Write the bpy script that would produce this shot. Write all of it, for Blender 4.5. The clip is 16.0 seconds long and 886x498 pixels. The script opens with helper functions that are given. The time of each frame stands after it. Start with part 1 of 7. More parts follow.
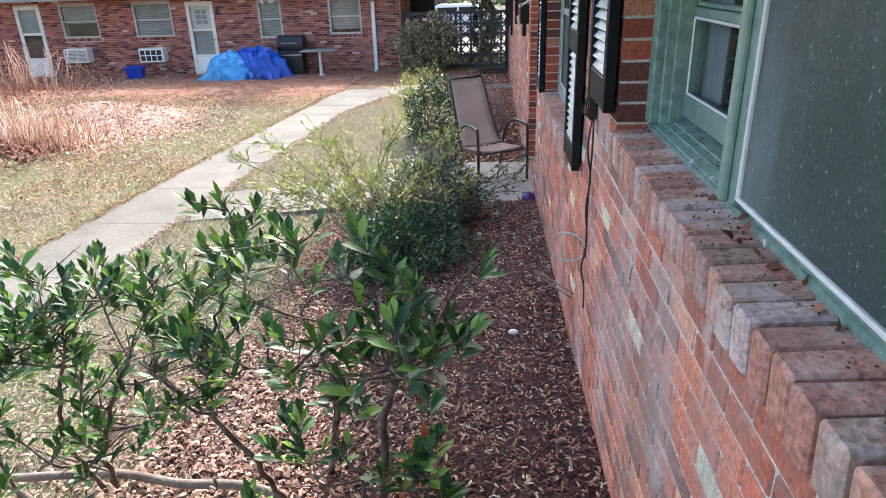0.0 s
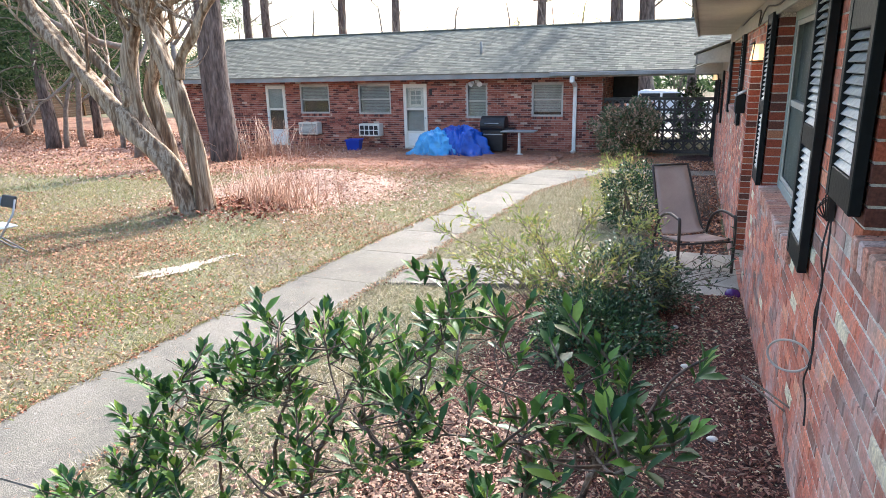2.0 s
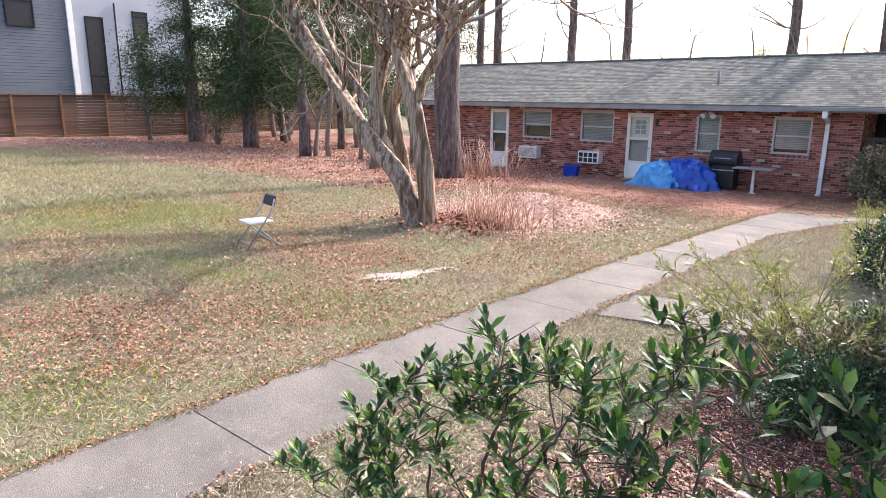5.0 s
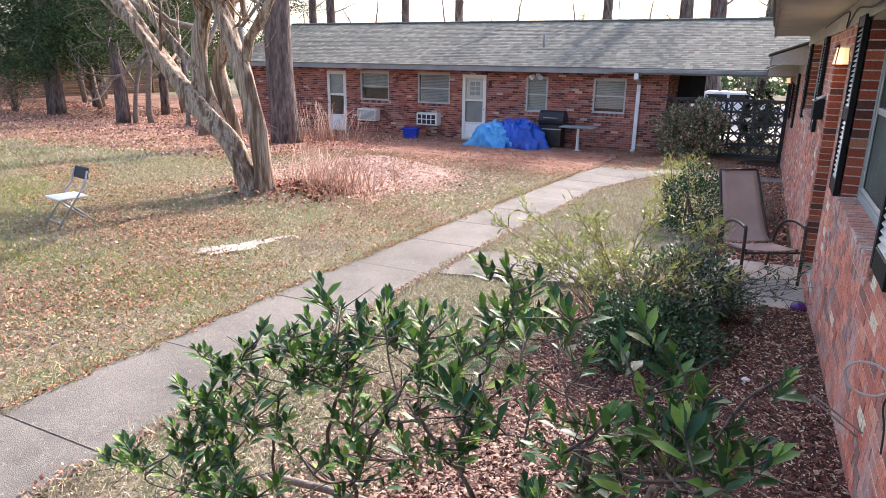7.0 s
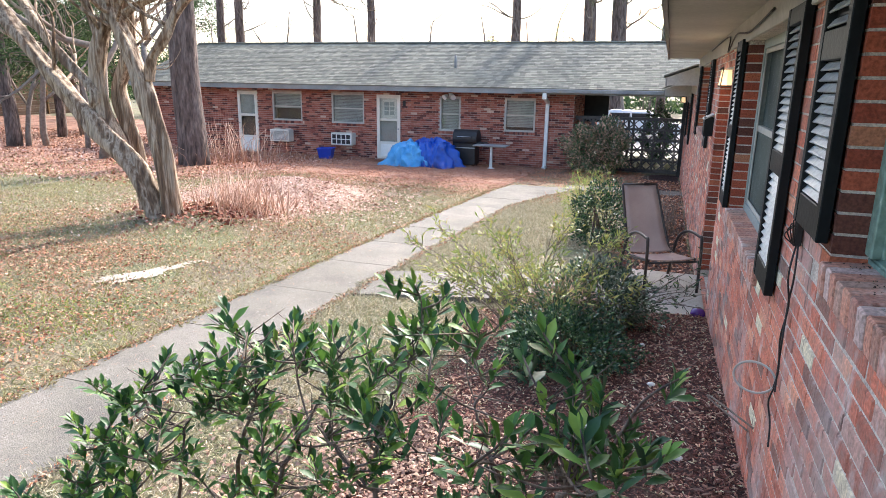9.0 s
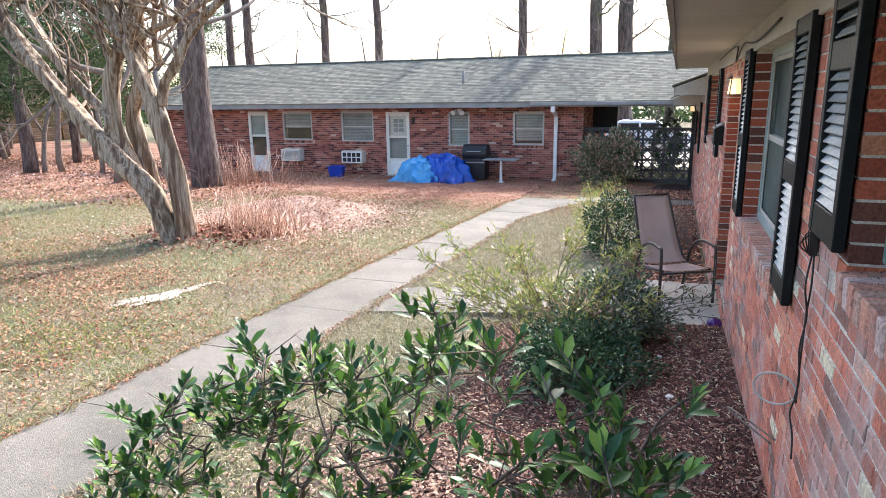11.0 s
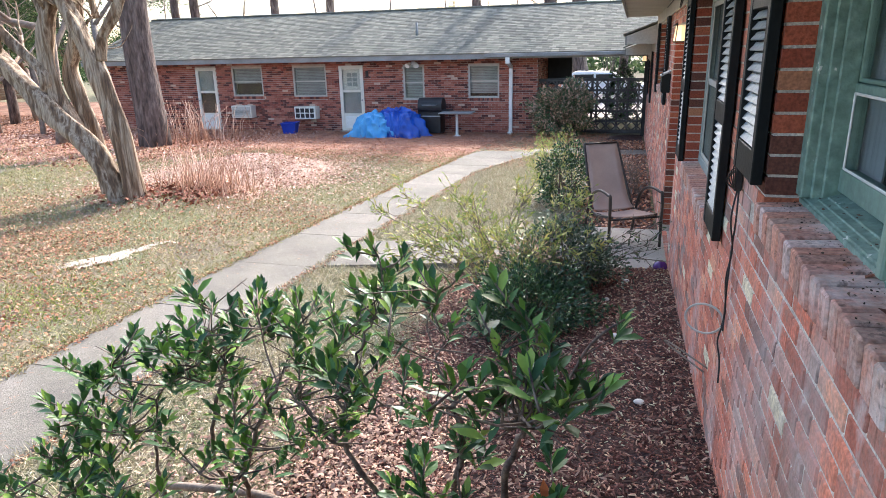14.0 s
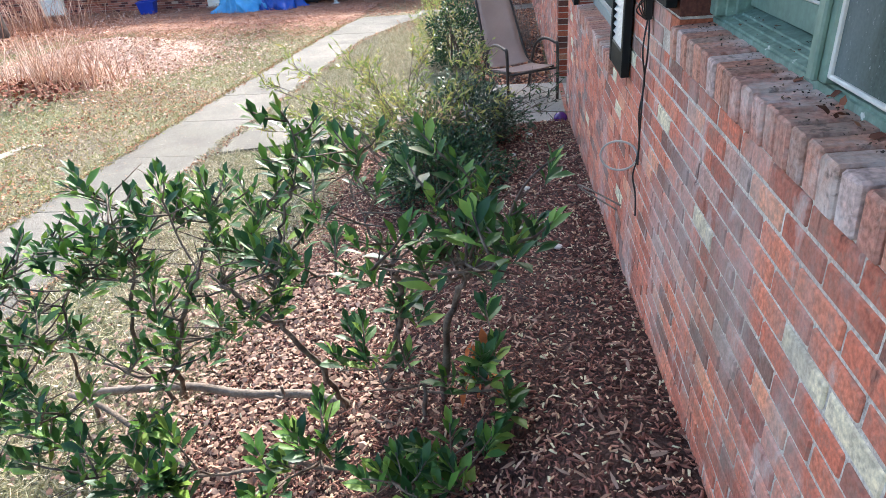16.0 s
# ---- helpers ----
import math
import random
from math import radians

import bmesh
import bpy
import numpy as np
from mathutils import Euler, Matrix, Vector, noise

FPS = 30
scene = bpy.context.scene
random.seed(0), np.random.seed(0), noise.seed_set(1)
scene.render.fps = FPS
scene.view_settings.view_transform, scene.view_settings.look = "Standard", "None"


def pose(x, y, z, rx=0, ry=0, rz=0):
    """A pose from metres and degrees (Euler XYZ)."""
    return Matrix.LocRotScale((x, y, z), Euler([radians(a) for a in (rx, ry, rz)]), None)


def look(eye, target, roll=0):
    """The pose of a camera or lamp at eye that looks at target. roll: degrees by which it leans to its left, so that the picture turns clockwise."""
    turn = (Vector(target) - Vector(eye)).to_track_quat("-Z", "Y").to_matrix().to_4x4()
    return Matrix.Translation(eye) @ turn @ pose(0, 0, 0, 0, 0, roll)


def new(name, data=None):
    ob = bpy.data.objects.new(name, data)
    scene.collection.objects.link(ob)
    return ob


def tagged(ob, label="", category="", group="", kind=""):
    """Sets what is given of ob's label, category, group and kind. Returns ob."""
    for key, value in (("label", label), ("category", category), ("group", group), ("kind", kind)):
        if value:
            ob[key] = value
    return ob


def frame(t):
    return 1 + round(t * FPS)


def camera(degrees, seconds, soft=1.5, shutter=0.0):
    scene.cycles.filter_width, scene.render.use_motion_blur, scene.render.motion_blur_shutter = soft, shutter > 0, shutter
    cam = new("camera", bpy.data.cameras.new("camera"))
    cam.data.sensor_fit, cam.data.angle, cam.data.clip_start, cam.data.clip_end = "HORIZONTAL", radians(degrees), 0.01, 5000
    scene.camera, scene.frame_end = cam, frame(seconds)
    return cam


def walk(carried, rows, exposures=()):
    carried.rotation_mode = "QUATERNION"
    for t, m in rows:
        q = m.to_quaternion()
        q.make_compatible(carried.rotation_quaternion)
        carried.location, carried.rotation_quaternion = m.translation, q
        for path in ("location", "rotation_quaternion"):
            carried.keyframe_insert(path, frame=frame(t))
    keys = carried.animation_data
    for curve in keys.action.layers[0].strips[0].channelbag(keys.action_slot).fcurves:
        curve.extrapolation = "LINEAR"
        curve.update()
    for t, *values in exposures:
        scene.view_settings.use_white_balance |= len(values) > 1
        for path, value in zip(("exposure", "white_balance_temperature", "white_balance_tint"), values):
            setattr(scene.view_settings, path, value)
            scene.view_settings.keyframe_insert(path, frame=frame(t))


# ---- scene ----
cam = camera(68.6, 16.0, 0.5)
PATH = [
    (0, (-0.374, -0.057, 2.116), (-0.535, 1.782, 1.344), -1.9),
    (0.5, (-0.4, -0.1, 2.132), (-0.58, 1.781, 1.477), -0.1),
    (1, (-0.416, -0.107, 2.151), (-0.662, 1.787, 1.556), -0.5),
    (1.5, (-0.426, -0.112, 2.153), (-0.754, 1.771, 1.566), -1.2),
    (2, (-0.461, -0.116, 2.148), (-1.164, 1.678, 1.612), -1.4),
    (2.5, (-0.466, -0.118, 2.146), (-1.345, 1.601, 1.624), -0.8),
    (3, (-0.488, -0.128, 2.153), (-1.529, 1.501, 1.638), -0.1),
    (3.5, (-0.52, -0.165, 2.16), (-1.709, 1.368, 1.675), 0.6),
    (3.7, (-0.54, -0.172, 2.157), (-1.791, 1.308, 1.662), 0.5),
    (5.8, (-0.556, -0.168, 2.162), (-1.773, 1.358, 1.727), -0.4),
    (6, (-0.552, -0.186, 2.167), (-1.673, 1.396, 1.677), 0.2),
    (6.5, (-0.543, -0.145, 2.149), (-1.524, 1.509, 1.597), 2.0),
    (7, (-0.531, -0.107, 2.148), (-1.367, 1.621, 1.587), 0.8),
    (7.5, (-0.527, -0.118, 2.152), (-1.338, 1.623, 1.594), 0.2),
    (8, (-0.519, -0.093, 2.153), (-1.249, 1.689, 1.611), 0.3),
    (8.5, (-0.49, -0.092, 2.151), (-1.135, 1.723, 1.614), 0.5),
    (9, (-0.484, -0.105, 2.154), (-1.1, 1.73, 1.652), 0.9),
    (9.5, (-0.496, -0.092, 2.153), (-1.153, 1.732, 1.662), 0.5),
    (9.7, (-0.489, -0.118, 2.163), (-1.135, 1.712, 1.681), -0.4),
    (11.8, (-0.49, -0.116, 2.171), (-1.142, 1.72, 1.717), -0.9),
    (12, (-0.494, -0.113, 2.169), (-1.134, 1.722, 1.693), -0.9),
    (12.5, (-0.489, -0.109, 2.165), (-1.118, 1.725, 1.673), -1.6),
    (13, (-0.478, -0.101, 2.159), (-1.095, 1.731, 1.646), -1.2),
    (13.5, (-0.456, -0.104, 2.156), (-1.025, 1.752, 1.675), -1.7),
    (14, (-0.409, -0.154, 2.135), (-0.94, 1.682, 1.545), -1.4),
    (14.5, (-0.417, -0.175, 2.136), (-0.798, 1.69, 1.521), -1.7),
    (15, (-0.473, -0.16, 2.122), (-0.877, 1.668, 1.419), -3.8),
    (15.5, (-0.502, -0.141, 2.071), (-0.709, 1.642, 1.187), 0.7),
    (16, (-0.504, -0.118, 2.053), (-0.724, 1.627, 1.1), -4.4),
]
walk(cam, [(t, look(eye, target, roll)) for t, eye, target, roll in PATH],
     [(0.0, 2.24, 6150, 9), (0.6, 2.26, 6050, 6), (2.0, 2.15, 6100, 8), (3.6, 2.03, 6250, 14), (6.0, 1.84, 6300, 20), (7.2, 1.94, 6280, 18),
      (9.0, 2.1, 6200, 11), (13.0, 2.1, 6150, 11), (15.0, 2.1, 6150, 9), (16.0, 2.18, 6050, 7)])

# ---- world, sun, exposure ----
SUN_AZ, SUN_EL = radians(7), radians(36)      # from +y towards +x; height
world = bpy.data.worlds.new("world")
scene.world = world
world.use_nodes = True
wn = world.node_tree
sky = wn.nodes.new("ShaderNodeTexSky")
sky.sky_type = "NISHITA"
sky.sun_disc = False
sky.sun_elevation, sky.sun_rotation = SUN_EL, SUN_AZ
sky.dust_density, sky.air_density, sky.ozone_density = 3.5, 1.0, 1.0
wn.links.new(sky.outputs[0], wn.nodes["Background"].inputs[0])
wn.nodes["Background"].inputs[1].default_value = 0.15
sun = new("sun", bpy.data.lights.new("sun", "SUN"))
sun.data.energy, sun.data.angle, sun.data.color = 2.2, radians(1.4), (1.0, 0.94, 0.86)
sd = Vector((math.sin(SUN_AZ) * math.cos(SUN_EL), math.cos(SUN_AZ) * math.cos(SUN_EL), math.sin(SUN_EL)))
sun.matrix_world = look(sd * 40, (0, 0, 0))

# ---- materials ----
def srgb(h):
    v = [int(h[i:i + 2], 16) / 255 for i in (0, 2, 4)]
    return tuple(c / 12.92 if c <= 0.04045 else ((c + 0.055) / 1.055) ** 2.4 for c in v) + (1,)


def ramp(nt, cols, pos=None, smooth=True):
    n = nt.nodes.new("ShaderNodeValToRGB")
    e = n.color_ramp.elements
    k = len(cols)
    while len(e) < k:
        e.new(0.5)
    for i, c in enumerate(cols):
        e[i].position = pos[i] if pos else i / max(1, k - 1)
        e[i].color = c
    if not smooth:
        n.color_ramp.interpolation = "CONSTANT"
    return n


def make(name, cols, scale=4.0, rough=0.8, bump=0.25, bscale=60.0, rand="", rcols=None, rmix=0.8, metal=0.0, stretch=(1, 1, 1),
         blotch=0.35, spec=0.4, trans=0.0, pos=None, rpos=None, dist=0.01, stain=None):
    """Node material: colour from noise at two scales, tinted piece by piece by rand ('object' or 'island')."""
    m = bpy.data.materials.new(name)
    m.use_nodes = True
    nt = m.node_tree
    L = nt.links.new
    b = nt.nodes["Principled BSDF"]
    tc = nt.nodes.new("ShaderNodeTexCoord")
    mp = nt.nodes.new("ShaderNodeMapping")
    mp.inputs["Scale"].default_value = stretch
    L(tc.outputs["Object"], mp.inputs["Vector"])
    vec = mp.outputs[0]
    if rand == "object":
        oi = nt.nodes.new("ShaderNodeObjectInfo")
        ad = nt.nodes.new("ShaderNodeVectorMath")
        ad.operation = "MULTIPLY_ADD"
        L(oi.outputs["Random"], ad.inputs[0])
        ad.inputs[1].default_value = (37, 53, 71)
        L(vec, ad.inputs[2])
        vec = ad.outputs[0]
    n1 = nt.nodes.new("ShaderNodeTexNoise")
    n1.inputs["Scale"].default_value, n1.inputs["Detail"].default_value = scale, 5
    n2 = nt.nodes.new("ShaderNodeTexNoise")
    n2.inputs["Scale"].default_value, n2.inputs["Detail"].default_value = bscale, 4
    L(vec, n1.inputs["Vector"])
    L(vec, n2.inputs["Vector"])
    r1 = ramp(nt, cols, pos or ([0.3 + 0.4 * i / max(1, len(cols) - 1) for i in range(len(cols))]))
    L(n1.outputs["Fac"], r1.inputs["Fac"])
    col = r1.outputs["Color"]
    if rand:
        if rand == "object":
            src = oi.outputs["Random"]
        else:
            ge = nt.nodes.new("ShaderNodeNewGeometry")
            src = ge.outputs["Random Per Island"]
        r2 = ramp(nt, rcols or cols, rpos, smooth=False) if rcols else ramp(nt, cols, rpos)
        L(src, r2.inputs["Fac"])
        mx = nt.nodes.new("ShaderNodeMixRGB")
        mx.inputs["Fac"].default_value = rmix
        L(col, mx.inputs["Color1"])
        L(r2.outputs["Color"], mx.inputs["Color2"])
        col = mx.outputs["Color"]
    if blotch:
        g = ramp(nt, [(1 - blotch,) * 3 + (1,), (1 + blotch * 0.5,) * 3 + (1,)], [0.3, 0.7])
        L(n2.outputs["Fac"], g.inputs["Fac"])
        mu = nt.nodes.new("ShaderNodeMixRGB")
        mu.blend_type = "MULTIPLY"
        mu.inputs["Fac"].default_value = 1.0
        L(col, mu.inputs["Color1"])
        L(g.outputs["Color"], mu.inputs["Color2"])
        col = mu.outputs["Color"]
    if stain:
        gp = nt.nodes.new("ShaderNodeNewGeometry")
        for colour, sc_, lo_, hi_, amount, zs in stain:
            mq = nt.nodes.new("ShaderNodeMapping")
            mq.inputs["Scale"].default_value = (1, 1, zs)
            L(gp.outputs["Position"], mq.inputs["Vector"])
            n3 = nt.nodes.new("ShaderNodeTexNoise")
            n3.inputs["Scale"].default_value, n3.inputs["Detail"].default_value, n3.inputs["Roughness"].default_value = sc_, 8, 0.65
            L(mq.outputs[0], n3.inputs["Vector"])
            r3 = ramp(nt, [(0, 0, 0, 1), (amount,) * 3 + (1,)], [lo_, hi_])
            L(n3.outputs["Fac"], r3.inputs["Fac"])
            m3 = nt.nodes.new("ShaderNodeMixRGB")
            L(r3.outputs["Color"], m3.inputs["Fac"])
            L(col, m3.inputs["Color1"])
            m3.inputs["Color2"].default_value = colour
            col = m3.outputs["Color"]
    L(col, b.inputs["Base Color"])
    b.inputs["Roughness"].default_value = rough
    b.inputs["Metallic"].default_value = metal
    b.inputs["Specular IOR Level"].default_value = spec
    if bump:
        bp = nt.nodes.new("ShaderNodeBump")
        bp.inputs["Strength"].default_value, bp.inputs["Distance"].default_value = bump, dist
        L(n2.outputs["Fac"], bp.inputs["Height"])
        L(bp.outputs[0], b.inputs["Normal"])
    if trans:
        tr = nt.nodes.new("ShaderNodeBsdfTranslucent")
        L(col, tr.inputs["Color"])
        ms = nt.nodes.new("ShaderNodeMixShader")
        ms.inputs[0].default_value = trans
        L(b.outputs[0], ms.inputs[1])
        L(tr.outputs[0], ms.inputs[2])
        L(ms.outputs[0], nt.nodes["Material Output"].inputs[0])
    return m


EFFLO = ((srgb("8f8a80"), 2.6, 0.52, 0.66, 0.5, 0.5), (srgb("b4aaa6"), 1.9, 0.50, 0.62, 0.5, 0.7), (srgb("8c7c70"), 34.0, 0.50, 0.62, 0.42, 1.0), (srgb("cfc8c2"), 9.0, 0.56, 0.68, 0.55, 0.5), (srgb("3a2c2a"), 16.0, 0.60, 0.68, 0.75, 0.22), (srgb("6f675c"), 3.0, 0.58, 0.7, 0.5, 0.6))
BR = [srgb(h) for h in ("e58b6e", "c3705a", "ef9677", "ae6b5b", "d98067", "7e6158", "fbb28e", "cfada0", "e58164", "fdfcd9")]
BRP = [0, 0.14, 0.3, 0.46, 0.58, 0.7, 0.78, 0.87, 0.91, 0.97]
M_BRICK = make("brick_clay", [srgb("94584a"), srgb("b56f5a"), srgb("a38070")], 5, 0.88, 0.5, 90, "object", BR, 0.68, blotch=0.35, rpos=BRP, dist=0.006, stain=EFFLO)
M_JAMB = make("jamb_brick", [srgb("984e3a"), srgb("b06048")], 9, 0.88, 0.6, 110, "island", [srgb(h) for h in ("ae5a40", "9a4a36", "42302c", "b86a4c", "8a4230", "4e3a34", "bc8464")], 0.75, blotch=0.4, rpos=[0, .25, .48, .58, .75, .88, .95], dist=0.006)
M_BRICKI = make("brick_clay_far", [srgb("8c5040"), srgb("aa654f"), srgb("926f62")], 3, 0.88, 0.4, 70, "island", BR, 0.72, blotch=0.35, rpos=BRP, dist=0.006, stain=EFFLO)
BRF = [srgb(h) for h in ("9c6050", "8a5044", "ac7060", "5a3c38", "94604e", "402c2c", "b88270", "7a4a40", "a86c5a", "d2bca8")]
M_BRICKF = make("brick_clay_weathered", [srgb("7d4036"), srgb("a05545")], 2, 0.9, 0.3, 60, "island", BRF, 0.8, blotch=0.25, rpos=BRP)
M_ROWLOCK = make("brick_rowlock", [srgb("9d7261"), srgb("ba8069"), srgb("b19689")], 6, 0.85, 0.5, 80, "object",
                 [srgb(h) for h in ("d39883", "c38a7c", "bda091", "dac9c5", "e0a28a", "ac8476")], 0.6, blotch=0.45, rpos=[0, .25, .45, .66, .74, .9], dist=0.014, stain=((srgb("a09286"), 7.0, 0.5, 0.64, 0.6, 1), (srgb("e5dbd6"), 4.0, 0.52, 0.66, 0.6, 1), (srgb("4b403b"), 22.0, 0.6, 0.68, 0.7, 1)))
M_MORTAR = make("mortar", [srgb("c2b8ac"), srgb("e0d8cc")], 14, 0.95, 0.6, 120, blotch=0.4, stain=EFFLO[3:] + ((srgb("9a7a6a"), 4.0, 0.54, 0.66, 0.4, 1.0),))
M_MORTARF = make("mortar_dark", [srgb("a8998e"), srgb("c0b2a6")], 8, 0.95, 0.3, 100)
M_GREEN = make("green_paint", [srgb("70897b"), srgb("7c9587"), srgb("8aa294")], 3, 0.5, 0.25, 45, blotch=0.18)
M_PEEL = make("peeling_green_paint", [srgb("6e8779"), srgb("7b9486"), srgb("8aa294"), srgb("dde0d8")], 26, 0.6, 0.7, 40, blotch=0.25, pos=[0.3, 0.5, 0.66, 0.68])
M_GGREY = make("grey_green_paint", [srgb("8b9792"), srgb("a0aaa5")], 3, 0.55, 0.15, 45, blotch=0.15)
M_WHITE = make("white_paint", [srgb("d8d6ce"), srgb("e8e6e0")], 4, 0.55, 0.1, 40, blotch=0.1)
M_CREAM = make("cream_storm_door", [srgb("cfcabc"), srgb("ded9cc")], 3, 0.5, 0.05, 40, blotch=0.08)
M_SOFFIT = make("soffit_paint", [srgb("a9a69e"), srgb("bab7ae")], 2, 0.7, 0.1, 30, blotch=0.12)
M_FASCIA = make("fascia_grey", [srgb("7c7b77"), srgb("93928d")], 2, 0.6, 0.1, 30, blotch=0.15)
M_BLACK = make("black_shutter_paint", [srgb("101314"), srgb("1a1e20")], 5, 0.55, 0.15, 50, blotch=0.2, spec=0.2)
# black slats coloured pale grey for the sky they reflect
M_SLAT = make("slat_paint_sky_sheen", [srgb("7d8486"), srgb("9aa0a0")], 6, 0.45, 0.1, 50, blotch=0.2, spec=0.6)
M_CONC = make("concrete", [srgb("666159"), srgb("767167"), srgb("867f76")], 1.3, 0.92, 0.7, 130, "object", None, 0.15, blotch=0.45, stain=((srgb("534f4a"), 2.2, 0.52, 0.7, 0.5, 1), (srgb("423f3b"), 55, 0.56, 0.66, 0.7, 1), (srgb("a9a294"), 30, 0.58, 0.70, 0.3, 1), (srgb("98928b"), 30, 0.6, 0.68, 0.4, 1)))
M_CONC2 = make("concrete_stoop", [srgb("a09a8f"), srgb("bdb6aa")], 3, 0.9, 0.3, 110, blotch=0.22)
M_SHING = make("asphalt_shingle", [srgb("69685f"), srgb("7f7e73")], 1.2, 0.95, 0.5, 60, "island", [srgb(h) for h in ("65645b", "79786d", "89877a", "6d6c63", "7f7e73")], 0.75, blotch=0.35, spec=0.08)
M_GROUND = make("lawn_soil", [srgb("6a5d4c"), srgb("7f745d"), srgb("6b6e4c"), srgb("847561")], 0.7, 0.95, 0.8, 45, blotch=0.5, pos=[0.34, 0.46, 0.54, 0.66], dist=0.03)
M_MULCH = make("mulch_soil", [srgb("382523"), srgb("4a322b"), srgb("5d4036")], 6, 0.95, 1.0, 70, blotch=0.5, dist=0.02)
M_CHIP = make("mulch_chips", [srgb("855144"), srgb("ae6a57")], 9, 0.85, 0.3, 90, "island",
              [srgb(h) for h in ("634039", "7a5349", "946558", "503732", "ba8d78", "e3c2a1", "714c41", "e7e3bd")], 0.85, rpos=[0, .18, .36, .52, .66, .8, .88, .94])
M_GRASS = make("grass_blades", [srgb("a18f6b"), srgb("888857"), srgb("727b46"), srgb("a18d6b")], 0.55, 0.75, 0, 20, "island",
               [srgb(h) for h in ("b2a077", "93825c", "84884c", "c1b492", "717b42", "7f6c4f")], 0.78, blotch=0, trans=0.25, rpos=[0, .22, .45, .6, .78, .88])
M_GRASSG = make("green_grass_blades", [srgb("8c9246"), srgb("79883c"), srgb("9fa159")], 0.8, 0.8, 0, 20, "island", [srgb(h) for h in ("8c9742", "76863d", "a6ab59", "647736", "9f945c")], 0.6, blotch=0, trans=0.25)
M_GRASST = make("bleached_grass_blades", [srgb("ada085"), srgb("938f6d"), srgb("b5a98e")], 0.8, 0.8, 0, 20, "island", [srgb(h) for h in ("bcb197", "9a8e72", "8e8e6b", "cec6b1", "80775b")], 0.78, blotch=0, trans=0.2)
M_LITTER = make("leaf_litter", [srgb("c79d84"), srgb("b98a70")], 3, 0.8, 0, 30, "island",
                [srgb(h) for h in ("d0b0a0", "b08874", "e0c8b8", "8e6450", "c29a86", "744e40")], 0.85, blotch=0, trans=0.15, rpos=[0, .2, .4, .58, .75, .9])
M_BROWN = make("brown_leaf_crumbs", [srgb("b08068"), srgb("92644e")], 3, 0.85, 0, 30, "island", [srgb(h) for h in ("b27a5a", "8d583f", "d2a585", "6a4436", "a16f51", "c18d6c")], 0.85, blotch=0)
M_STRAWP = make("bleached_straw", [srgb("bfb294"), srgb("a09378")], 3, 0.85, 0, 30, "island", [srgb(h) for h in ("b2a388", "908266", "c7bca4", "786c51", "7e7e5b")], 0.85, blotch=0)
M_STRAW = make("pine_straw", [srgb("a06a4e"), srgb("b98264")], 3, 0.85, 0, 30, "island", [srgb(h) for h in ("a87356", "c08c6c", "8a5640", "d0a888")], 0.8, blotch=0)
M_LEAF = make("glossy_leaf", [srgb("3b6836"), srgb("517f3c"), srgb("2d5839")], 14, 0.42, 0.1, 60, "object",
              [srgb(h) for h in ("2f4c2d", "47682f", "264130", "698d39", "36532f", "91ab4d")], 0.78, blotch=0.12, spec=0.28, trans=0.15, rpos=[0, .2, .4, .58, .74, .88])
M_LEAFI = make("glossy_leaf_mass", [srgb("3b6836"), srgb("517f3c"), srgb("2d5839")], 14, 0.42, 0.1, 60, "island",
               [srgb(h) for h in ("2f4c2d", "47682f", "264130", "698d39", "36532f", "91ab4d")], 0.78, blotch=0.12, spec=0.28, trans=0.15, rpos=[0, .2, .4, .58, .74, .88])
M_HOLLY = make("dark_small_leaf", [srgb("2e4d32"), srgb("41653a")], 10, 0.4, 0, 60, "island", [srgb(h) for h in ("29432e", "3a5937", "223a2b", "547643", "829256")], 0.75, blotch=0, spec=0.4, trans=0.06, rpos=[0, .3, .55, .8, .94])
M_SAGE = make("grey_green_small_leaf", [srgb("4c5f4a"), srgb("6a7a62")], 10, 0.4, 0, 60, "island", [srgb(h) for h in ("465a44", "62745a", "38493a", "808c72", "9aa28a")], 0.75, blotch=0, spec=0.4, trans=0.08, rpos=[0, .3, .5, .75, .92])
M_SHRED = make("brown_leaf_shreds", [srgb("a88c78"), srgb("8c6e5c")], 3, 0.85, 0, 30, "island", [srgb(h) for h in ("a88a76", "846656", "bc9c88", "6a5044", "96786a", "d0b4a2")], 0.85, blotch=0)
M_NAND = make("pale_narrow_leaf", [srgb("7f8a4a"), srgb("a5a865")], 6, 0.5, 0, 60, "island", [srgb(h) for h in ("8f9c4e", "adb266", "738844", "bcae6a", "cfc98c")], 0.8, blotch=0, trans=0.25)
M_BRONZE_LEAF = make("bronze_tipped_leaf", [srgb("4b603e"), srgb("8a7558")], 3, 0.45, 0, 60, "island", [srgb(h) for h in ("4e6846", "60784e", "a18772", "e5bba1", "3c533e")], 0.75, blotch=0, trans=0.12)
M_CARPET = make("leaf_carpet", [srgb("6f4a3a"), srgb("8f6450"), srgb("a8806a"), srgb("7a5a46")], 1.6, 0.95, 1.0, 30, blotch=0.55, dist=0.04)
M_CARPETP = make("pale_leaf_carpet", [srgb("9c7c6c"), srgb("ba9c8a"), srgb("846456")], 2.5, 0.95, 1.0, 34, blotch=0.5, dist=0.04)
M_EVERG = make("evergreen_needles", [srgb("34472e"), srgb("475837")], 0.8, 0.85, 0, 60, "island", [srgb(h) for h in ("2b3d2a", "3d5231", "52633d", "606e49", "243525")], 0.75, blotch=0, trans=0.3, spec=0.1)
M_TWIG = make("grey_twig_bark", [srgb("6f6258"), srgb("8f8276")], 12, 0.9, 0.4, 90, blotch=0.3)
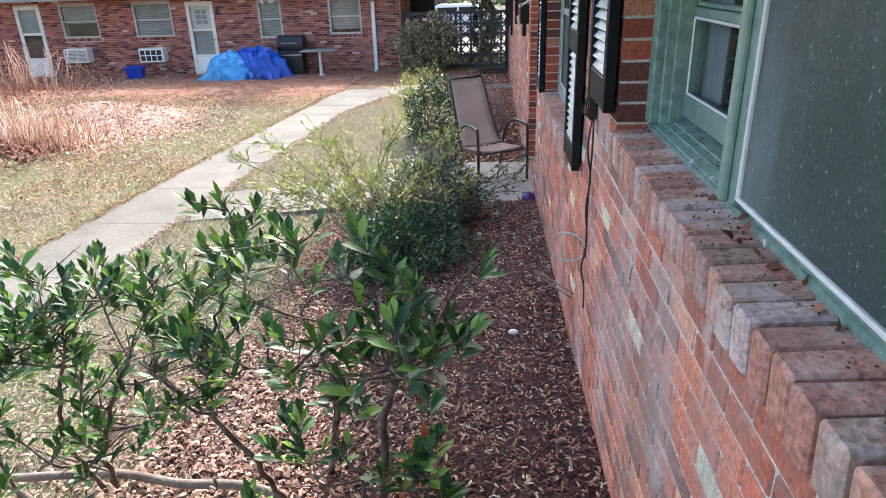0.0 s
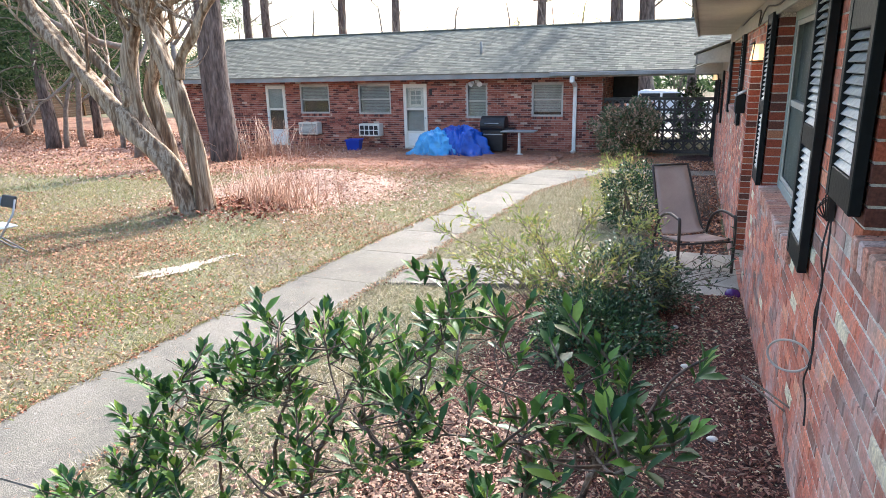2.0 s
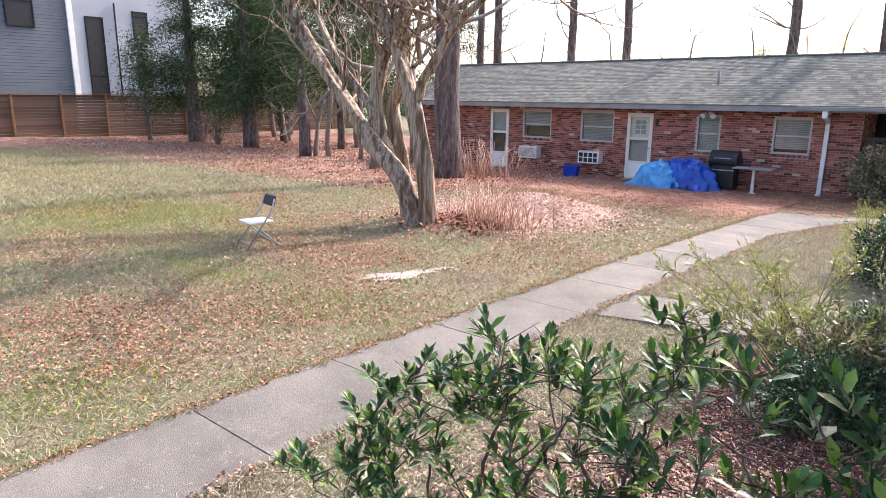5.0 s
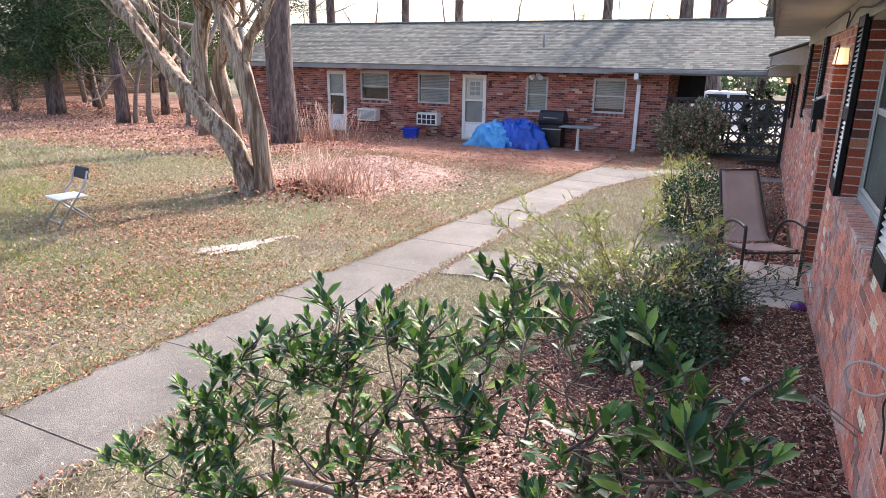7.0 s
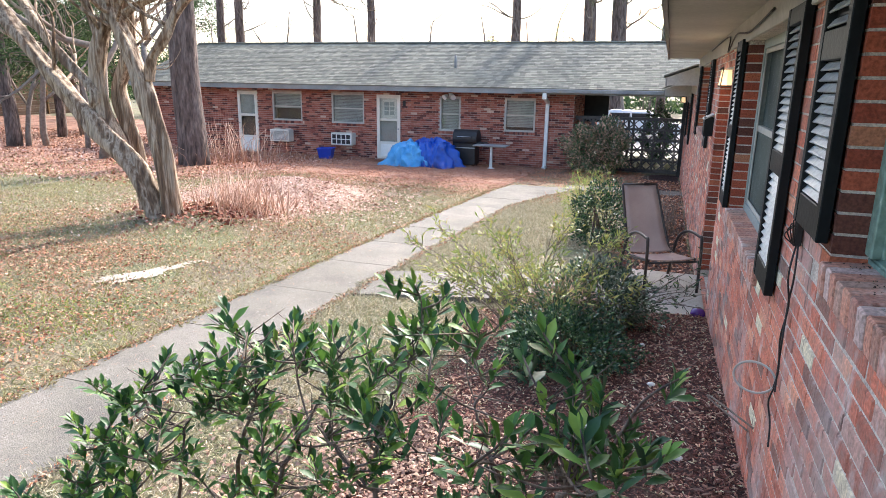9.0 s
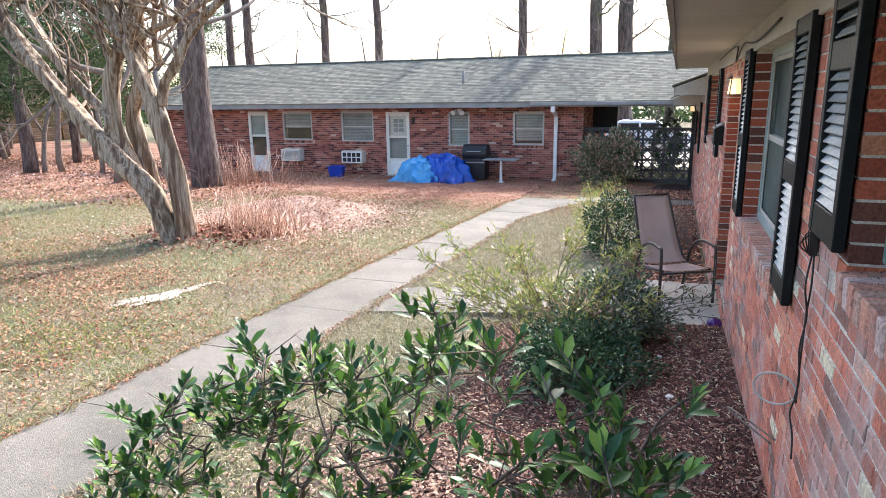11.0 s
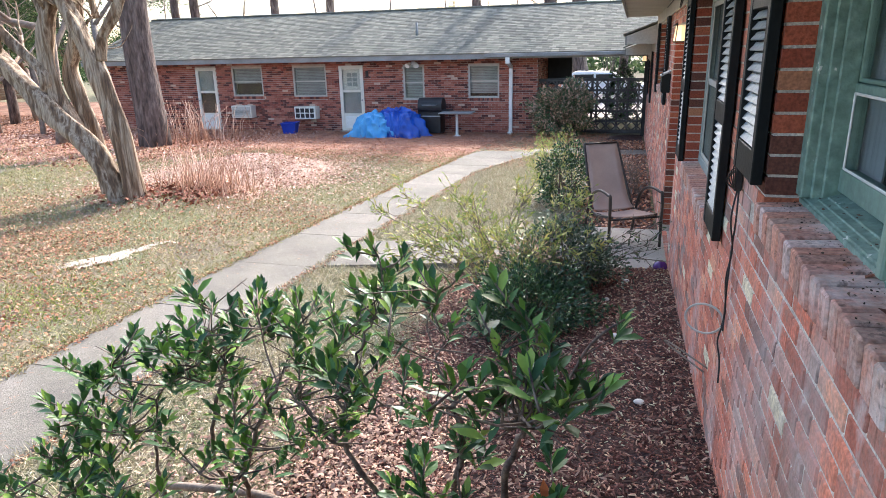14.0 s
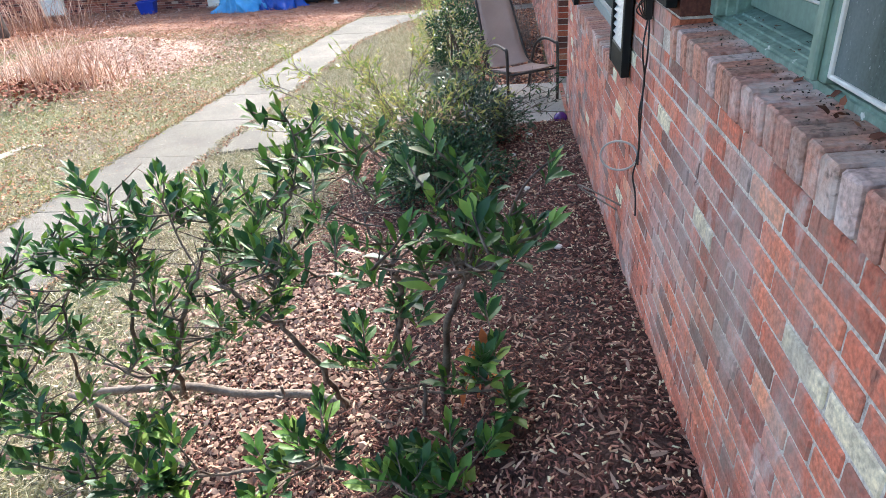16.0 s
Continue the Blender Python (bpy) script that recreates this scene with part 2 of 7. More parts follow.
M_STEM = make("shrub_stem_bark", [srgb("4a3c34"), srgb("7a6c60"), srgb("30282a")], 10, 0.9, 0.5, 90, blotch=0.3)
M_CRAPE = make("smooth_mottled_bark", [srgb("4e3a2c"), srgb("785f47"), srgb("ad9982"), srgb("634a35")], 6.0, 0.75, 0.6, 26, stretch=(2.4, 2.4, 0.16), blotch=0.4, dist=0.03)
M_PINE = make("furrowed_pine_bark", [srgb("413631"), srgb("685952"), srgb("7b6e67")], 9, 0.95, 1.0, 22, stretch=(1, 1, 0.22), blotch=0.5, dist=0.06)
M_STALK = make("dry_stalks", [srgb("b58a6a"), srgb("d0ab8a")], 4, 0.85, 0, 30, "island", [srgb(h) for h in ("b9937c", "d4b8a4", "98705c", "c4a08c")], 0.8, blotch=0)
M_TARP = make("blue_tarp", [srgb("0a3c94"), srgb("1b57b6")], 3, 0.35, 0.5, 9, blotch=0.15, spec=0.5)
M_TARP2 = make("pale_blue_tarp", [srgb("3389c2"), srgb("58a3cf")], 3, 0.4, 0.5, 9, blotch=0.12, spec=0.5)
M_BIN = make("blue_plastic", [srgb("16349a"), srgb("1f42ac")], 3, 0.45, 0.05, 30, blotch=0.1)
M_DARK = make("dark_metal", [srgb("1d1c1c"), srgb("2c2a2a")], 6, 0.5, 0.1, 50, blotch=0.2)
M_BRZ = make("bronze_tube", [srgb("3a3330"), srgb("4d443f")], 6, 0.4, 0.05, 50, metal=0.4, blotch=0.15)
M_SLING = make("brown_sling_fabric", [srgb("b0968a"), srgb("c0a598")], 4, 0.85, 0.4, 220, blotch=0.12, dist=0.003)
M_GREYM = make("grey_metal", [srgb("8d9092"), srgb("a5a8aa")], 5, 0.45, 0.05, 50, metal=0.5, blotch=0.1)
M_SCREEN = make("window_screen_dirty", [srgb("3e4746"), srgb("4a5651"), srgb("5f6a66")], 1.6, 0.6, 0.05, 140, blotch=0.25, spec=0.12, stain=((srgb("bac0c1"), 130.0, 0.63, 0.67, 0.6, 0.7), (srgb("a7afb2"), 48.0, 0.66, 0.70, 0.5, 0.8), (srgb("818b8e"), 4.0, 0.48, 0.7, 0.5, 0.35)))
M_CURT = make("white_curtain", [srgb("d5d2d2"), srgb("e6e4e4")], 3, 0.9, 0.1, 60, stretch=(1, 1, 0.1), blotch=0.1)
M_BLIND = make("venetian_blind", [srgb("90938f"), srgb("a4a7a2")], 3, 0.7, 0, 30, blotch=0.1)
# dark brown stands in for the lack of light indoors
M_ROOM = make("unlit_room_dark", [srgb("4a403a"), srgb("5a4c44")], 1, 0.9, 0.1, 30, blotch=0.1)
# red of the brickwork mirrored in the window pane
M_REFLR = make("brick_reflection_red", [srgb("6a2a24"), srgb("7d352c")], 2, 0.9, 0.2, 30, stretch=(1, 1, 0.1), blotch=0.2)
M_WOOD = make("fence_board", [srgb("5c4434"), srgb("6e5442")], 2, 0.9, 0.3, 40, "object", [srgb(h) for h in ("57402f", "68503e", "765b48", "5e4838")], 0.6, stretch=(1, 0.2, 4), blotch=0.25)
M_POST = make("fence_post_wood", [srgb("755434"), srgb("866340")], 3, 0.9, 0.3, 40, blotch=0.2)
M_SIDING = make("grey_lap_siding", [srgb("5c6168"), srgb("696e75")], 0.6, 0.7, 0.1, 30, blotch=0.08)
M_STUCCO = make("white_stucco", [srgb("9a9da2"), srgb("a8abb0")], 0.6, 0.8, 0.2, 60, blotch=0.08)
M_BLOCK = make("painted_screen_block", [srgb("534f4d"), srgb("615e5b")], 5, 0.85, 0.3, 60, blotch=0.25)
M_ASPH = make("asphalt", [srgb("55565a"), srgb("6a6b6e")], 1, 0.95, 0.4, 90, blotch=0.25)
M_CARW = make("white_car_paint", [srgb("e0e2e4"), srgb("eceeef")], 1, 0.25, 0, 30, blotch=0.02, spec=0.6)
M_RUB = make("tyre_rubber", [srgb("1b1b1c"), srgb("262627")], 5, 0.85, 0.2, 60)
M_PURP = make("purple_glass_ball", [srgb("4a1f6a"), srgb("5d2a80")], 3, 0.1, 0, 30, blotch=0, spec=0.8)
M_RUSTB = make("rust_brown_leaves", [srgb("7c4a36"), srgb("945c44")], 9, 0.85, 0, 60, "island", [srgb(h) for h in ("7a4632", "98604a", "5c3426", "b07c62", "4a2a20")], 0.85, blotch=0)
M_CRUMB = make("dark_crumbs", [srgb("3c2f28"), srgb("5a473c")], 9, 0.95, 0, 60, "island", [srgb(h) for h in ("3a2e28", "5a463a", "7a6250", "947e6a")], 0.85, blotch=0)
M_RUST = make("fallen_leaf_orange", [srgb("a8552c"), srgb("c9743c")], 9, 0.8, 0.2, 60, blotch=0.3)
M_SNOW = make("bare_pale_sand", [srgb("9d9487"), srgb("b4ab9e")], 4, 0.95, 0.4, 60, blotch=0.15)


def glass(name, tint, rough=0.03, alpha=0.35):
    m = bpy.data.materials.new(name)
    m.use_nodes = True
    nt = m.node_tree
    gl = nt.nodes.new("ShaderNodeBsdfGlossy")
    gl.inputs["Roughness"].default_value = rough
    tr = nt.nodes.new("ShaderNodeBsdfTransparent")
    tr.inputs["Color"].default_value = tint
    lw = nt.nodes.new("ShaderNodeLayerWeight")
    pw = nt.nodes.new("ShaderNodeMath")
    pw.operation = "POWER"
    pw.inputs[1].default_value = 4.0
    fr = nt.nodes.new("ShaderNodeMath")
    fr.operation = "MULTIPLY_ADD"
    fr.inputs[1].default_value, fr.inputs[2].default_value = 0.6, 0.035
    nt.links.new(lw.outputs["Facing"], pw.inputs[0])
    nt.links.new(pw.outputs[0], fr.inputs[0])
    mx = nt.nodes.new("ShaderNodeMixShader")
    nt.links.new(fr.outputs[0], mx.inputs[0])
    nt.links.new(tr.outputs[0], mx.inputs[1])
    nt.links.new(gl.outputs[0], mx.inputs[2])
    nt.links.new(mx.outputs[0], nt.nodes["Material Output"].inputs[0])
    return m


M_GLASS = glass("window_glass", (0.9, 0.92, 0.92, 1))


def emit(name, col, power):
    m = bpy.data.materials.new(name)
    m.use_nodes = True
    b = m.node_tree.nodes["Principled BSDF"]
    b.inputs["Base Color"].default_value = col
    b.inputs["Emission Color"].default_value = col
    b.inputs["Emission Strength"].default_value = power
    return m


M_BULB = emit("lit_lantern_glass", (1.0, 0.68, 0.36, 1), 0.24)

# ---- mesh helpers ----
RNG = np.random.default_rng(7)


def thing(name, label="", category="", at=(0, 0, 0), rz=0.0, group="", kind=""):
    ob = new(name)
    ob.matrix_world = pose(*at, 0, 0, rz)
    return tagged(ob, label, category, group, kind)


def put(name, mesh, parent=None, label="", m=None):
    ob = new(name, mesh)
    if parent is not None:
        ob.parent = parent
    if m is not None:
        ob.matrix_basis = m
    if label:
        ob["label"] = label
    return ob


def part(name, bm, material, parent, label="", smooth=False):
    me = bpy.data.meshes.new(name)
    bm.to_mesh(me)
    bm.free()
    me.materials.append(material)
    if smooth:
        me.polygons.foreach_set("use_smooth", [True] * len(me.polygons))
    return put(name, me, parent, label)


def raw(name, verts, faces, material, smooth=False):
    me = bpy.data.meshes.new(name)
    me.from_pydata(verts, [], faces)
    me.materials.append(material)
    if smooth:
        me.polygons.foreach_set("use_smooth", [True] * len(me.polygons))
    me.update()
    return me


def fast(name, verts, tris, material, k=3):
    """Mesh from numpy arrays: verts (n,3), faces (m,k)."""
    me = bpy.data.meshes.new(name)
    n, f = len(verts), len(tris)
    me.vertices.add(n)
    me.vertices.foreach_set("co", np.asarray(verts, dtype=np.float32).ravel())
    me.loops.add(f * k)
    me.loops.foreach_set("vertex_index", np.asarray(tris, dtype=np.int32).ravel())
    me.polygons.add(f)
    me.polygons.foreach_set("loop_start", np.arange(0, f * k, k, dtype=np.int32))
    me.materials.append(material)
    me.update(calc_edges=True)
    me.validate()
    return me


def box(bm, lo, hi, bev=0.0, m=None):
    r = bmesh.ops.create_cube(bm, size=1)
    vs = r["verts"]
    c = [(a + b) / 2 for a, b in zip(lo, hi)]
    s = [max(b - a, 1e-4) for a, b in zip(lo, hi)]
    bmesh.ops.transform(bm, verts=vs, matrix=Matrix.Translation(c) @ Matrix.Diagonal((*s, 1)))
    if bev:
        es = list({e for v in vs for e in v.link_edges})
        g = bmesh.ops.bevel(bm, geom=es, offset=bev, segments=1, affect="EDGES")
        vs = list({v for f in g["faces"] for v in f.verts} | {v for v in vs if v.is_valid})
    if m is not None:
        bmesh.ops.transform(bm, verts=vs, matrix=m)
    return vs


def boxes(*items, bev=0.0):
    bm = bmesh.new()
    for lo, hi in items:
        box(bm, lo, hi, bev)
    return bm


def tube_data(points, radii, seg=7, flute=0.0, closed_end=True):
    """Vertices and quads of a tapered tube along points."""
    P = [Vector(p) for p in points]
    V, Fc = [], []
    prev = None
    for i, p in enumerate(P):
        d = (P[min(i + 1, len(P) - 1)] - P[max(i - 1, 0)]).normalized()
        if prev is None:
            a = d.orthogonal().normalized()
        else:
            a = (prev - d * prev.dot(d)).normalized()
        prev = a
        b = d.cross(a)
        for k in range(seg):
            t = 2 * math.pi * k / seg
            r = radii[i] * (1 + flute * math.cos(3 * t + i * 0.25) + 0.5 * flute * math.cos(5 * t - i * 0.2))
            V.append(p + (a * math.cos(t) + b * math.sin(t)) * r)
    for i in range(len(P) - 1):
        for k in range(seg):
            k2 = (k + 1) % seg
            Fc.append((i * seg + k, i * seg + k2, (i + 1) * seg + k2, (i + 1) * seg + k))
    if closed_end:
        Fc.append(tuple(range((len(P) - 1) * seg, len(P) * seg)))
        Fc.append(tuple(reversed(range(seg))))
    return V, Fc


class Soup:
    """Collects tubes and other pieces into one mesh."""

    def __init__(self):
        self.v, self.f = [], []

    def add(self, V, Fc):
        o = len(self.v)
        self.v += [tuple(p) for p in V]
        self.f += [tuple(i + o for i in q) for q in Fc]

    def tube(self, pts, radii, seg=7, flute=0.0):
        if isinstance(radii, (int, float)):
            radii = [radii] * len(pts)
        self.add(*tube_data(pts, radii, seg, flute))

    def mesh(self, name, material, smooth=True):
        return raw(name, self.v, self.f, material, smooth)


def tubes(name, lines, r, material, parent, label="", seg=8):
    s = Soup()
    for pts in lines:
        s.tube(pts, r, seg)
    return put(name, s.mesh(name, material), parent, label)


def curve_pts(pts, n=6):
    """Smooth line through pts."""
    P = [Vector(p) for p in pts]
    out = []
    for i in range(len(P) - 1):
        p0, p1, p2, p3 = P[max(i - 1, 0)], P[i], P[i + 1], P[min(i + 2, len(P) - 1)]
        for k in range(n):
            t = k / n
            out.append(0.5 * ((2 * p1) + (p2 - p0) * t + (2 * p0 - 5 * p1 + 4 * p2 - p3) * t * t + (3 * p1 - p0 - 3 * p2 + p3) * t ** 3))
    out.append(P[-1])
    return out


def smooth01(a, b, x):
    t = np.clip((x - a) / (b - a), 0, 1)
    return t * t * (3 - 2 * t)


def gz(x, y):
    """Ground height."""
    x, y = np.asarray(x, float), np.asarray(y, float)
    z = -0.42 * np.clip((y - 6) / 13.5, 0, 1)
    z = z + np.interp(y, (-4, 1, 2, 2.8, 4, 5, 7.5), (0.60, 0.58, 0.48, 0.39, 0.30, 0.23, 0.0)) * np.clip(1 - (np.abs(np.minimum(x, 0)) - 0.2) / 1.6, 0, 1)
    z = z + 0.14 * np.exp(-(((x + 7.6) / 1.3) ** 2 + ((y - 8.3) / 1.2) ** 2))
    z = z + 0.34 * np.exp(-(((x + 7.6) / 1.5) ** 2 + ((y - 11.3) / 1.1) ** 2))
    return z


def gzf(x, y):
    return float(gz(x, y))

# ---- ground ----
# edges of the concrete walk
WALK_Y = (-3.0, 2.0, 6.5, 9.7, 12.0, 14.0, 16.0)
WALK_LX = (-4.78, -4.55, -4.33, -4.24, -4.16, -4.08, -3.76)
WALK_RX = (-3.76, -3.55, -3.37, -3.25, -3.19, -2.70, -2.20)


def axis(*spans):
    out = []
    for a, b, s in spans:
        out += list(np.arange(a, b, s))
    return np.array(out + [spans[-1][1]])


gx = axis((-900, -100, 100), (-100, -40, 10), (-40, -14, 0.7), (-14, 0.6, 0.16), (0.6, 20, 2), (20, 100, 20), (100, 900, 100))
gy = axis((-900, -60, 120), (-60, -4, 8), (-4, 0, 0.4), (0, 20, 0.16), (20, 50, 2), (50, 100, 10), (100, 900, 100))
GX, GY = np.meshgrid(gx, gy)
GZ = gz(GX, GY) + 0.012 * np.sin(GX * 3.1 + 1.7 * np.sin(GY * 2.3)) * np.sin(GY * 2.7 + GX)
ny, nx = GX.shape
idx = np.arange(nx * ny).reshape(ny, nx)
quads = np.stack([idx[:-1, :-1], idx[:-1, 1:], idx[1:, 1:], idx[1:, :-1]], -1).reshape(-1, 4)
gme = fast("ground", np.stack([GX, GY, GZ], -1).reshape(-1, 3), quads, M_GROUND, 4)
gme.polygons.foreach_set("use_smooth", [True] * len(gme.polygons))
tagged(put("ground", gme), "dormant tan and green lawn with leaf litter", "ground", kind="structure")

# mulch bed along the wall
bx = np.linspace(-2.15, 0.02, 28)
by = np.linspace(-1.2, 5.7, 80)
BX, BY = np.meshgrid(bx, by)
edge = (BX - (-1.95 + 0.12 * np.sin(BY * 2.1) + 0.06 * np.sin(BY * 5.3)))
BZ = gz(BX, BY) + 0.03 * np.clip(edge / 0.25, -0.6, 1) + 0.008 * np.sin(BX * 9) * np.sin(BY * 8)
idx = np.arange(BX.size).reshape(BX.shape)
quads = np.stack([idx[:-1, :-1], idx[:-1, 1:], idx[1:, 1:], idx[1:, :-1]], -1).reshape(-1, 4)
bed = put("mulch_bed", fast("mulch_bed", np.stack([BX, BY, BZ], -1).reshape(-1, 3), quads, M_MULCH, 4))
tagged(bed, "dark red-brown shredded bark mulch bed below the wall", "mulch", kind="structure")

def carpet(name, label, x0, x1, y0, y1, step, inside, material):
    """Thin uneven layer over the ground, sinking below it where inside() falls under 0."""
    X, Y = np.meshgrid(np.arange(x0, x1, step), np.arange(y0, y1, step))
    f = inside(X, Y) + 0.22 * np.sin(X * 2.3 + 1.5 * np.sin(Y * 1.9)) * np.sin(Y * 2.1 + X) + 0.1 * np.sin(X * 7 + Y * 3) * np.sin(Y * 6)
    Z = gz(X, Y) + np.clip(f, -1, 0.5) * 0.05 + 0.012 * np.sin(X * 5.1 + 2 * np.sin(Y * 4)) * np.sin(Y * 5.7)
    i = np.arange(X.size).reshape(X.shape)
    q = np.stack([i[:-1, :-1], i[:-1, 1:], i[1:, 1:], i[1:, :-1]], -1).reshape(-1, 4)
    me = fast(name, np.stack([X, Y, Z], -1).reshape(-1, 3), q, material, 4)
    me.polygons.foreach_set("use_smooth", [True] * len(me.polygons))
    return tagged(put(name, me), label, "leaf litter", kind="structure")


carpet("litter_floor", "brown leaf litter covering the ground under the trees", -39.8, -10.5, 9, 32, 0.4, lambda X, Y: np.clip((Y - 11.8 - 0.12 * (X + 12)) / 2.0, -1, 1), M_CARPET)
carpet("straw_floor", "reddish pine straw over the ground by the far building", -17, -3.9, 11.5, 19.9, 0.2, lambda X, Y: np.clip((Y - 14.2 + 0.12 * (X + 10)) / 1.6, -1, 1) - 4.0 * np.clip(X - np.interp(Y, WALK_Y, WALK_LX) + 0.15, 0, 1), M_CARPET)
carpet("litter_heap", "pale dry leaves heaped beside the bare tree", -11.2, -5.0, 7.2, 14.2, 0.16, lambda X, Y: 1.0 - ((X + 7.7) / 2.2) ** 2 - ((Y - 10.7) / 2.5) ** 2, M_CARPETP)

carpet("mulch_floor", "old mulch and leaf litter along the wall past the stoop", -1.05, 0.02, 7.0, 19.6, 0.1, lambda X, Y: np.clip((X + 0.95) / 0.3, -1, 1), M_MULCH)

# ---- concrete walk ----
def slab_mesh(name, corners, thick=0.09):
    """Bevelled slab from four ground corners (x, y, z top)."""
    bm = bmesh.new()
    top = [bm.verts.new(c) for c in corners]
    bot = [bm.verts.new((c[0], c[1], c[2] - thick)) for c in corners]
    bm.faces.new(top)
    bm.faces.new(bot[::-1])
    for i in range(4):
        j = (i + 1) % 4
        bm.faces.new((bot[i], bot[j], top[j], top[i]))
    es = [e for e in bm.edges if all(v in top for v in e.verts)]
    bmesh.ops.bevel(bm, geom=es, offset=0.004, segments=2, affect="EDGES")
    bmesh.ops.recalc_face_normals(bm, faces=bm.faces)
    return bm


def walk_l(y):
    return float(np.interp(y, WALK_Y, WALK_LX))


def walk_r(y):
    return float(np.interp(y, WALK_Y, WALK_RX))


walkway = thing("walkway", "light grey concrete walk of jointed slabs", "walkway", kind="structure")
ys = [-3.0 + 1.22 * k + 0.02 for k in range(16)]
for a, b in zip(ys[:-1], ys[1:]):
    a2, b2 = a + 0.001, b - 0.001
    lift = 0.018 + 0.004 * random.random()
    part("slab", slab_mesh("slab", [(walk_l(a2), a2, gzf(-4.2, a2) + lift), (walk_r(a2), a2, gzf(-4.2, a2) + lift),
                                    (walk_r(b2), b2, gzf(-4.2, b2) + lift), (walk_l(b2), b2, gzf(-4.2, b2) + lift)]), M_CONC, walkway)
# branch to the stoop
N0, N1, F0, F1 = Vector((-3.40, 5.62, 0.018)), Vector((-0.9, 6.05, 0.105)), Vector((-3.36, 6.6, 0.0)), Vector((-0.9, 7.1, 0.06))
for k in range(3):
    u, v = k / 3 + 0.0006, (k + 1) / 3 - 0.0006
    part("slab", slab_mesh("slab", [N0.lerp(N1, u), N0.lerp(N1, v), F0.lerp(F1, v), F0.lerp(F1, u)]), M_CONC, walkway)
# far arm towards the breezeway
for k in range(3):
    x0, x1 = -2.6 + 0.95 * k, -2.6 + 0.95 * (k + 1) - 0.01
    part("slab", slab_mesh("slab", [(x0, 15.0, -0.25), (x1, 15.1, -0.25), (x1, 16.0, -0.28), (x0, 15.9, -0.28)]), M_CONC, walkway)

stoop = thing("stoop", "pale worn concrete stoop beside the wall", "stoop", kind="structure")
part("step", slab_mesh("step", [(-0.9, 5.62, 0.16), (0.0, 5.62, 0.16), (0.0, 7.2, 0.15), (-0.9, 7.2, 0.15)], 0.32), M_CONC2, stoop)

sand = thing("bare_patch", "pale bare patch of ground in the lawn", "ground", kind="structure")
bm = bmesh.new()
ring = []
for k in range(26):
    t = 2 * math.pi * k / 26
    r = 1 + 0.3 * math.sin(3 * t + 1) + 0.22 * math.sin(7 * t) + 0.12 * math.sin(12 * t + 2)
    c, s = math.cos(t) * 0.55 * r, math.sin(t) * 0.17 * r
    px, py = -5.85 + 0.35 * c - 0.85 * s, 5.45 + 0.9 * c + 0.2 * s
    ring.append(bm.verts.new((px, py, gzf(px, py) + 0.018)))
cv = bm.verts.new((-5.85, 5.45, 0.03))
for k in range(26):
    bm.faces.new((ring[k], ring[(k + 1) % 26], cv))
part("patch", bm, M_SNOW, sand)

# ---- near building ----
LEN, HGT, CRS = 0.178, 0.0525, 0.0615
WIN1, WIN2 = (-1.3, 1.965, 1.57, 2.42), (3.2, 4.93, 1.20, 2.45)    # y0 y1 z0 z1
DOOR = (5.95, 7.2, 0.14, 2.3)
WIN3, WIN4 = (8.72, 11.4, 1.40, 2.42), (15.6, 17.2, 0.85, 1.85)
OPEN = (WIN1, WIN2, DOOR, WIN3, WIN4)

wall = thing("wall_near", "weathered red brick house wall with pale mortar", "wall", kind="structure")


def wall_piece(bm, y0, y1, z0, z1, x0=0.0, x1=0.22):
    box(bm, (x0, y0, z0), (x1, y1, z1))


bm = bmesh.new()
cuts = sorted({-4.0, 12.88, 20.0} | {v for o in OPEN for v in o[:2]})
for a, b in zip(cuts[:-1], cuts[1:]):
    o = next((o for o in OPEN if o[0] <= a and b <= o[1]), None)
    top = 2.62 if b <= 12.9 else 2.3
    if o:
        wall_piece(bm, a, b, -0.6, o[2])
        wall_piece(bm, a, b, o[3], top)
    else:
        wall_piece(bm, a, b, -0.6, top)
part("mortar", bm, M_MORTAR, wall)


def brick_mesh(name, l, h, d, mat, bev=0.004):
    return_bm = bmesh.new()
    box(return_bm, (0, 0, 0), (d, l, h), bev)
    me = bpy.data.meshes.new(name)
    return_bm.to_mesh(me)
    return_bm.free()
    me.materials.append(mat)
    return me


FULL = brick_mesh("brick", LEN, HGT, 0.06, M_BRICK)
mass_v, mass_f = [], []
CUBE_F = [(0, 1, 3, 2), (4, 6, 7, 5), (0, 4, 5, 1), (2, 3, 7, 6), (0, 2, 6, 4), (1, 5, 7, 3)]


def mass_box(V, Fc, lo, hi):
    o = len(V)
    for x in (lo[0], hi[0]):
        for y in (lo[1], hi[1]):
            for z in (lo[2], hi[2]):
                V.append((x, y, z))
    Fc.extend([tuple(i + o for i in f) for f in CUBE_F])


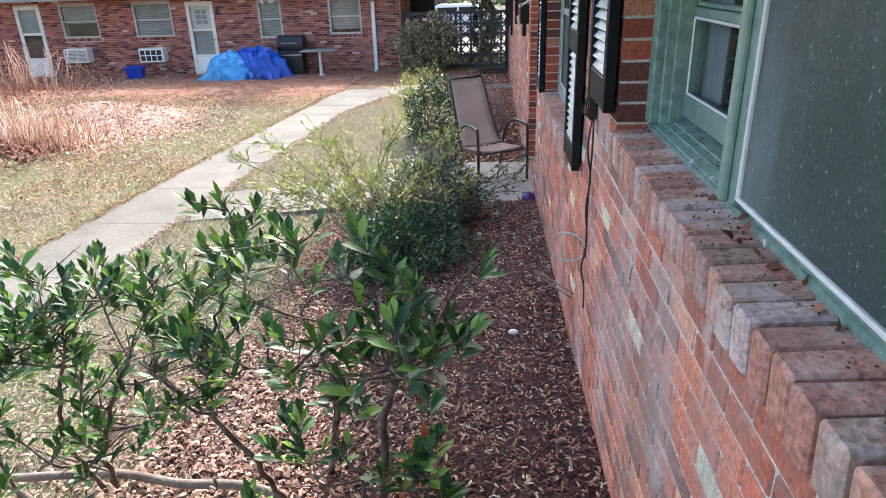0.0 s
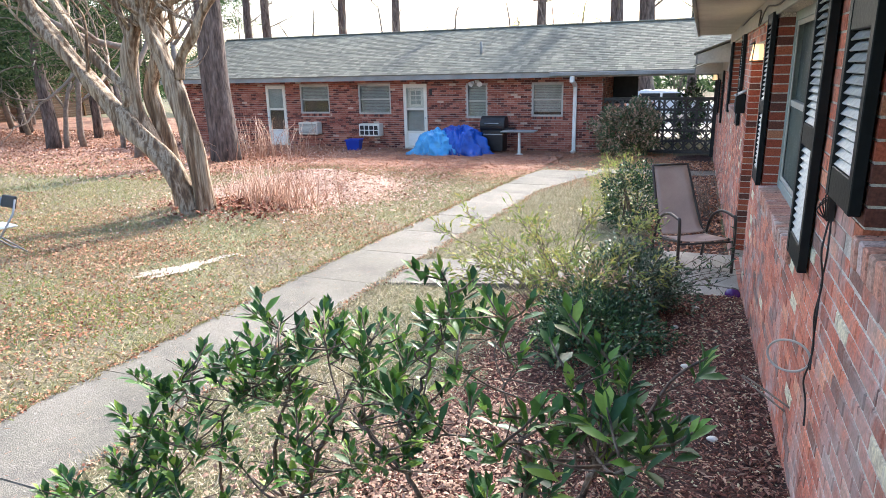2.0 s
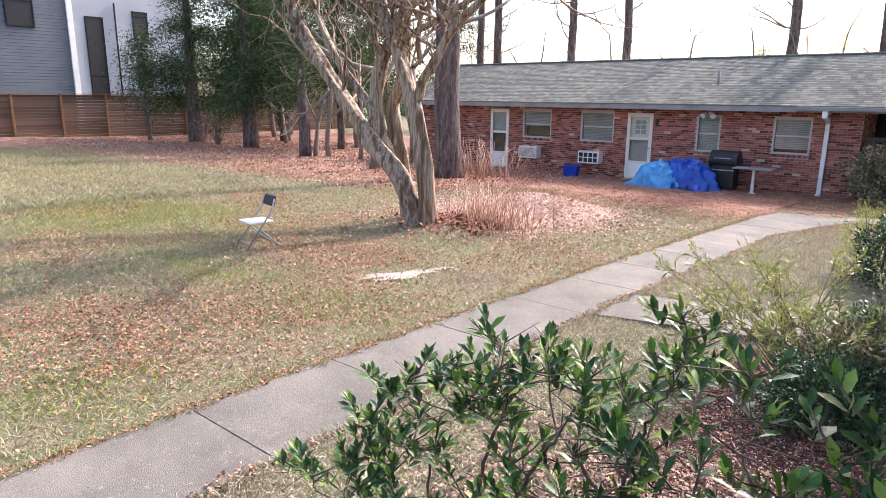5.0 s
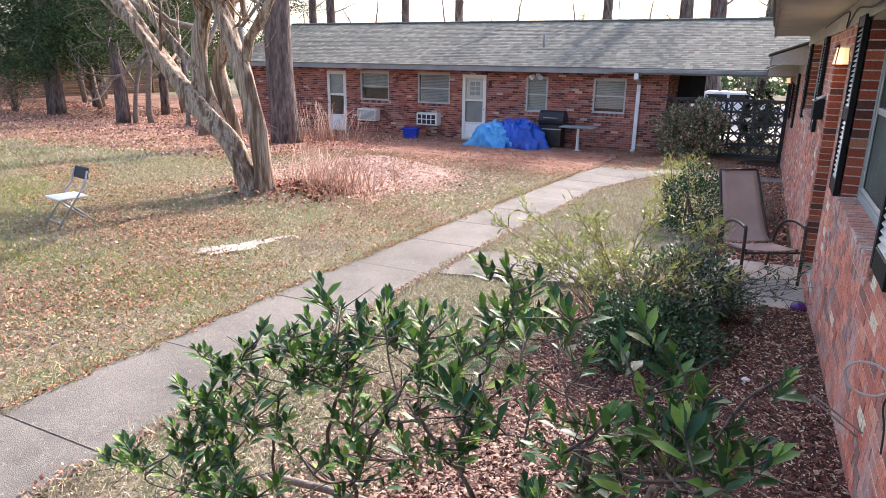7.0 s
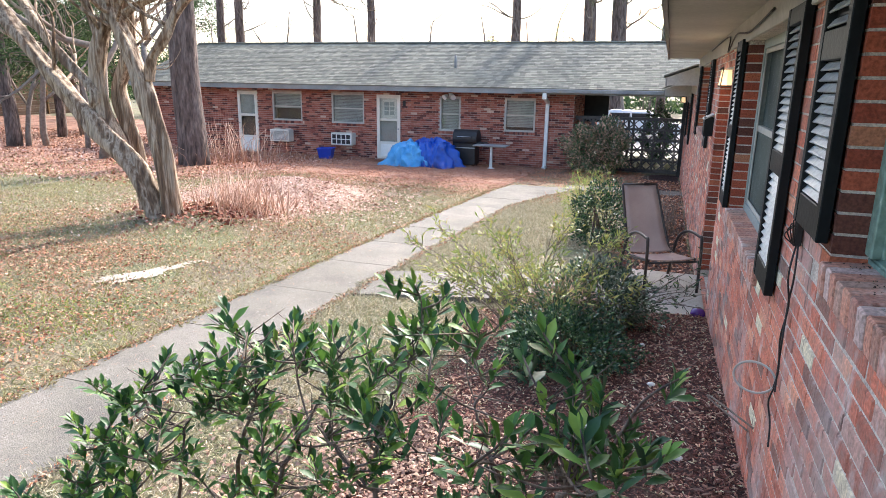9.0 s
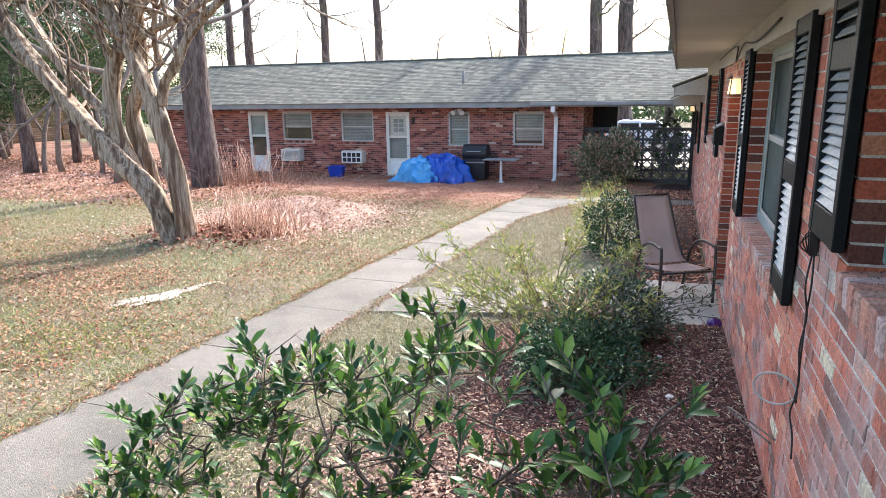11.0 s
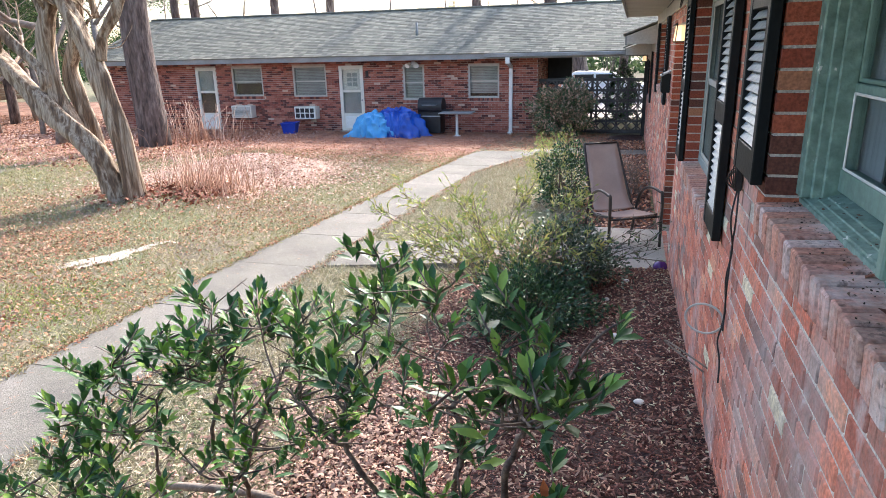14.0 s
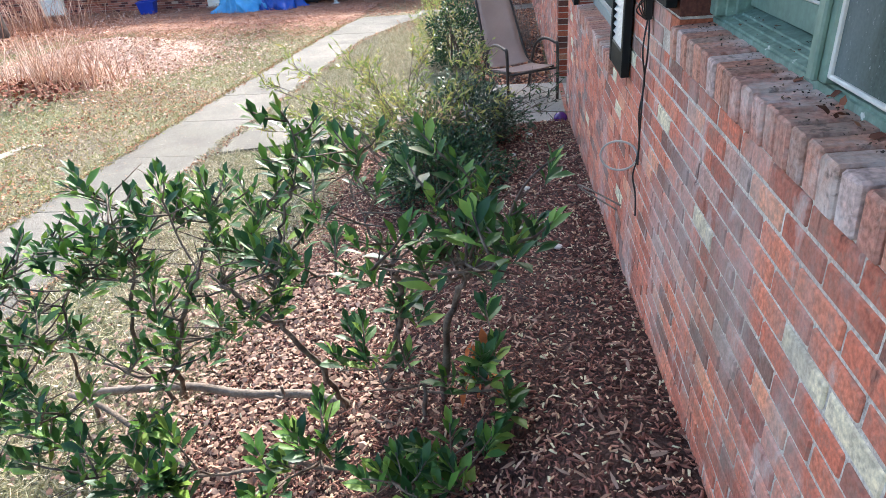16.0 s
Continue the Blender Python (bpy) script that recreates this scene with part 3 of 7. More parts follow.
singles = []
rr = random.Random(5)
for c in range(-9, 46):
    z = c * CRS + 0.03
    off = (c % 2) * 0.0935 + rr.uniform(-0.006, 0.006)
    ymax = 20.0
    k = -22
    while True:
        y = k * 0.187 + off
        k += 1
        if y > ymax:
            break
        if y < -4 or z > 2.56 or (y > 9.7 and z > 2.3) or (y > 15 and z > 2.0):
            continue
        a, b = y, y + LEN
        hit = False
        for o in OPEN:
            zlo = o[2]
            if z + HGT > zlo + 0.005 and z < o[3] - 0.005 and b > o[0] and a < o[1] + 0.10 + 0.1 * (c % 2):
                e = o[1] + 0.11 + 0.1 * (c % 2)
                if a < o[0] - 0.03:
                    b = o[0]
                elif b > e + 0.03:
                    a = e
                else:
                    hit = True
        if hit:
            continue
        x = -rr.uniform(0.002, 0.006)
        if b - a > LEN - 1e-4 and -0.25 < y < 2.5 and 0.28 < z < 1.57 and len(singles) < 290:
            singles.append((x, a, z))
        else:
            mass_box(mass_v, mass_f, (x, a, z), (0.05, b, z + HGT))
tagged(put("brickwork", raw("brickwork", mass_v, mass_f, M_BRICKI), wall), kind="stuff")

# brick jambs of the openings, facing along the wall
jv, jf = [], []
for o, depth in ((WIN1, 0.11), (WIN2, 0.11), (DOOR, 0.5), (WIN3, 0.1), (WIN4, 0.1)):
    c = math.ceil(o[2] / CRS)
    while c * CRS + 0.03 + HGT < o[3]:
        z = c * CRS + 0.03
        mass_box(jv, jf, (-0.004, o[1] - 0.004, z), (0.10, o[1] + 0.10 + 0.1 * (c % 2), z + HGT))
        if depth > 0.2:
            mass_box(jv, jf, (0.111, o[1] - 0.004, z), (0.21, o[1] + 0.01, z + HGT))
            mass_box(jv, jf, (0.222, o[1] - 0.004, z), (0.42, o[1] + 0.01, z + HGT))
        c += 1
tagged(put("jamb_bricks", raw("jamb_bricks", jv, jf, M_JAMB), wall), kind="stuff")
part("recess_lining", boxes(((0.22, 5.9, 0.1), (0.75, 5.95, 2.35)), ((0.22, 6.982, 0.1), (0.75, 7.03, 2.35)), ((0.1, 5.9, 2.3), (0.75, 7.03, 2.36))), M_MORTAR, wall)
part("entry_door", boxes(((0.62, 5.95, 0.14), (0.66, 6.98, 2.3)), bev=0.004), M_CREAM, wall)

# rowlock sills
ROWL = brick_mesh("rowlock_brick", 0.058, 0.092, 0.135, M_ROWLOCK, 0.005)


def sill(o):
    y = o[1] - 0.06
    while y > max(o[0], -1.3) - 0.001:
        m = pose(-0.022 + rr.uniform(-0.004, 0.003), y + rr.uniform(-0.002, 0.002), o[2] + 0.004 + rr.uniform(-0.002, 0.002), rr.uniform(-1, 1), -3.0, rr.uniform(-1, 1))
        put("rowlock_brick", ROWL, wall, "", m)
        y -= 0.0675


# shell of the near building
shell = thing("wall_rear", "plain closing walls of the brick house", "wall", kind="structure")
part("rear_wall", boxes(((8.8, -4, -0.6), (9.0, 20, 2.6)), ((0.23, -4.2, -0.6), (9.0, -4.0, 2.6))), M_MORTARF, shell)
room = thing("wall_room", "dark room seen through the open window", "wall", kind="structure")
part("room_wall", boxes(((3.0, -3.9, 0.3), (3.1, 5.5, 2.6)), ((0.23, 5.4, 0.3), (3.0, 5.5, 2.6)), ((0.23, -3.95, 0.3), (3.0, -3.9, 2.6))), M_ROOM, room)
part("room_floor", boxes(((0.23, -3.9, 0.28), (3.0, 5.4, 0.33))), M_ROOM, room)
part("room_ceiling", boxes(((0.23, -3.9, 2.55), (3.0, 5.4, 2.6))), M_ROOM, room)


def roof_section(y0, y1, zs, x_out, ridge_x, name, label):
    r = thing(name, label, "roof", kind="structure")
    rise = 0.36
    zt = zs + 0.16
    zr = zt + (ridge_x - x_out) * rise
    part("soffit", boxes(((x_out + 0.03, y0, zs), (0.21, y1, zs + 0.02))), M_SOFFIT, r)
    part("fascia", boxes(((x_out, y0, zs - 0.02), (x_out + 0.028, y1, zt - 0.01))), M_FASCIA, r)
    part("frieze_board", boxes(((-0.028, y0, zs - 0.16), (-0.008, y1, zs - 0.002)), bev=0.003), M_SOFFIT, r)
    bm = bmesh.new()
    ov = 0.04
    prof = [(x_out - ov, zt - 0.012), (ridge_x, zr), (2 * ridge_x - x_out + ov, zt - 0.012), (2 * ridge_x - x_out + ov, zt + 0.02), (ridge_x, zr + 0.035), (x_out - ov, zt + 0.02)]
    f0 = [bm.verts.new((px, y0, pz)) for px, pz in prof]
    f1 = [bm.verts.new((px, y1, pz)) for px, pz in prof]
    bm.faces.new(f0)
    bm.faces.new(f1[::-1])
    for i in range(6):
        j = (i + 1) % 6
        bm.faces.new((f0[j], f0[i], f1[i], f1[j]))
    bmesh.ops.recalc_face_normals(bm, faces=bm.faces)
    part("shingles", bm, M_SHING, r)
    for yy in (y0 + 0.004, y1 - 0.03):
        bm = bmesh.new()
        prof = [(x_out + 0.03, zs + 0.021), (0.2, zs + 0.021), (0.2, zt + (0.2 - x_out) * rise - 0.02), (x_out + 0.03, zt - 0.012)]
        f0 = [bm.verts.new((px, yy, pz)) for px, pz in prof]
        f1 = [bm.verts.new((px, yy + 0.026, pz)) for px, pz in prof]
        bm.faces.new(f0)
        bm.faces.new(f1[::-1])
        for i in range(4):
            j = (i + 1) % 4
            bm.faces.new((f0[j], f0[i], f1[i], f1[j]))
        bmesh.ops.recalc_face_normals(bm, faces=bm.faces)
        part("end_panel", bm, M_SOFFIT, r)
    return r


roof_section(-4.3, 12.87, 2.60, -0.57, 4.6, "roof_near", "grey shingled roof with boxed white soffit")
roof_section(12.88, 16.2, 2.13, -0.58, 4.6, "roof_middle", "lower stepped grey shingled roof with boxed soffit")
roof_section(16.21, 19.3, 1.89, -0.62, 4.6, "roof_lower", "lowest stepped grey shingled roof with boxed soffit")

# ---- near windows ----
def rect_frame(y0, y1, z0, z1, x0, x1, w):
    return boxes(((x0, y0, z0), (x1, y0 + w, z1)), ((x0, y1 - w, z0), (x1, y1, z1)), ((x0, y0 + w, z1 - w), (x1, y1 - w, z1)), ((x0, y0 + w, z0), (x1, y1 - w, z0 + w)), bev=0.003)


w1 = thing("window_1", "green-painted wooden window with peeling paint, one unit without its screen", "window", kind="structure")
Y0, Y1, Z0, Z1 = WIN1
ZS = Z0 + 0.125
part("outer_frame", boxes(((0.08, Y1 - 0.06, ZS), (0.20, Y1, Z1)), ((0.105, Y1 - 0.07, ZS), (0.19, Y1 - 0.0605, Z1)), ((0.13, Y1 - 0.08, ZS), (0.18, Y1 - 0.0705, Z1)), ((0.085, Y0, Z1 - 0.07), (0.20, Y1 - 0.081, Z1)), ((0.095, Y0, ZS), (0.20, Y0 + 0.07, Z1 - 0.07)), bev=0.004), M_PEEL, w1)
bm = bmesh.new()
prof = [(0.092, ZS - 0.045), (0.092, ZS - 0.004), (0.24, ZS + 0.035), (0.24, ZS - 0.045)]
f0 = [bm.verts.new((px, Y0, pz)) for px, pz in prof]
f1 = [bm.verts.new((px, Y1, pz)) for px, pz in prof]
bm.faces.new(f0[::-1])
bm.faces.new(f1)
for i in range(4):
    j = (i + 1) % 4
    bm.faces.new((f0[i], f0[j], f1[j], f1[i]))
bmesh.ops.recalc_face_normals(bm, faces=bm.faces)
bmesh.ops.bevel(bm, geom=[e for e in bm.edges if e.calc_length() > 1], offset=0.006, segments=2, affect="EDGES")
part("window_sill", bm, M_PEEL, w1)
part("sill_track", boxes(((0.118, 1.16, ZS - 0.002), (0.124, Y1 - 0.1, ZS + 0.008)), ((0.142, 1.16, ZS + 0.004), (0.147, Y1 - 0.1, ZS + 0.015)), bev=0.0015), M_PEEL, w1)
MUL = 1.19
part("mullion", boxes(((0.075, MUL - 0.035, ZS), (0.163, MUL + 0.035, Z1 - 0.07)), ((0.062, MUL - 0.012, ZS), (0.076, MUL + 0.02, Z1 - 0.07)), bev=0.004), M_GREEN, w1)
YS = Y1 - 0.075
lo = part("lower_sash", rect_frame(MUL - 0.12, YS, ZS + 0.03, ZS + 0.325, 0.172, 0.205, 0.024), M_GREEN, w1)
part("pane", boxes(((0.186, MUL - 0.096, ZS + 0.054), (0.19, YS - 0.024, ZS + 0.301))), M_GLASS, lo)
part("bottom_rail", boxes(((0.168, MUL - 0.12, ZS + 0.028), (0.208, YS, ZS + 0.092)), bev=0.003), M_GREEN, lo)
part("glazing_bead", rect_frame(MUL - 0.096, YS - 0.024, ZS + 0.092, ZS + 0.303, 0.1655, 0.1715, 0.008), M_WHITE, lo)
up = part("upper_sash", rect_frame(MUL - 0.12, YS, ZS + 0.327, Z1 - 0.07, 0.178, 0.203, 0.012), M_GREEN, w1)
part("pane", boxes(((0.187, MUL - 0.108, ZS + 0.339), (0.191, YS - 0.012, Z1 - 0.082))), M_GLASS, up)
part("top_stop", boxes(((0.164, MUL - 0.12, Z1 - 0.15), (0.1775, YS, Z1 - 0.07)), bev=0.003), M_GREEN, w1)
# fixed screen beside the sash
sc = part("screen_frame", rect_frame(Y0 + 0.07, MUL - 0.035, ZS + 0.012, Z1 - 0.07, 0.078, 0.098, 0.009), M_WHITE, w1, "white metal screen frame")
part("screen", boxes(((0.086, Y0 + 0.078, ZS + 0.02), (0.092, MUL - 0.043, Z1 - 0.078))), M_SCREEN, sc, "dusty grey insect screen over glass")
sill(WIN1)

curtain = thing("curtain", "white curtain hanging inside the window", "curtain")
bm = bmesh.new()
rows = []
for k in range(60):
    y = 1.72 + 0.26 * k / 59
    x = 0.218 + 0.006 * math.sin(k * 1.1) + 0.003 * math.sin(k * 0.37)
    rows.append((bm.verts.new((x, y, 1.66)), bm.verts.new((x + 0.004, y + 0.02 * (1 - k / 59), 2.45))))
for a, b in zip(rows[:-1], rows[1:]):
    bm.faces.new((a[0], b[0], b[1], a[1]))
bmesh.ops.solidify(bm, geom=bm.faces[:], thickness=0.002)
part("drape", bm, M_CURT, curtain, smooth=True)
# added sheet, no real curtain: imitates the brick reflection in the glass
drape = thing("curtain", "dark red sheet inside the window standing in for a brick reflection", "curtain")
bm = bmesh.new()
rows = []
for k in range(40):
    y = 1.52 + 0.24 * k / 39
    x = 0.285 + 0.012 * math.sin(k * 0.9)
    rows.append((bm.verts.new((x, y, 1.64)), bm.verts.new((x, y, 2.45))))
for a, b in zip(rows[:-1], rows[1:]):
    bm.faces.new((a[0], b[0], b[1], a[1]))
bmesh.ops.solidify(bm, geom=bm.faces[:], thickness=0.002)
part("drape", bm, M_REFLR, drape, smooth=True)


def plain_window(name, o, label):
    w = thing(name, label, "window", kind="structure")
    y0, y1, z0, z1 = o
    z0 += 0.095
    part("window_frame", rect_frame(y0, y1, z0 + 0.0, z1, 0.09, 0.17, 0.06), M_GGREY, w)
    mid = (z0 + z1) / 2
    part("meeting_rail", boxes(((0.105, y0 + 0.06, mid - 0.02), (0.15, y1 - 0.06, mid + 0.02)), bev=0.003), M_SOFFIT, w)
    part("screen", boxes(((0.112, y0 + 0.06, z0 + 0.06), (0.118, y1 - 0.06, mid - 0.02))), M_SCREEN, w)
    part("pane", boxes(((0.135, y0 + 0.06, mid + 0.02), (0.139, y1 - 0.06, z1 - 0.06))), M_SCREEN, w)
    part("screen_frame", rect_frame(y0 + 0.06, y1 - 0.06, z0 + 0.06, z1 - 0.06, 0.098, 0.108, 0.03), M_SOFFIT, w)
    sill(o)
    return w


plain_window("window_2", WIN2, "wide double-hung window with grey-green frame and screen")
plain_window("window_3", WIN3, "double-hung window of the middle unit between shutters")
plain_window("window_4", WIN4, "far double-hung window of the end unit")

# louvred shutters
def shutter(y0, z0, z1, wd=0.37, mid=0.0):
    s = thing("shutter", "black louvred shutter on the brick wall beside a window", "shutter", (-0.012, y0, z0), group="window shutters")
    h = z1 - z0
    st, tk = 0.045, 0.034
    for a in (0, wd - st):
        part("stile", boxes(((-tk, a, 0), (0, a + st, h)), bev=0.003), M_BLACK, s)
    mid = mid or h * 0.46
    for a, b in ((0, 0.10), (mid - 0.045, mid + 0.045), (h - 0.07, h)):
        part("rail", boxes(((-tk + 0.002, st, a), (-0.002, wd - st, b)), bev=0.003), M_BLACK, s)
    bm = bmesh.new()
    box(bm, (-0.016, 0, -0.003), (0.016, wd - 2 * st, 0.003), 0.0012, pose(0, 0, 0, 0, -52, 0))
    me = bpy.data.meshes.new("louvre")
    bm.to_mesh(me)
    bm.free()
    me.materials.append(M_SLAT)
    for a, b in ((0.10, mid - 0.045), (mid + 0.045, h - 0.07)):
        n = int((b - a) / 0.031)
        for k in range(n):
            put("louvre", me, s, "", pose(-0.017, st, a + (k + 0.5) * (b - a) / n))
    part("backing", boxes(((-0.004, st, 0.1), (-0.001, wd - st, h - 0.07))), M_BLACK, s)
    return s


shutter(1.972, 1.715, 2.48, 0.37, 0.56)
shutter(2.70, 1.325, 2.46)
shutter(4.96, 1.29, 2.46)
shutter(8.3, 1.42, 2.44)
shutter(11.45, 1.36, 2.44)
shutter(14.7, 0.92, 1.97, 0.4)
shutter(17.25, 0.9, 1.73, 0.4)

# porch lantern
def lantern(at, s=1.0):
    L = thing("wall_lantern", "lit glass porch lantern with dark bracket beside the entry", "lamp", at)
    bm = bmesh.new()
    bmesh.ops.create_cone(bm, cap_ends=True, segments=8, radius1=0.075 * s, radius2=0.055 * s, depth=0.15 * s)
    part("glass", bm, M_BULB, L, "glowing ribbed glass shade")
    bm = bmesh.new()
    bmesh.ops.create_cone(bm, cap_ends=True, segments=8, radius1=0.088 * s, radius2=0.03 * s, depth=0.04 * s, matrix=Matrix.Translation((0, 0, 0.095 * s)))
    part("cap", bm, M_DARK, L)
    for k in range(4):
        t = math.pi * (0.25 + 0.5 * k)
        c_, d_ = math.cos(t), math.sin(t)
        tubes("cage_bar", [[Vector((0.080 * s * c_, 0.080 * s * d_, -0.082 * s)), Vector((0.062 * s * c_, 0.062 * s * d_, 0.078 * s))]], 0.005 * s, M_BRZ, L)
    bm = bmesh.new()
    bmesh.ops.create_cone(bm, cap_ends=True, segments=8, radius1=0.07 * s, radius2=0.084 * s, depth=0.014 * s, matrix=Matrix.Translation((0, 0, -0.084 * s)))
    part("base_ring", bm, M_BRZ, L)
    tubes("bracket", [curve_pts([(0, 0, 0.11 * s), (0.0, 0.03, 0.16 * s), (0.0, 0.085 * s, 0.12 * s)], 4)], 0.008, M_DARK, L)
    part("back_plate", boxes(((-0.035, 0.085 * s, 0.04 * s), (0.035, 0.097 * s, 0.18 * s)), bev=0.003), M_DARK, L)
    return L


lantern((0.035, 7.08, 2.225), 0.98)
lantern((-0.12, 19.0, 1.75), 0.9)
pl = bpy.data.lights.new("lantern_bulb", "POINT")
pl.energy, pl.color, pl.shadow_soft_size = 0.5, (1.0, 0.72, 0.42), 0.05
po = new("lantern_bulb", pl)
po.location = (-0.08, 6.92, 2.16)

# mailbox on the wall
mb = thing("mailbox", "black metal wall mailbox with a slanted pale lid", "mailbox", (0, 7.6, 1.61))
part("body", boxes(((-0.10, 0, 0), (-0.006, 0.30, 0.20)), bev=0.006), M_BLACK, mb)
bm = bmesh.new()
box(bm, (-0.125, -0.01, -0.006), (0.0, 0.31, 0.006), 0.003, pose(0, 0, 0.235, 0, -28, 0))
part("lid", bm, M_GREYM, mb)

# cable with splitter and coil
cb = thing("wall_cable", "black cable stapled down the brick wall with a loose coil", "cable")
for dy in (0.0, 0.013):
    tubes("cable", [curve_pts([(-0.012, 2.42 + dy, 2.46), (-0.014, 2.41 + dy, 2.1), (-0.016, 2.37 + dy, 1.72)], 5),
                    curve_pts([(-0.016, 2.35 + dy, 1.64), (-0.022 - dy, 2.30 + 2 * dy, 1.52), (-0.016, 2.36 - dy, 1.40), (-0.026, 2.31 + 3 * dy, 1.28), (-0.018, 2.35 - dy, 1.16), (-0.022, 2.32 + 3 * dy, 1.08)], 6)], 0.0034, M_DARK, cb)
tubes("cable_tail", [curve_pts([(-0.022, 2.33, 1.10), (-0.03, 2.36, 1.02), (-0.02, 2.33, 0.95), (-0.026, 2.27, 0.885)], 6)], 0.0034, M_DARK, cb)
part("splitter", boxes(((-0.032, 2.335, 1.62), (-0.008, 2.375, 1.71)), bev=0.004), M_DARK, cb)
for k in range(5):
    tubes("loose_loop", [curve_pts([(-0.02, 2.35, 1.70), (-0.04 - 0.004 * k, 2.31 + 0.02 * k, 1.73 - 0.02 * k), (-0.03, 2.34 + 0.012 * k, 1.62)], 5)], 0.0025, M_DARK, cb)
ringp = [(-0.018 - 0.062 * (1 - math.cos(t)), 2.36 + 0.07 * (1 - math.cos(t)), 1.10 + 0.062 * math.sin(t) - 0.02 * (1 - math.cos(t))) for t in [2 * math.pi * k / 28 for k in range(29)]]
tubes("coil", [ringp], 0.0045, M_SOFFIT, cb, "pale loose coil")
st = thing("wire_stake", "bent rusty wire stake pushed in by the wall", "stake")
tubes("wire", [curve_pts([(-0.005, 2.72, 0.72), (-0.15, 2.98, 0.71), (-0.16, 3.02, 0.685), (-0.01, 2.80, 0.66)], 5)], 0.0045, M_TWIG, st)
cab2 = thing("eave_cable", "loose grey cable along the frieze board", "cable")
tubes("cable", [curve_pts([(-0.04, 3.6, 2.52), (-0.045, 4.6, 2.48), (-0.04, 5.6, 2.53), (-0.05, 6.1, 2.42), (-0.04, 6.2, 2.55), (-0.035, 7.5, 2.57), (-0.035, 9.0, 2.56)], 6)], 0.006, M_DARK, cab2)

# ---- far apartment building ----
FY, FX0, FX1 = 19.92, -18.6, -3.15
FLEN, FHGT, FCRS = 0.203, 0.057, 0.0668
FGZ = -0.42
apt = thing("apartment_building", "long low red brick apartment building with grey shingle roof", "building")
FO = {"doorA": (-14.97, -14.16, -0.39, 1.70), "doorB": (-9.58, -8.74, -0.39, 1.68), "winA": (-13.56, -12.38, 0.73, 1.69), "winB": (-11.25, -10.04, 0.71, 1.69),
      "winC": (-7.39, -6.69, 0.59, 1.66), "winR": (-5.27, -4.30, 0.65, 1.65)}
bm = bmesh.new()
cuts = sorted({FX0, FX1} | {v for o in FO.values() for v in o[:2]})
for a, b in zip(cuts[:-1], cuts[1:]):
    o = next((o for o in FO.values() if o[0] <= a and b <= o[1]), None)
    if o:
        box(bm, (a, FY, -0.8), (b, FY + 0.25, o[2]))
        box(bm, (a, FY, o[3]), (b, FY + 0.25, 2.0))
    else:
        box(bm, (a, FY, -0.8), (b, FY + 0.25, 2.0))
box(bm, (FX0, FY + 0.26, -0.8), (FX0 + 0.25, 27.0, 2.0))
box(bm, (FX1 - 0.25, FY + 0.26, -0.8), (FX1, 27.0, 2.0))
box(bm, (FX0 + 0.26, 26.8, -0.8), (FX1 - 0.26, 27.0, 2.0))
part("wall", bm, M_MORTARF, apt)
V, Fc = [], []
for c in range(-8, 34):
    z = c * FCRS + 0.01
    if z > 1.93:
        break
    k = 0
    while FX0 + k * 0.213 < FX1:
        a = FX0 + k * 0.213 + (c % 2) * 0.1065
        b = min(a + FLEN, FX1)
        k += 1
        ok = b - a > 0.03
        for o in FO.values():
            if z + FHGT > o[2] - 0.08 * (o[2] > 0) and z < o[3] and b > o[0] and a < o[1]:
                if a < o[0] - 0.03:
                    b = o[0]
                elif b > o[1] + 0.03:
                    a = o[1]
                else:
                    ok = False
        if ok:
            mass_box(V, Fc, (a, FY - 0.012 - rr.uniform(0, 0.003), z), (b, FY + 0.02, z + FHGT))
    e = c % 2 * 0.1
    for yy in np.arange(FY + 0.02 + e, 26.9, 0.213):
        mass_box(V, Fc, (FX1 - 0.01, yy, z), (FX1 + 0.012, yy + FLEN, z + FHGT))
for o in ("winA", "winB", "winC", "winR"):
    a, b, z0, z1 = FO[o]
    x = a - 0.03
    while x < b + 0.03:
        mass_box(V, Fc, (x, FY - 0.03, z0 - 0.085), (x + 0.058, FY + 0.05, z0 - 0.004))
        x += 0.068
tagged(put("brickwork", raw("brickwork", V, Fc, M_BRICKF), apt), kind="stuff")

# roof: plane with courses of shingle tabs
RX0, RX1, EY, EZ, RY, RZ = -19.2, 9.5, 19.32, 1.98, 23.45, 3.50
bm = bmesh.new()
prof = [(EY, EZ), (RY, RZ), (2 * RY - EY, EZ), (2 * RY - EY, EZ - 0.03), (RY, RZ - 0.04), (EY, EZ - 0.03)]
f0 = [bm.verts.new((RX0, py, pz)) for py, pz in prof]
f1 = [bm.verts.new((RX1, py, pz)) for py, pz in prof]
bm.faces.new(f0)
bm.faces.new(f1[::-1])
for i in range(6):
    j = (i + 1) % 6
    bm.faces.new((f0[j], f0[i], f1[i], f1[j]))
bmesh.ops.recalc_face_normals(bm, faces=bm.faces)
roof = part("roof", bm, M_SHING, apt)
V, Fc = [], []
sl = Vector((0, RY - EY, RZ - EZ))
n_rows = int(sl.length / 0.142)
up_n = Vector((0, -(RZ - EZ), RY - EY)).normalized()
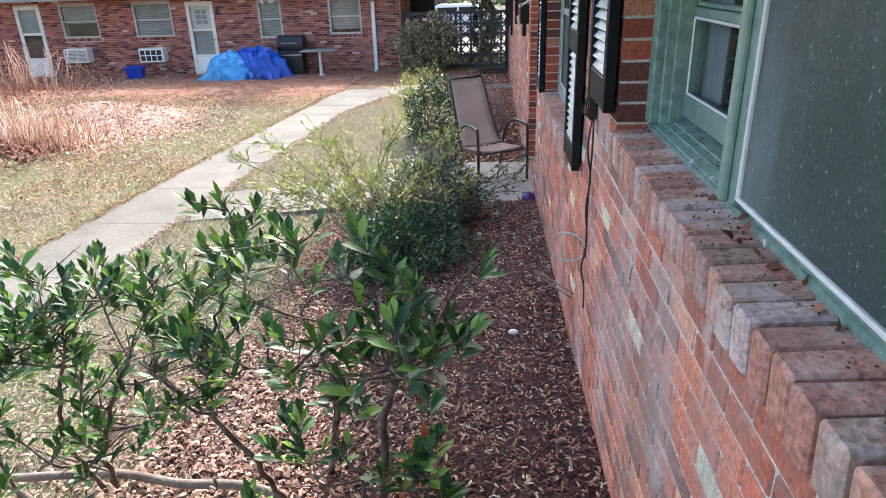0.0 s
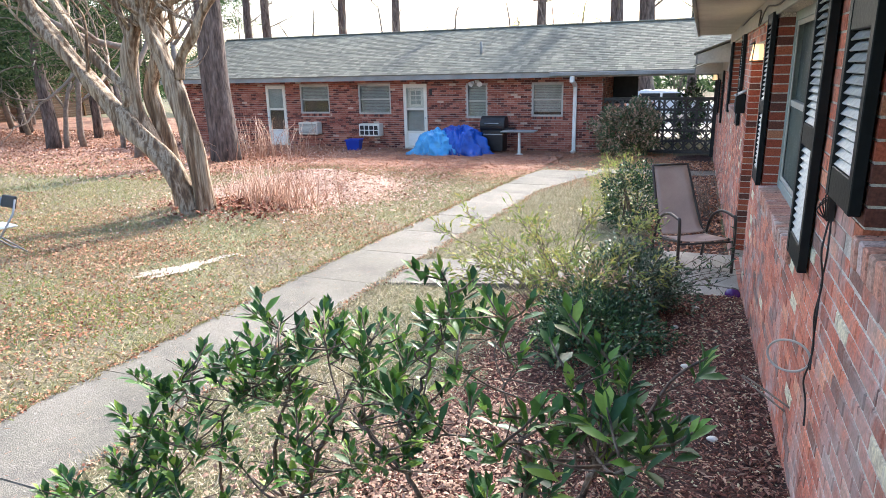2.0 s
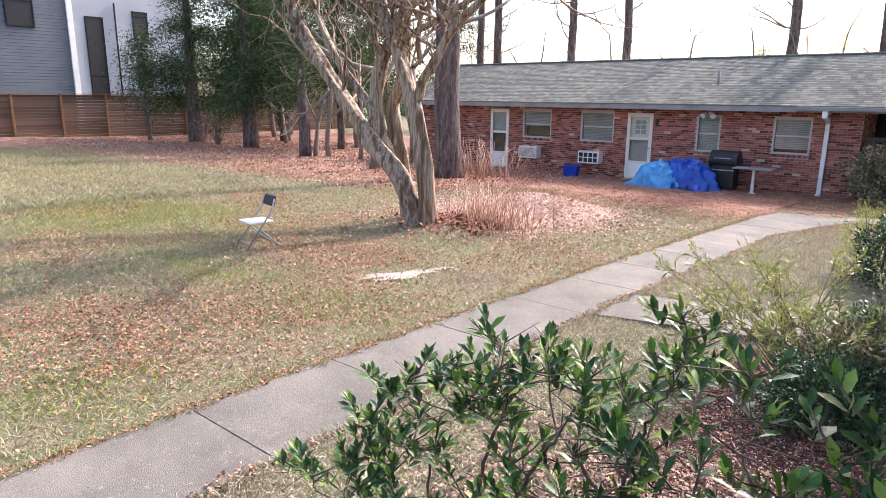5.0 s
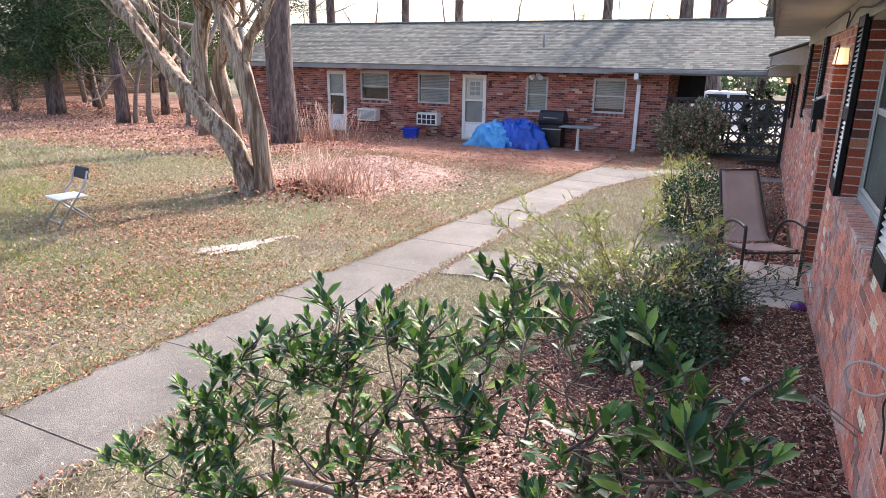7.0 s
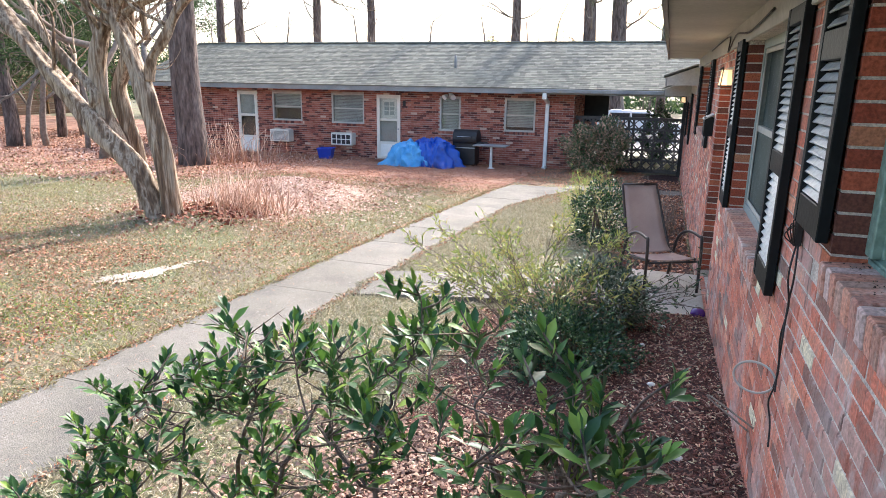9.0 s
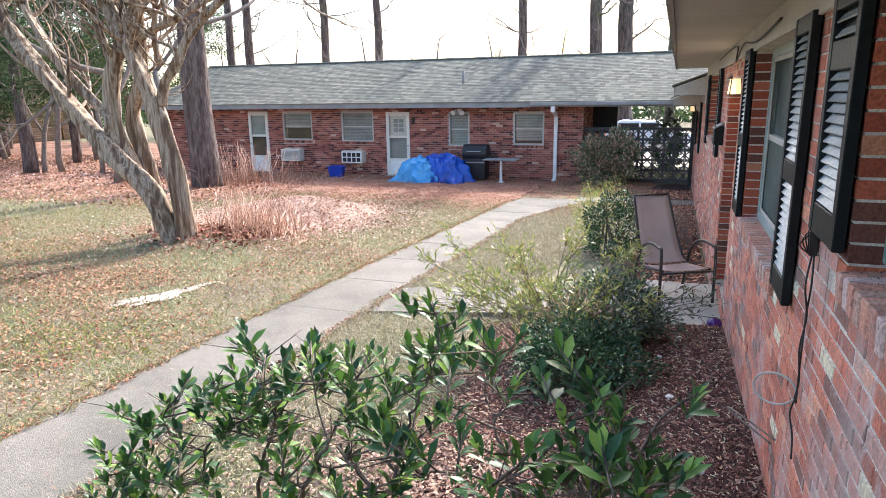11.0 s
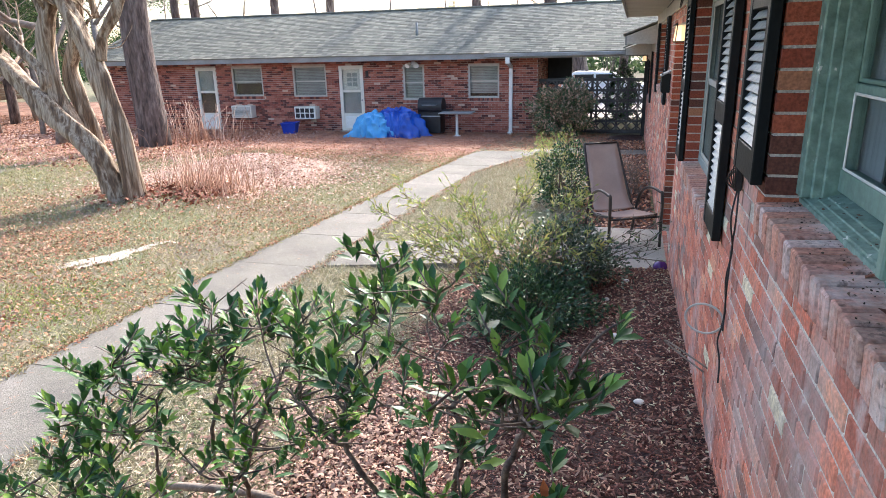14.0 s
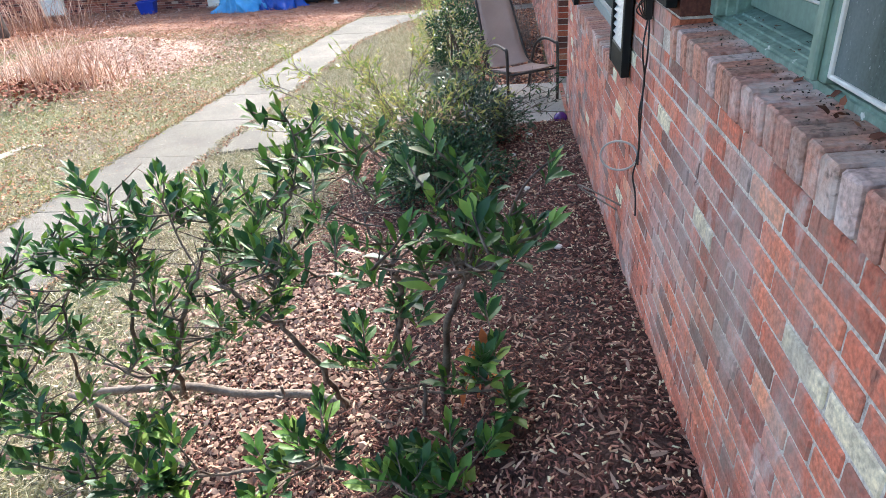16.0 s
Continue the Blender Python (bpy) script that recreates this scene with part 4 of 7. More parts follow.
for r in range(n_rows):
    x = RX0 + (r % 2) * 0.16
    while x < RX1 - 0.1:
        wd = rr.uniform(0.14, 0.22)
        p0 = Vector((0, EY, EZ)) + sl * (r / n_rows) - sl.normalized() * 0.015
        p1 = p0 + sl.normalized() * 0.16
        h = 0.003 + rr.uniform(0, 0.005)
        o = len(V)
        xe = min(x + wd - 0.008, RX1)
        for p, hh in ((p0, h + 0.003), (p1, 0.002)):
            for xx in (x, xe):
                q = p + up_n * hh
                V.append((xx, q.y, q.z))
        q = p0 - up_n * 0.002
        V.append((x, q.y, q.z))
        V.append((xe, q.y, q.z))
        Fc += [(o, o + 1, o + 3, o + 2), (o + 4, o + 5, o + 1, o)]
        x += wd
tagged(put("shingle", raw("shingle", V, Fc, M_SHING), roof), kind="stuff")
part("ridge_cap", boxes(((RX0, RY - 0.14, RZ - 0.03), (RX1, RY + 0.14, RZ + 0.025)), bev=0.02), M_SHING, roof)
part("fascia", boxes(((RX0, EY + 0.01, EZ - 0.17), (RX1, EY + 0.035, EZ - 0.031))), M_FASCIA, apt)
part("soffit", boxes(((RX0, EY + 0.036, EZ - 0.15), (RX1, FY - 0.02, EZ - 0.13))), M_SOFFIT, apt)
part("gutter", boxes(((-4.6, EY - 0.11, EZ - 0.13), (RX1, EY + 0.008, EZ - 0.02)), bev=0.015), M_FASCIA, apt, "grey metal gutter")
bm = bmesh.new()
box(bm, (-3.99, FY - 0.10, -0.42), (-3.88, FY - 0.035, 1.55), 0.01)
box(bm, (-4.0, EY - 0.09, 1.66), (-3.87, EY + 0.02, 1.86), 0.02)
vs = box(bm, (-3.985, -0.35, -0.05), (-3.885, 0.3, 0.05), 0.012, Matrix.Translation((0, 19.6, 1.63)) @ pose(0, 0, 0, -16, 0, 0))
box(bm, (-4.0, FY - 0.26, -0.43), (-3.87, FY - 0.04, -0.35), 0.012)
part("downspout", bm, M_WHITE, apt, "white metal downspout")
tubes("vent_pipe", [[(-7.2, 20.9, 2.4), (-7.2, 20.9, 2.95)]], 0.045, M_FASCIA, roof)
part("gable_wall", boxes(((FX0, 20.2, 1.9), (FX0 + 0.2, 26.7, 2.3))), M_MORTARF, apt)


def far_window(o, blinds):
    a, b, z0, z1 = o
    w = part("window", boxes(((a, FY + 0.0, z0), (a + 0.055, FY + 0.08, z1)), ((b - 0.055, FY, z0), (b, FY + 0.08, z1)), ((a + 0.055, FY, z1 - 0.055), (b - 0.055, FY + 0.08, z1)),
                             ((a + 0.055, FY, z0), (b - 0.055, FY + 0.08, z0 + 0.055)), bev=0.004), M_SOFFIT, apt, "grey-framed double-hung window")
    mid = (z0 + z1) / 2
    part("meeting_rail", boxes(((a + 0.055, FY + 0.02, mid - 0.022), (b - 0.055, FY + 0.07, mid + 0.022))), M_SOFFIT, w)
    part("pane", boxes(((a + 0.055, FY + 0.045, z0 + 0.055), (b - 0.055, FY + 0.049, mid - 0.022))), M_GLASS, w)
    part("pane", boxes(((a + 0.055, FY + 0.045, mid + 0.022), (b - 0.055, FY + 0.049, z1 - 0.055))), M_GLASS, w)
    V, Fc = [], []
    z = z0 + 0.06 if blinds > 0.9 else z1 - 0.06 - (z1 - z0) * blinds
    while z < z1 - 0.06:
        mass_box(V, Fc, (a + 0.06, FY + 0.09, z), (b - 0.06, FY + 0.10, z + 0.04))
        z += 0.048
    # dark sheet in place of the unlit room behind the glass
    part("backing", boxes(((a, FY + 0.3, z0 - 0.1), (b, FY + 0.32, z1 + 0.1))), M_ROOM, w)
    put("blind", raw("blind", V, Fc, M_BLIND), w, "half-drawn venetian blind")


for key, bl in (("winA", 0.5), ("winB", 1.0), ("winC", 1.0), ("winR", 0.8)):
    far_window(FO[key], bl)


def storm_door(o, blind):
    a, b, z0, z1 = o
    d = part("door", boxes(((a, FY - 0.03, z0), (a + 0.11, FY + 0.02, z1)), ((b - 0.11, FY - 0.03, z0), (b, FY + 0.02, z1)), ((a + 0.11, FY - 0.03, z1 - 0.12), (b - 0.11, FY + 0.02, z1)),
                           ((a + 0.11, FY - 0.03, z0), (b - 0.11, FY + 0.02, z0 + 0.56)), ((a + 0.11, FY - 0.028, z0 + 1.23), (b - 0.11, FY + 0.018, z0 + 1.31)), bev=0.006), M_CREAM, apt, "cream storm door with two glass panels")
    part("kick_panel", boxes(((a + 0.15, FY - 0.036, z0 + 0.08), (b - 0.15, FY - 0.03, z0 + 0.48)), bev=0.002), M_WHITE, d)
    for q0, q1 in ((z0 + 0.56, z0 + 1.23), (z0 + 1.31, z1 - 0.12)):
        part("pane", boxes(((a + 0.11, FY - 0.006, q0), (b - 0.11, FY - 0.002, q1))), M_GLASS, d)
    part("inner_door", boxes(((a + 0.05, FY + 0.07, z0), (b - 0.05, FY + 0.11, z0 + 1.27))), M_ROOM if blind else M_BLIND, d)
    V, Fc = [], []
    if blind:
        part("roller_blind", boxes(((a + 0.09, FY + 0.03, z0 + 1.26), (b - 0.09, FY + 0.035, z1 - 0.1))), M_BLIND, d)
    else:
        part("inner_panel", boxes(((a + 0.05, FY + 0.07, z0 + 1.28), (b - 0.05, FY + 0.10, z1))), M_CREAM, d)
        for i in range(2):
            for k in range(3):
                part("inner_light", boxes(((a + 0.24 + 0.19 * i, FY + 0.064, z0 + 1.42 + 0.15 * k), (a + 0.40 + 0.19 * i, FY + 0.069, z0 + 1.54 + 0.15 * k))), M_BLIND, d)
    bm = bmesh.new()
    bmesh.ops.create_uvsphere(bm, u_segments=10, v_segments=6, radius=0.028, matrix=Matrix.Translation((b - 0.06 if not blind else a + 0.06, FY - 0.05, z0 + 0.98)))
    part("door_handle", bm, M_GREYM, d)
    part("threshold", boxes(((a - 0.05, FY - 0.12, z0 - 0.06), (b + 0.05, FY + 0.0, z0 - 0.002)), bev=0.01), M_CONC2, d)


storm_door(FO["doorA"], True)
storm_door(FO["doorB"], False)
# breezeway
bw = thing("wall_breezeway", "dark breezeway behind the screen wall", "wall", kind="structure")
part("partition", boxes(((-3.6, 22.4, 0.9), (-2.35, 22.5, 2.0))), M_DARK, bw)
part("post", boxes(((-0.1, 19.45, -0.42), (0.02, 19.57, 1.84)), bev=0.01), M_DARK, bw)


def air_conditioner(x0, x1, z0, z1, label, grid):
    ac = thing("air_conditioner", label, "air conditioner", (x0, FY - 0.014, z0), group="window air conditioners")
    w, h, d = x1 - x0, z1 - z0, 0.32
    part("casing", boxes(((0, -d, 0), (w, 0, h)), bev=0.012), M_CREAM, ac)
    part("coil", boxes(((0.04, -d - 0.004, 0.04), (w - 0.04, -d - 0.001, h - 0.04))), M_DARK if grid else M_FASCIA, ac)
    if grid:
        for k in range(5):
            x = 0.04 + (w - 0.08) * k / 4
            part("grille_bar", boxes(((x - 0.014, -d - 0.014, 0.03), (x + 0.014, -d - 0.005, h - 0.03))), M_WHITE, ac)
        for k in range(3):
            z = 0.04 + (h - 0.08) * k / 2
            part("grille_bar", boxes(((0.03, -d - 0.022, z - 0.013), (w - 0.03, -d - 0.015, z + 0.013))), M_WHITE, ac)
    else:
        for k in range(9):
            z = 0.05 + (h - 0.1) * k / 8
            part("grille_slat", boxes(((0.05, -d - 0.012, z - 0.006), (w - 0.05, -d - 0.005, z + 0.006))), M_CREAM, ac)


air_conditioner(-13.5, -12.75, 0.03, 0.44, "cream wall air conditioner with grey slatted grille", False)
air_conditioner(-11.13, -10.36, 0.0, 0.41, "white wall air conditioner with open square grille", True)

fl = thing("floodlight", "white twin-headed floodlight above a window", "lamp", (-7.02, FY - 0.03, 1.72))
part("plate", boxes(((-0.06, -0.03, -0.05), (0.06, 0.015, 0.05)), bev=0.008), M_WHITE, fl)
for s in (-1, 1):
    bm = bmesh.new()
    bmesh.ops.create_cone(bm, cap_ends=True, segments=14, radius1=0.085, radius2=0.035, depth=0.16, matrix=Matrix.Translation((0.12 * s, -0.14, -0.04)) @ pose(0, 0, 0, -60, 0, 25 * s))
    part("lamp_head", bm, M_WHITE, fl)

# ---- things by the far wall ----
bn = thing("storage_bin", "bright blue plastic tub on the ground by the wall", "bin", (-10.95, 18.9, gzf(-10.95, 18.9)), 12)
bm = bmesh.new()
bmesh.ops.create_cone(bm, cap_ends=False, segments=4, radius1=0.33, radius2=0.43, depth=0.44, matrix=Matrix.Translation((0, 0, 0.22)) @ pose(0, 0, 0, 0, 0, 45))
bmesh.ops.create_cone(bm, cap_ends=True, segments=4, radius1=0.33, radius2=0.335, depth=0.02, matrix=Matrix.Translation((0, 0, 0.012)) @ pose(0, 0, 0, 0, 0, 45))
bmesh.ops.bevel(bm, geom=bm.edges[:], offset=0.02, segments=2, affect="EDGES")
part("tub", bm, M_BIN, bn)
part("rim", boxes(((-0.33, -0.33, 0.43), (0.33, -0.29, 0.47)), ((-0.33, 0.29, 0.43), (0.33, 0.33, 0.47)), ((-0.33, -0.29, 0.43), (-0.29, 0.29, 0.47)), ((0.29, -0.29, 0.43), (0.33, 0.29, 0.47)), bev=0.008), M_BIN, bn)
bn.scale = (0.78, 0.78, 0.8)


def tarp_mesh(cx, cy, rx, ry, h, seed, mat, name, parent, label):
    """Crumpled sheet draped over a heap, its hem spread on the ground."""
    n, m = 110, 52
    V, Fc = [], []
    for i in range(m):
        u = i / (m - 1)
        for k in range(n):
            t = 2 * math.pi * k / n
            c, s_ = math.cos(t), math.sin(t)
            sq = 1 / (abs(c) ** 3.4 + abs(s_) ** 3.4) ** (1 / 3.4)
            hem = 1 + max(0, u - 0.6) * (0.35 * math.sin(6 * t + seed) + 0.25 * math.sin(13 * t + 2 * seed))
            x, y = cx + rx * u * sq * c * hem, cy + ry * u * sq * s_ * hem
            top = h * (1 - u ** 2.7) * (0.94 + 0.06 * math.sin(2.2 * t + seed) + 0.05 * math.sin(x * 4 + seed))
            p = Vector((x * 3.0 + 0.5 * y, y * 2.2, seed + top * 0.3))
            ridge = (1 - abs(noise.noise(p))) ** 3 - 0.5 + 0.6 * ((1 - abs(noise.noise(p * 2.6))) ** 4 - 0.4)
            g = gzf(x, y) + 0.008
            crease = (1 - abs(noise.noise(Vector((t * 2.6 + seed, top * 1.6, seed))))) ** 4 * u
            V.append((x + (0.09 * ridge + 0.12 * crease) * c, y + (0.12 * ridge + 0.14 * crease) * s_, max(g, g + top + 0.10 * ridge * (1 - 0.5 * u))))
    for i in range(m - 1):
        for k in range(n):
            k2 = (k + 1) % n
            Fc.append((i * n + k, i * n + k2, (i + 1) * n + k2, (i + 1) * n + k))
    put(name, raw(name, V, Fc, mat, True), parent, label)


tp = thing("tarp", "crumpled bright blue tarpaulin draped over a pile", "tarp")
tarp_mesh(-7.12, 18.6, 0.78, 0.62, 0.88, 1.3, M_TARP, "blue_sheet", tp, "dark blue sheet")
tarp_mesh(-7.78, 18.42, 0.66, 0.56, 0.80, 4.1, M_TARP2, "pale_sheet", tp, "pale blue underside turned out")

gr = thing("grill", "black charcoal grill with a covered barrel lid", "grill", (-6.25, 19.2, gzf(-6.2, 19.2)))
bm = bmesh.new()
bmesh.ops.create_cone(bm, cap_ends=True, segments=20, radius1=0.27, radius2=0.27, depth=0.75, matrix=Matrix.Translation((0, 0, 0.86)) @ pose(0, 0, 0, 0, 90, 0))
part("barrel", bm, M_DARK, gr, smooth=False)
part("cabinet", boxes(((-0.34, -0.24, 0.08), (0.34, 0.24, 0.72)), bev=0.02), M_DARK, gr)
part("shelf", boxes(((0.36, -0.22, 0.74), (0.62, 0.22, 0.77)), bev=0.008), M_DARK, gr)
tubes("lid_handle", [curve_pts([(-0.2, -0.26, 0.92), (-0.18, -0.33, 0.93), (0.18, -0.33, 0.93), (0.2, -0.26, 0.92)], 4)], 0.012, M_GREYM, gr)
for sx in (-0.28, 0.28):
    for sy in (-0.18, 0.18):
        tubes("leg", [[(sx, sy, 0.0), (sx, sy, 0.1)]], 0.022, M_DARK, gr)
part("trim", boxes(((-0.33, -0.252, 0.58), (0.33, -0.241, 0.61))), M_GREYM, gr)

tb = thing("pedestal_table", "small table with grey top on a white pedestal", "table", (-5.35, 18.75, gzf(-5.35, 18.75)))
part("tabletop", boxes(((-0.5, -0.3, 0.69), (0.5, 0.3, 0.725)), bev=0.012), M_FASCIA, tb)
bm = bmesh.new()
bmesh.ops.create_cone(bm, cap_ends=True, segments=14, radius1=0.045, radius2=0.035, depth=0.66, matrix=Matrix.Translation((0, 0, 0.36)))
part("pedestal", bm, M_WHITE, tb)
bm = bmesh.new()
bmesh.ops.create_cone(bm, cap_ends=True, segments=18, radius1=0.17, radius2=0.05, depth=0.06, matrix=Matrix.Translation((0, 0, 0.03)))
part("base", bm, M_WHITE, tb)

# ---- screen block wall ----
scr = thing("screen_wall", "grey openwork screen block wall at the breezeway", "screen wall", (-3.2, 20.25, FGZ))
BS = 0.295
bm = bmesh.new()
box(bm, (0, 0, 0), (0.03, 0.09, BS))
box(bm, (BS - 0.03, 0, 0), (BS, 0.09, BS))
box(bm, (0.03, 0, 0), (BS - 0.03, 0.09, 0.03))
box(bm, (0.03, 0, BS - 0.03), (BS - 0.03, 0.09, BS))
h = BS / 2
for k in range(4):
    dm = Matrix.Translation((h, 0.045, h)) @ Euler((0, radians(90 * k), 0)).to_matrix().to_4x4() @ Matrix.Translation((0.068, 0, 0.068)) @ Euler((0, radians(45), 0)).to_matrix().to_4x4()
    box(bm, (-0.105, -0.035, -0.017), (0.105, 0.035, 0.017), 0.0, dm)
SBM = bpy.data.meshes.new("screen_block")
bm.to_mesh(SBM)
bm.free()
SBM.materials.append(M_BLOCK)
for i in range(11):
    for k in range(5):
        put("screen_block", SBM, scr, "", pose(i * (BS + 0.004), 0, 0.06 + k * (BS + 0.004)))
part("cap_rail", boxes(((-0.02, -0.015, 0.06 + 5 * (BS + 0.004)), (11 * (BS + 0.004) + 0.02, 0.105, 0.11 + 5 * (BS + 0.004))), bev=0.006), M_BLOCK, scr)
part("footing", boxes(((-0.02, -0.015, -0.1), (11 * (BS + 0.004) + 0.02, 0.105, 0.058))), M_BLOCK, scr)
for k in range(3):
    x = (0.0, 1.63, 3.28)[k]
    part("post", boxes(((x - 0.02, 0.106, -0.1), (x + 0.05, 0.18, 1.62)), bev=0.005), M_BLOCK, scr)

# ---- beyond the breezeway: street, parked van ----
rd = thing("road", "grey asphalt street beyond the building", "road", kind="structure")
part("asphalt", boxes(((-14, 31, -0.5), (40, 40, -0.395))), M_ASPH, rd)
drive = thing("driveway", "pale sunlit concrete paving beyond the breezeway", "driveway", kind="structure")
for k in range(4):
    part("slab", boxes(((-4.4, 24.6 + 1.6 * k, -0.5), (3.4, 26.19 + 1.6 * k, -0.405)), bev=0.006), M_CONC2, drive)
car = thing("car", "white parked car seen through the breezeway", "car", (-1.9, 32.6, -0.395))
bm = bmesh.new()
prof = [(-2.2, 0.3), (2.2, 0.3), (2.22, 0.70), (1.25, 0.84), (0.62, 1.30), (-1.15, 1.34), (-1.95, 0.92), (-2.22, 0.72)]
f0 = [bm.verts.new((px, -0.85, pz)) for px, pz in prof]
f1 = [bm.verts.new((px, 0.85, pz)) for px, pz in prof]
bm.faces.new(f0)
bm.faces.new(f1[::-1])
for i in range(len(prof)):
    j = (i + 1) % len(prof)
    bm.faces.new((f0[j], f0[i], f1[i], f1[j]))
bmesh.ops.recalc_face_normals(bm, faces=bm.faces)
bmesh.ops.bevel(bm, geom=bm.edges[:], offset=0.06, segments=2, affect="EDGES")
part("body", bm, M_CARW, car)
part("side_window", boxes(((-1.15, -0.862, 0.92), (-0.25, -0.852, 1.22)), bev=0.004), M_DARK, car)
part("side_window", boxes(((-0.15, -0.862, 0.92), (0.62, -0.852, 1.22)), bev=0.004), M_DARK, car)
for sx in (-1.35, 1.4):
    for sy in (-0.86, 0.68):
        bm = bmesh.new()
        bmesh.ops.create_cone(bm, cap_ends=True, segments=20, radius1=0.34, radius2=0.34, depth=0.2, matrix=Matrix.Translation((sx, sy + 0.09, 0.34)) @ pose(0, 0, 0, 90, 0, 0))
        wh = part("wheel", bm, M_RUB, car)
        bm = bmesh.new()
        bmesh.ops.create_cone(bm, cap_ends=True, segments=16, radius1=0.2, radius2=0.2, depth=0.215, matrix=Matrix.Translation((sx, sy + 0.09, 0.34)) @ pose(0, 0, 0, 90, 0, 0))
        part("rim", bm, M_GREYM, wh)

pt = thing("door_plate", "small dark plate beside the storm door", "plate", (-8.6, FY - 0.02, 1.42))
part("plate", boxes(((-0.05, -0.012, -0.09), (0.05, 0.0, 0.09)), bev=0.003), M_DARK, pt)

# ---- sling chair on the stoop ----
ch = thing("patio_chair", "brown sling patio chair with bronze tube arms on the stoop", "chair", (-0.30, 6.40, 0.155), 27)
for s in (-1, 1):
    tubes("arm", [curve_pts([(0.29 * s, 0.62, 0.02), (0.29 * s, 0.50, 0.45), (0.29 * s, 0.30, 0.60), (0.29 * s, 0.06, 0.60), (0.29 * s, 0.0, 0.54), (0.29 * s, -0.01, 0.0)], 6)], 0.016, M_BRZ, ch)
    tubes("side_rail", [curve_pts([(0.25 * s, 0.02, 0.36), (0.25 * s, 0.48, 0.30), (0.235 * s, 0.62, 0.45), (0.20 * s, 0.92, 1.02)], 5)], 0.014, M_BRZ, ch)
for a, b, w in ((0.0, 0.34, 0.29), (0.5, 0.28, 0.29), (0.92, 1.02, 0.2)):
    tubes("cross_bar", [[(-w, a, b), (w, a, b)]], 0.012, M_BRZ, ch)


def sling(pts, name):
    V, Fc = [], []
    P = curve_pts([(0, *p[:2]) for p in pts], 5)
    for i, p in enumerate(P):
        t = i / (len(P) - 1)
        w = pts[0][2] + (pts[-1][2] - pts[0][2]) * t
        for k in range(7):
            u = k / 6 - 0.5
            V.append((2 * w * u, p.y + 0.02 * (1 - 4 * u * u), p.z - 0.02 * (1 - 4 * u * u)))
    for i in range(len(P) - 1):
        for k in range(6):
            Fc.append((i * 7 + k, i * 7 + k + 1, i * 7 + k + 8, i * 7 + k + 7))
    ob = put(name, raw(name, V, Fc, M_SLING, True), ch)
    sm = ob.modifiers.new("thick", "SOLIDIFY")
    sm.thickness = 0.006


sling([(0.02, 0.37, 0.24), (0.25, 0.34, 0.24), (0.48, 0.31, 0.235)], "seat")
sling([(0.50, 0.33, 0.235), (0.62, 0.46, 0.23), (0.92, 1.03, 0.19)], "backrest")

ch.scale = (0.96, 0.96, 0.93)

ball = thing("glass_ball", "small dark purple ball on the stoop by the wall", "ball", (-0.07, 5.72, 0.20))
bm = bmesh.new()
bmesh.ops.create_uvsphere(bm, u_segments=20, v_segments=12, radius=0.065)
part("ball", bm, M_PURP, ball, smooth=True)

# ---- folding chair on the lawn ----
fc = thing("folding_chair", "grey metal folding chair with pale seat on the lawn", "chair", (-8.52, 5.2, gzf(-8.52, 5.2)), -12)
for s in (-1, 1):
    tubes("front_leg", [[(0.2 * s, -0.26, 0), (0.2 * s, 0.16, 0.62), (0.19 * s, 0.22, 0.82)]], 0.013, M_GREYM, fc)
    tubes("rear_leg", [[(0.175 * s, 0.28, 0), (0.175 * s, -0.14, 0.44)]], 0.012, M_GREYM, fc)
for a, b, w in ((-0.2, 0.09, 0.2), (0.22, 0.07, 0.175)):
    tubes("stretcher", [[(-w, a, b), (w, a, b)]], 0.009, M_GREYM, fc)
part("seat", boxes(((-0.21, -0.21, 0.43), (0.21, 0.19, 0.455)), bev=0.01), M_WHITE, fc, "pale plastic seat")
bm = bmesh.new()
box(bm, (-0.19, -0.014, -0.09), (0.19, 0.014, 0.09), 0.012, Matrix.Translation((0, 0.225, 0.77)) @ pose(0, 0, 0, -15, 0, 0))
part("backrest", bm, M_DARK, fc, "dark grey plastic backrest")

fc.scale = (0.95, 0.95, 0.86)

# ---- board fence and house at the back ----
fen = thing("fence", "tall horizontal board fence with tan posts", "fence", (-40.0, 0.0, -0.5))
FL = 36.0
np_ = int(FL / 2.4)
bm = boxes(((-0.012, 0, 0), (0.026, 2.385, 0.142)))
BOARD = bpy.data.meshes.new("board")
bm.to_mesh(BOARD)
bm.free()
BOARD.materials.append(M_WOOD)
for k in range(np_ + 1):
    part("post", boxes(((0.03, k * 2.4 - 0.06, 0), (0.15, k * 2.4 + 0.06, 2.6)), bev=0.01), M_POST, fen)
    if k < np_:
        for b in range(16):
            put("board", BOARD, fen, "", pose(rr.uniform(0, 0.01), k * 2.4 + 0.006, 0.05 + b * 0.155, rr.uniform(-0.15, 0.15), 0, 0))
part("cap", boxes(((-0.06, 0, 2.56), (0.18, FL, 2.6))), M_POST, fen)

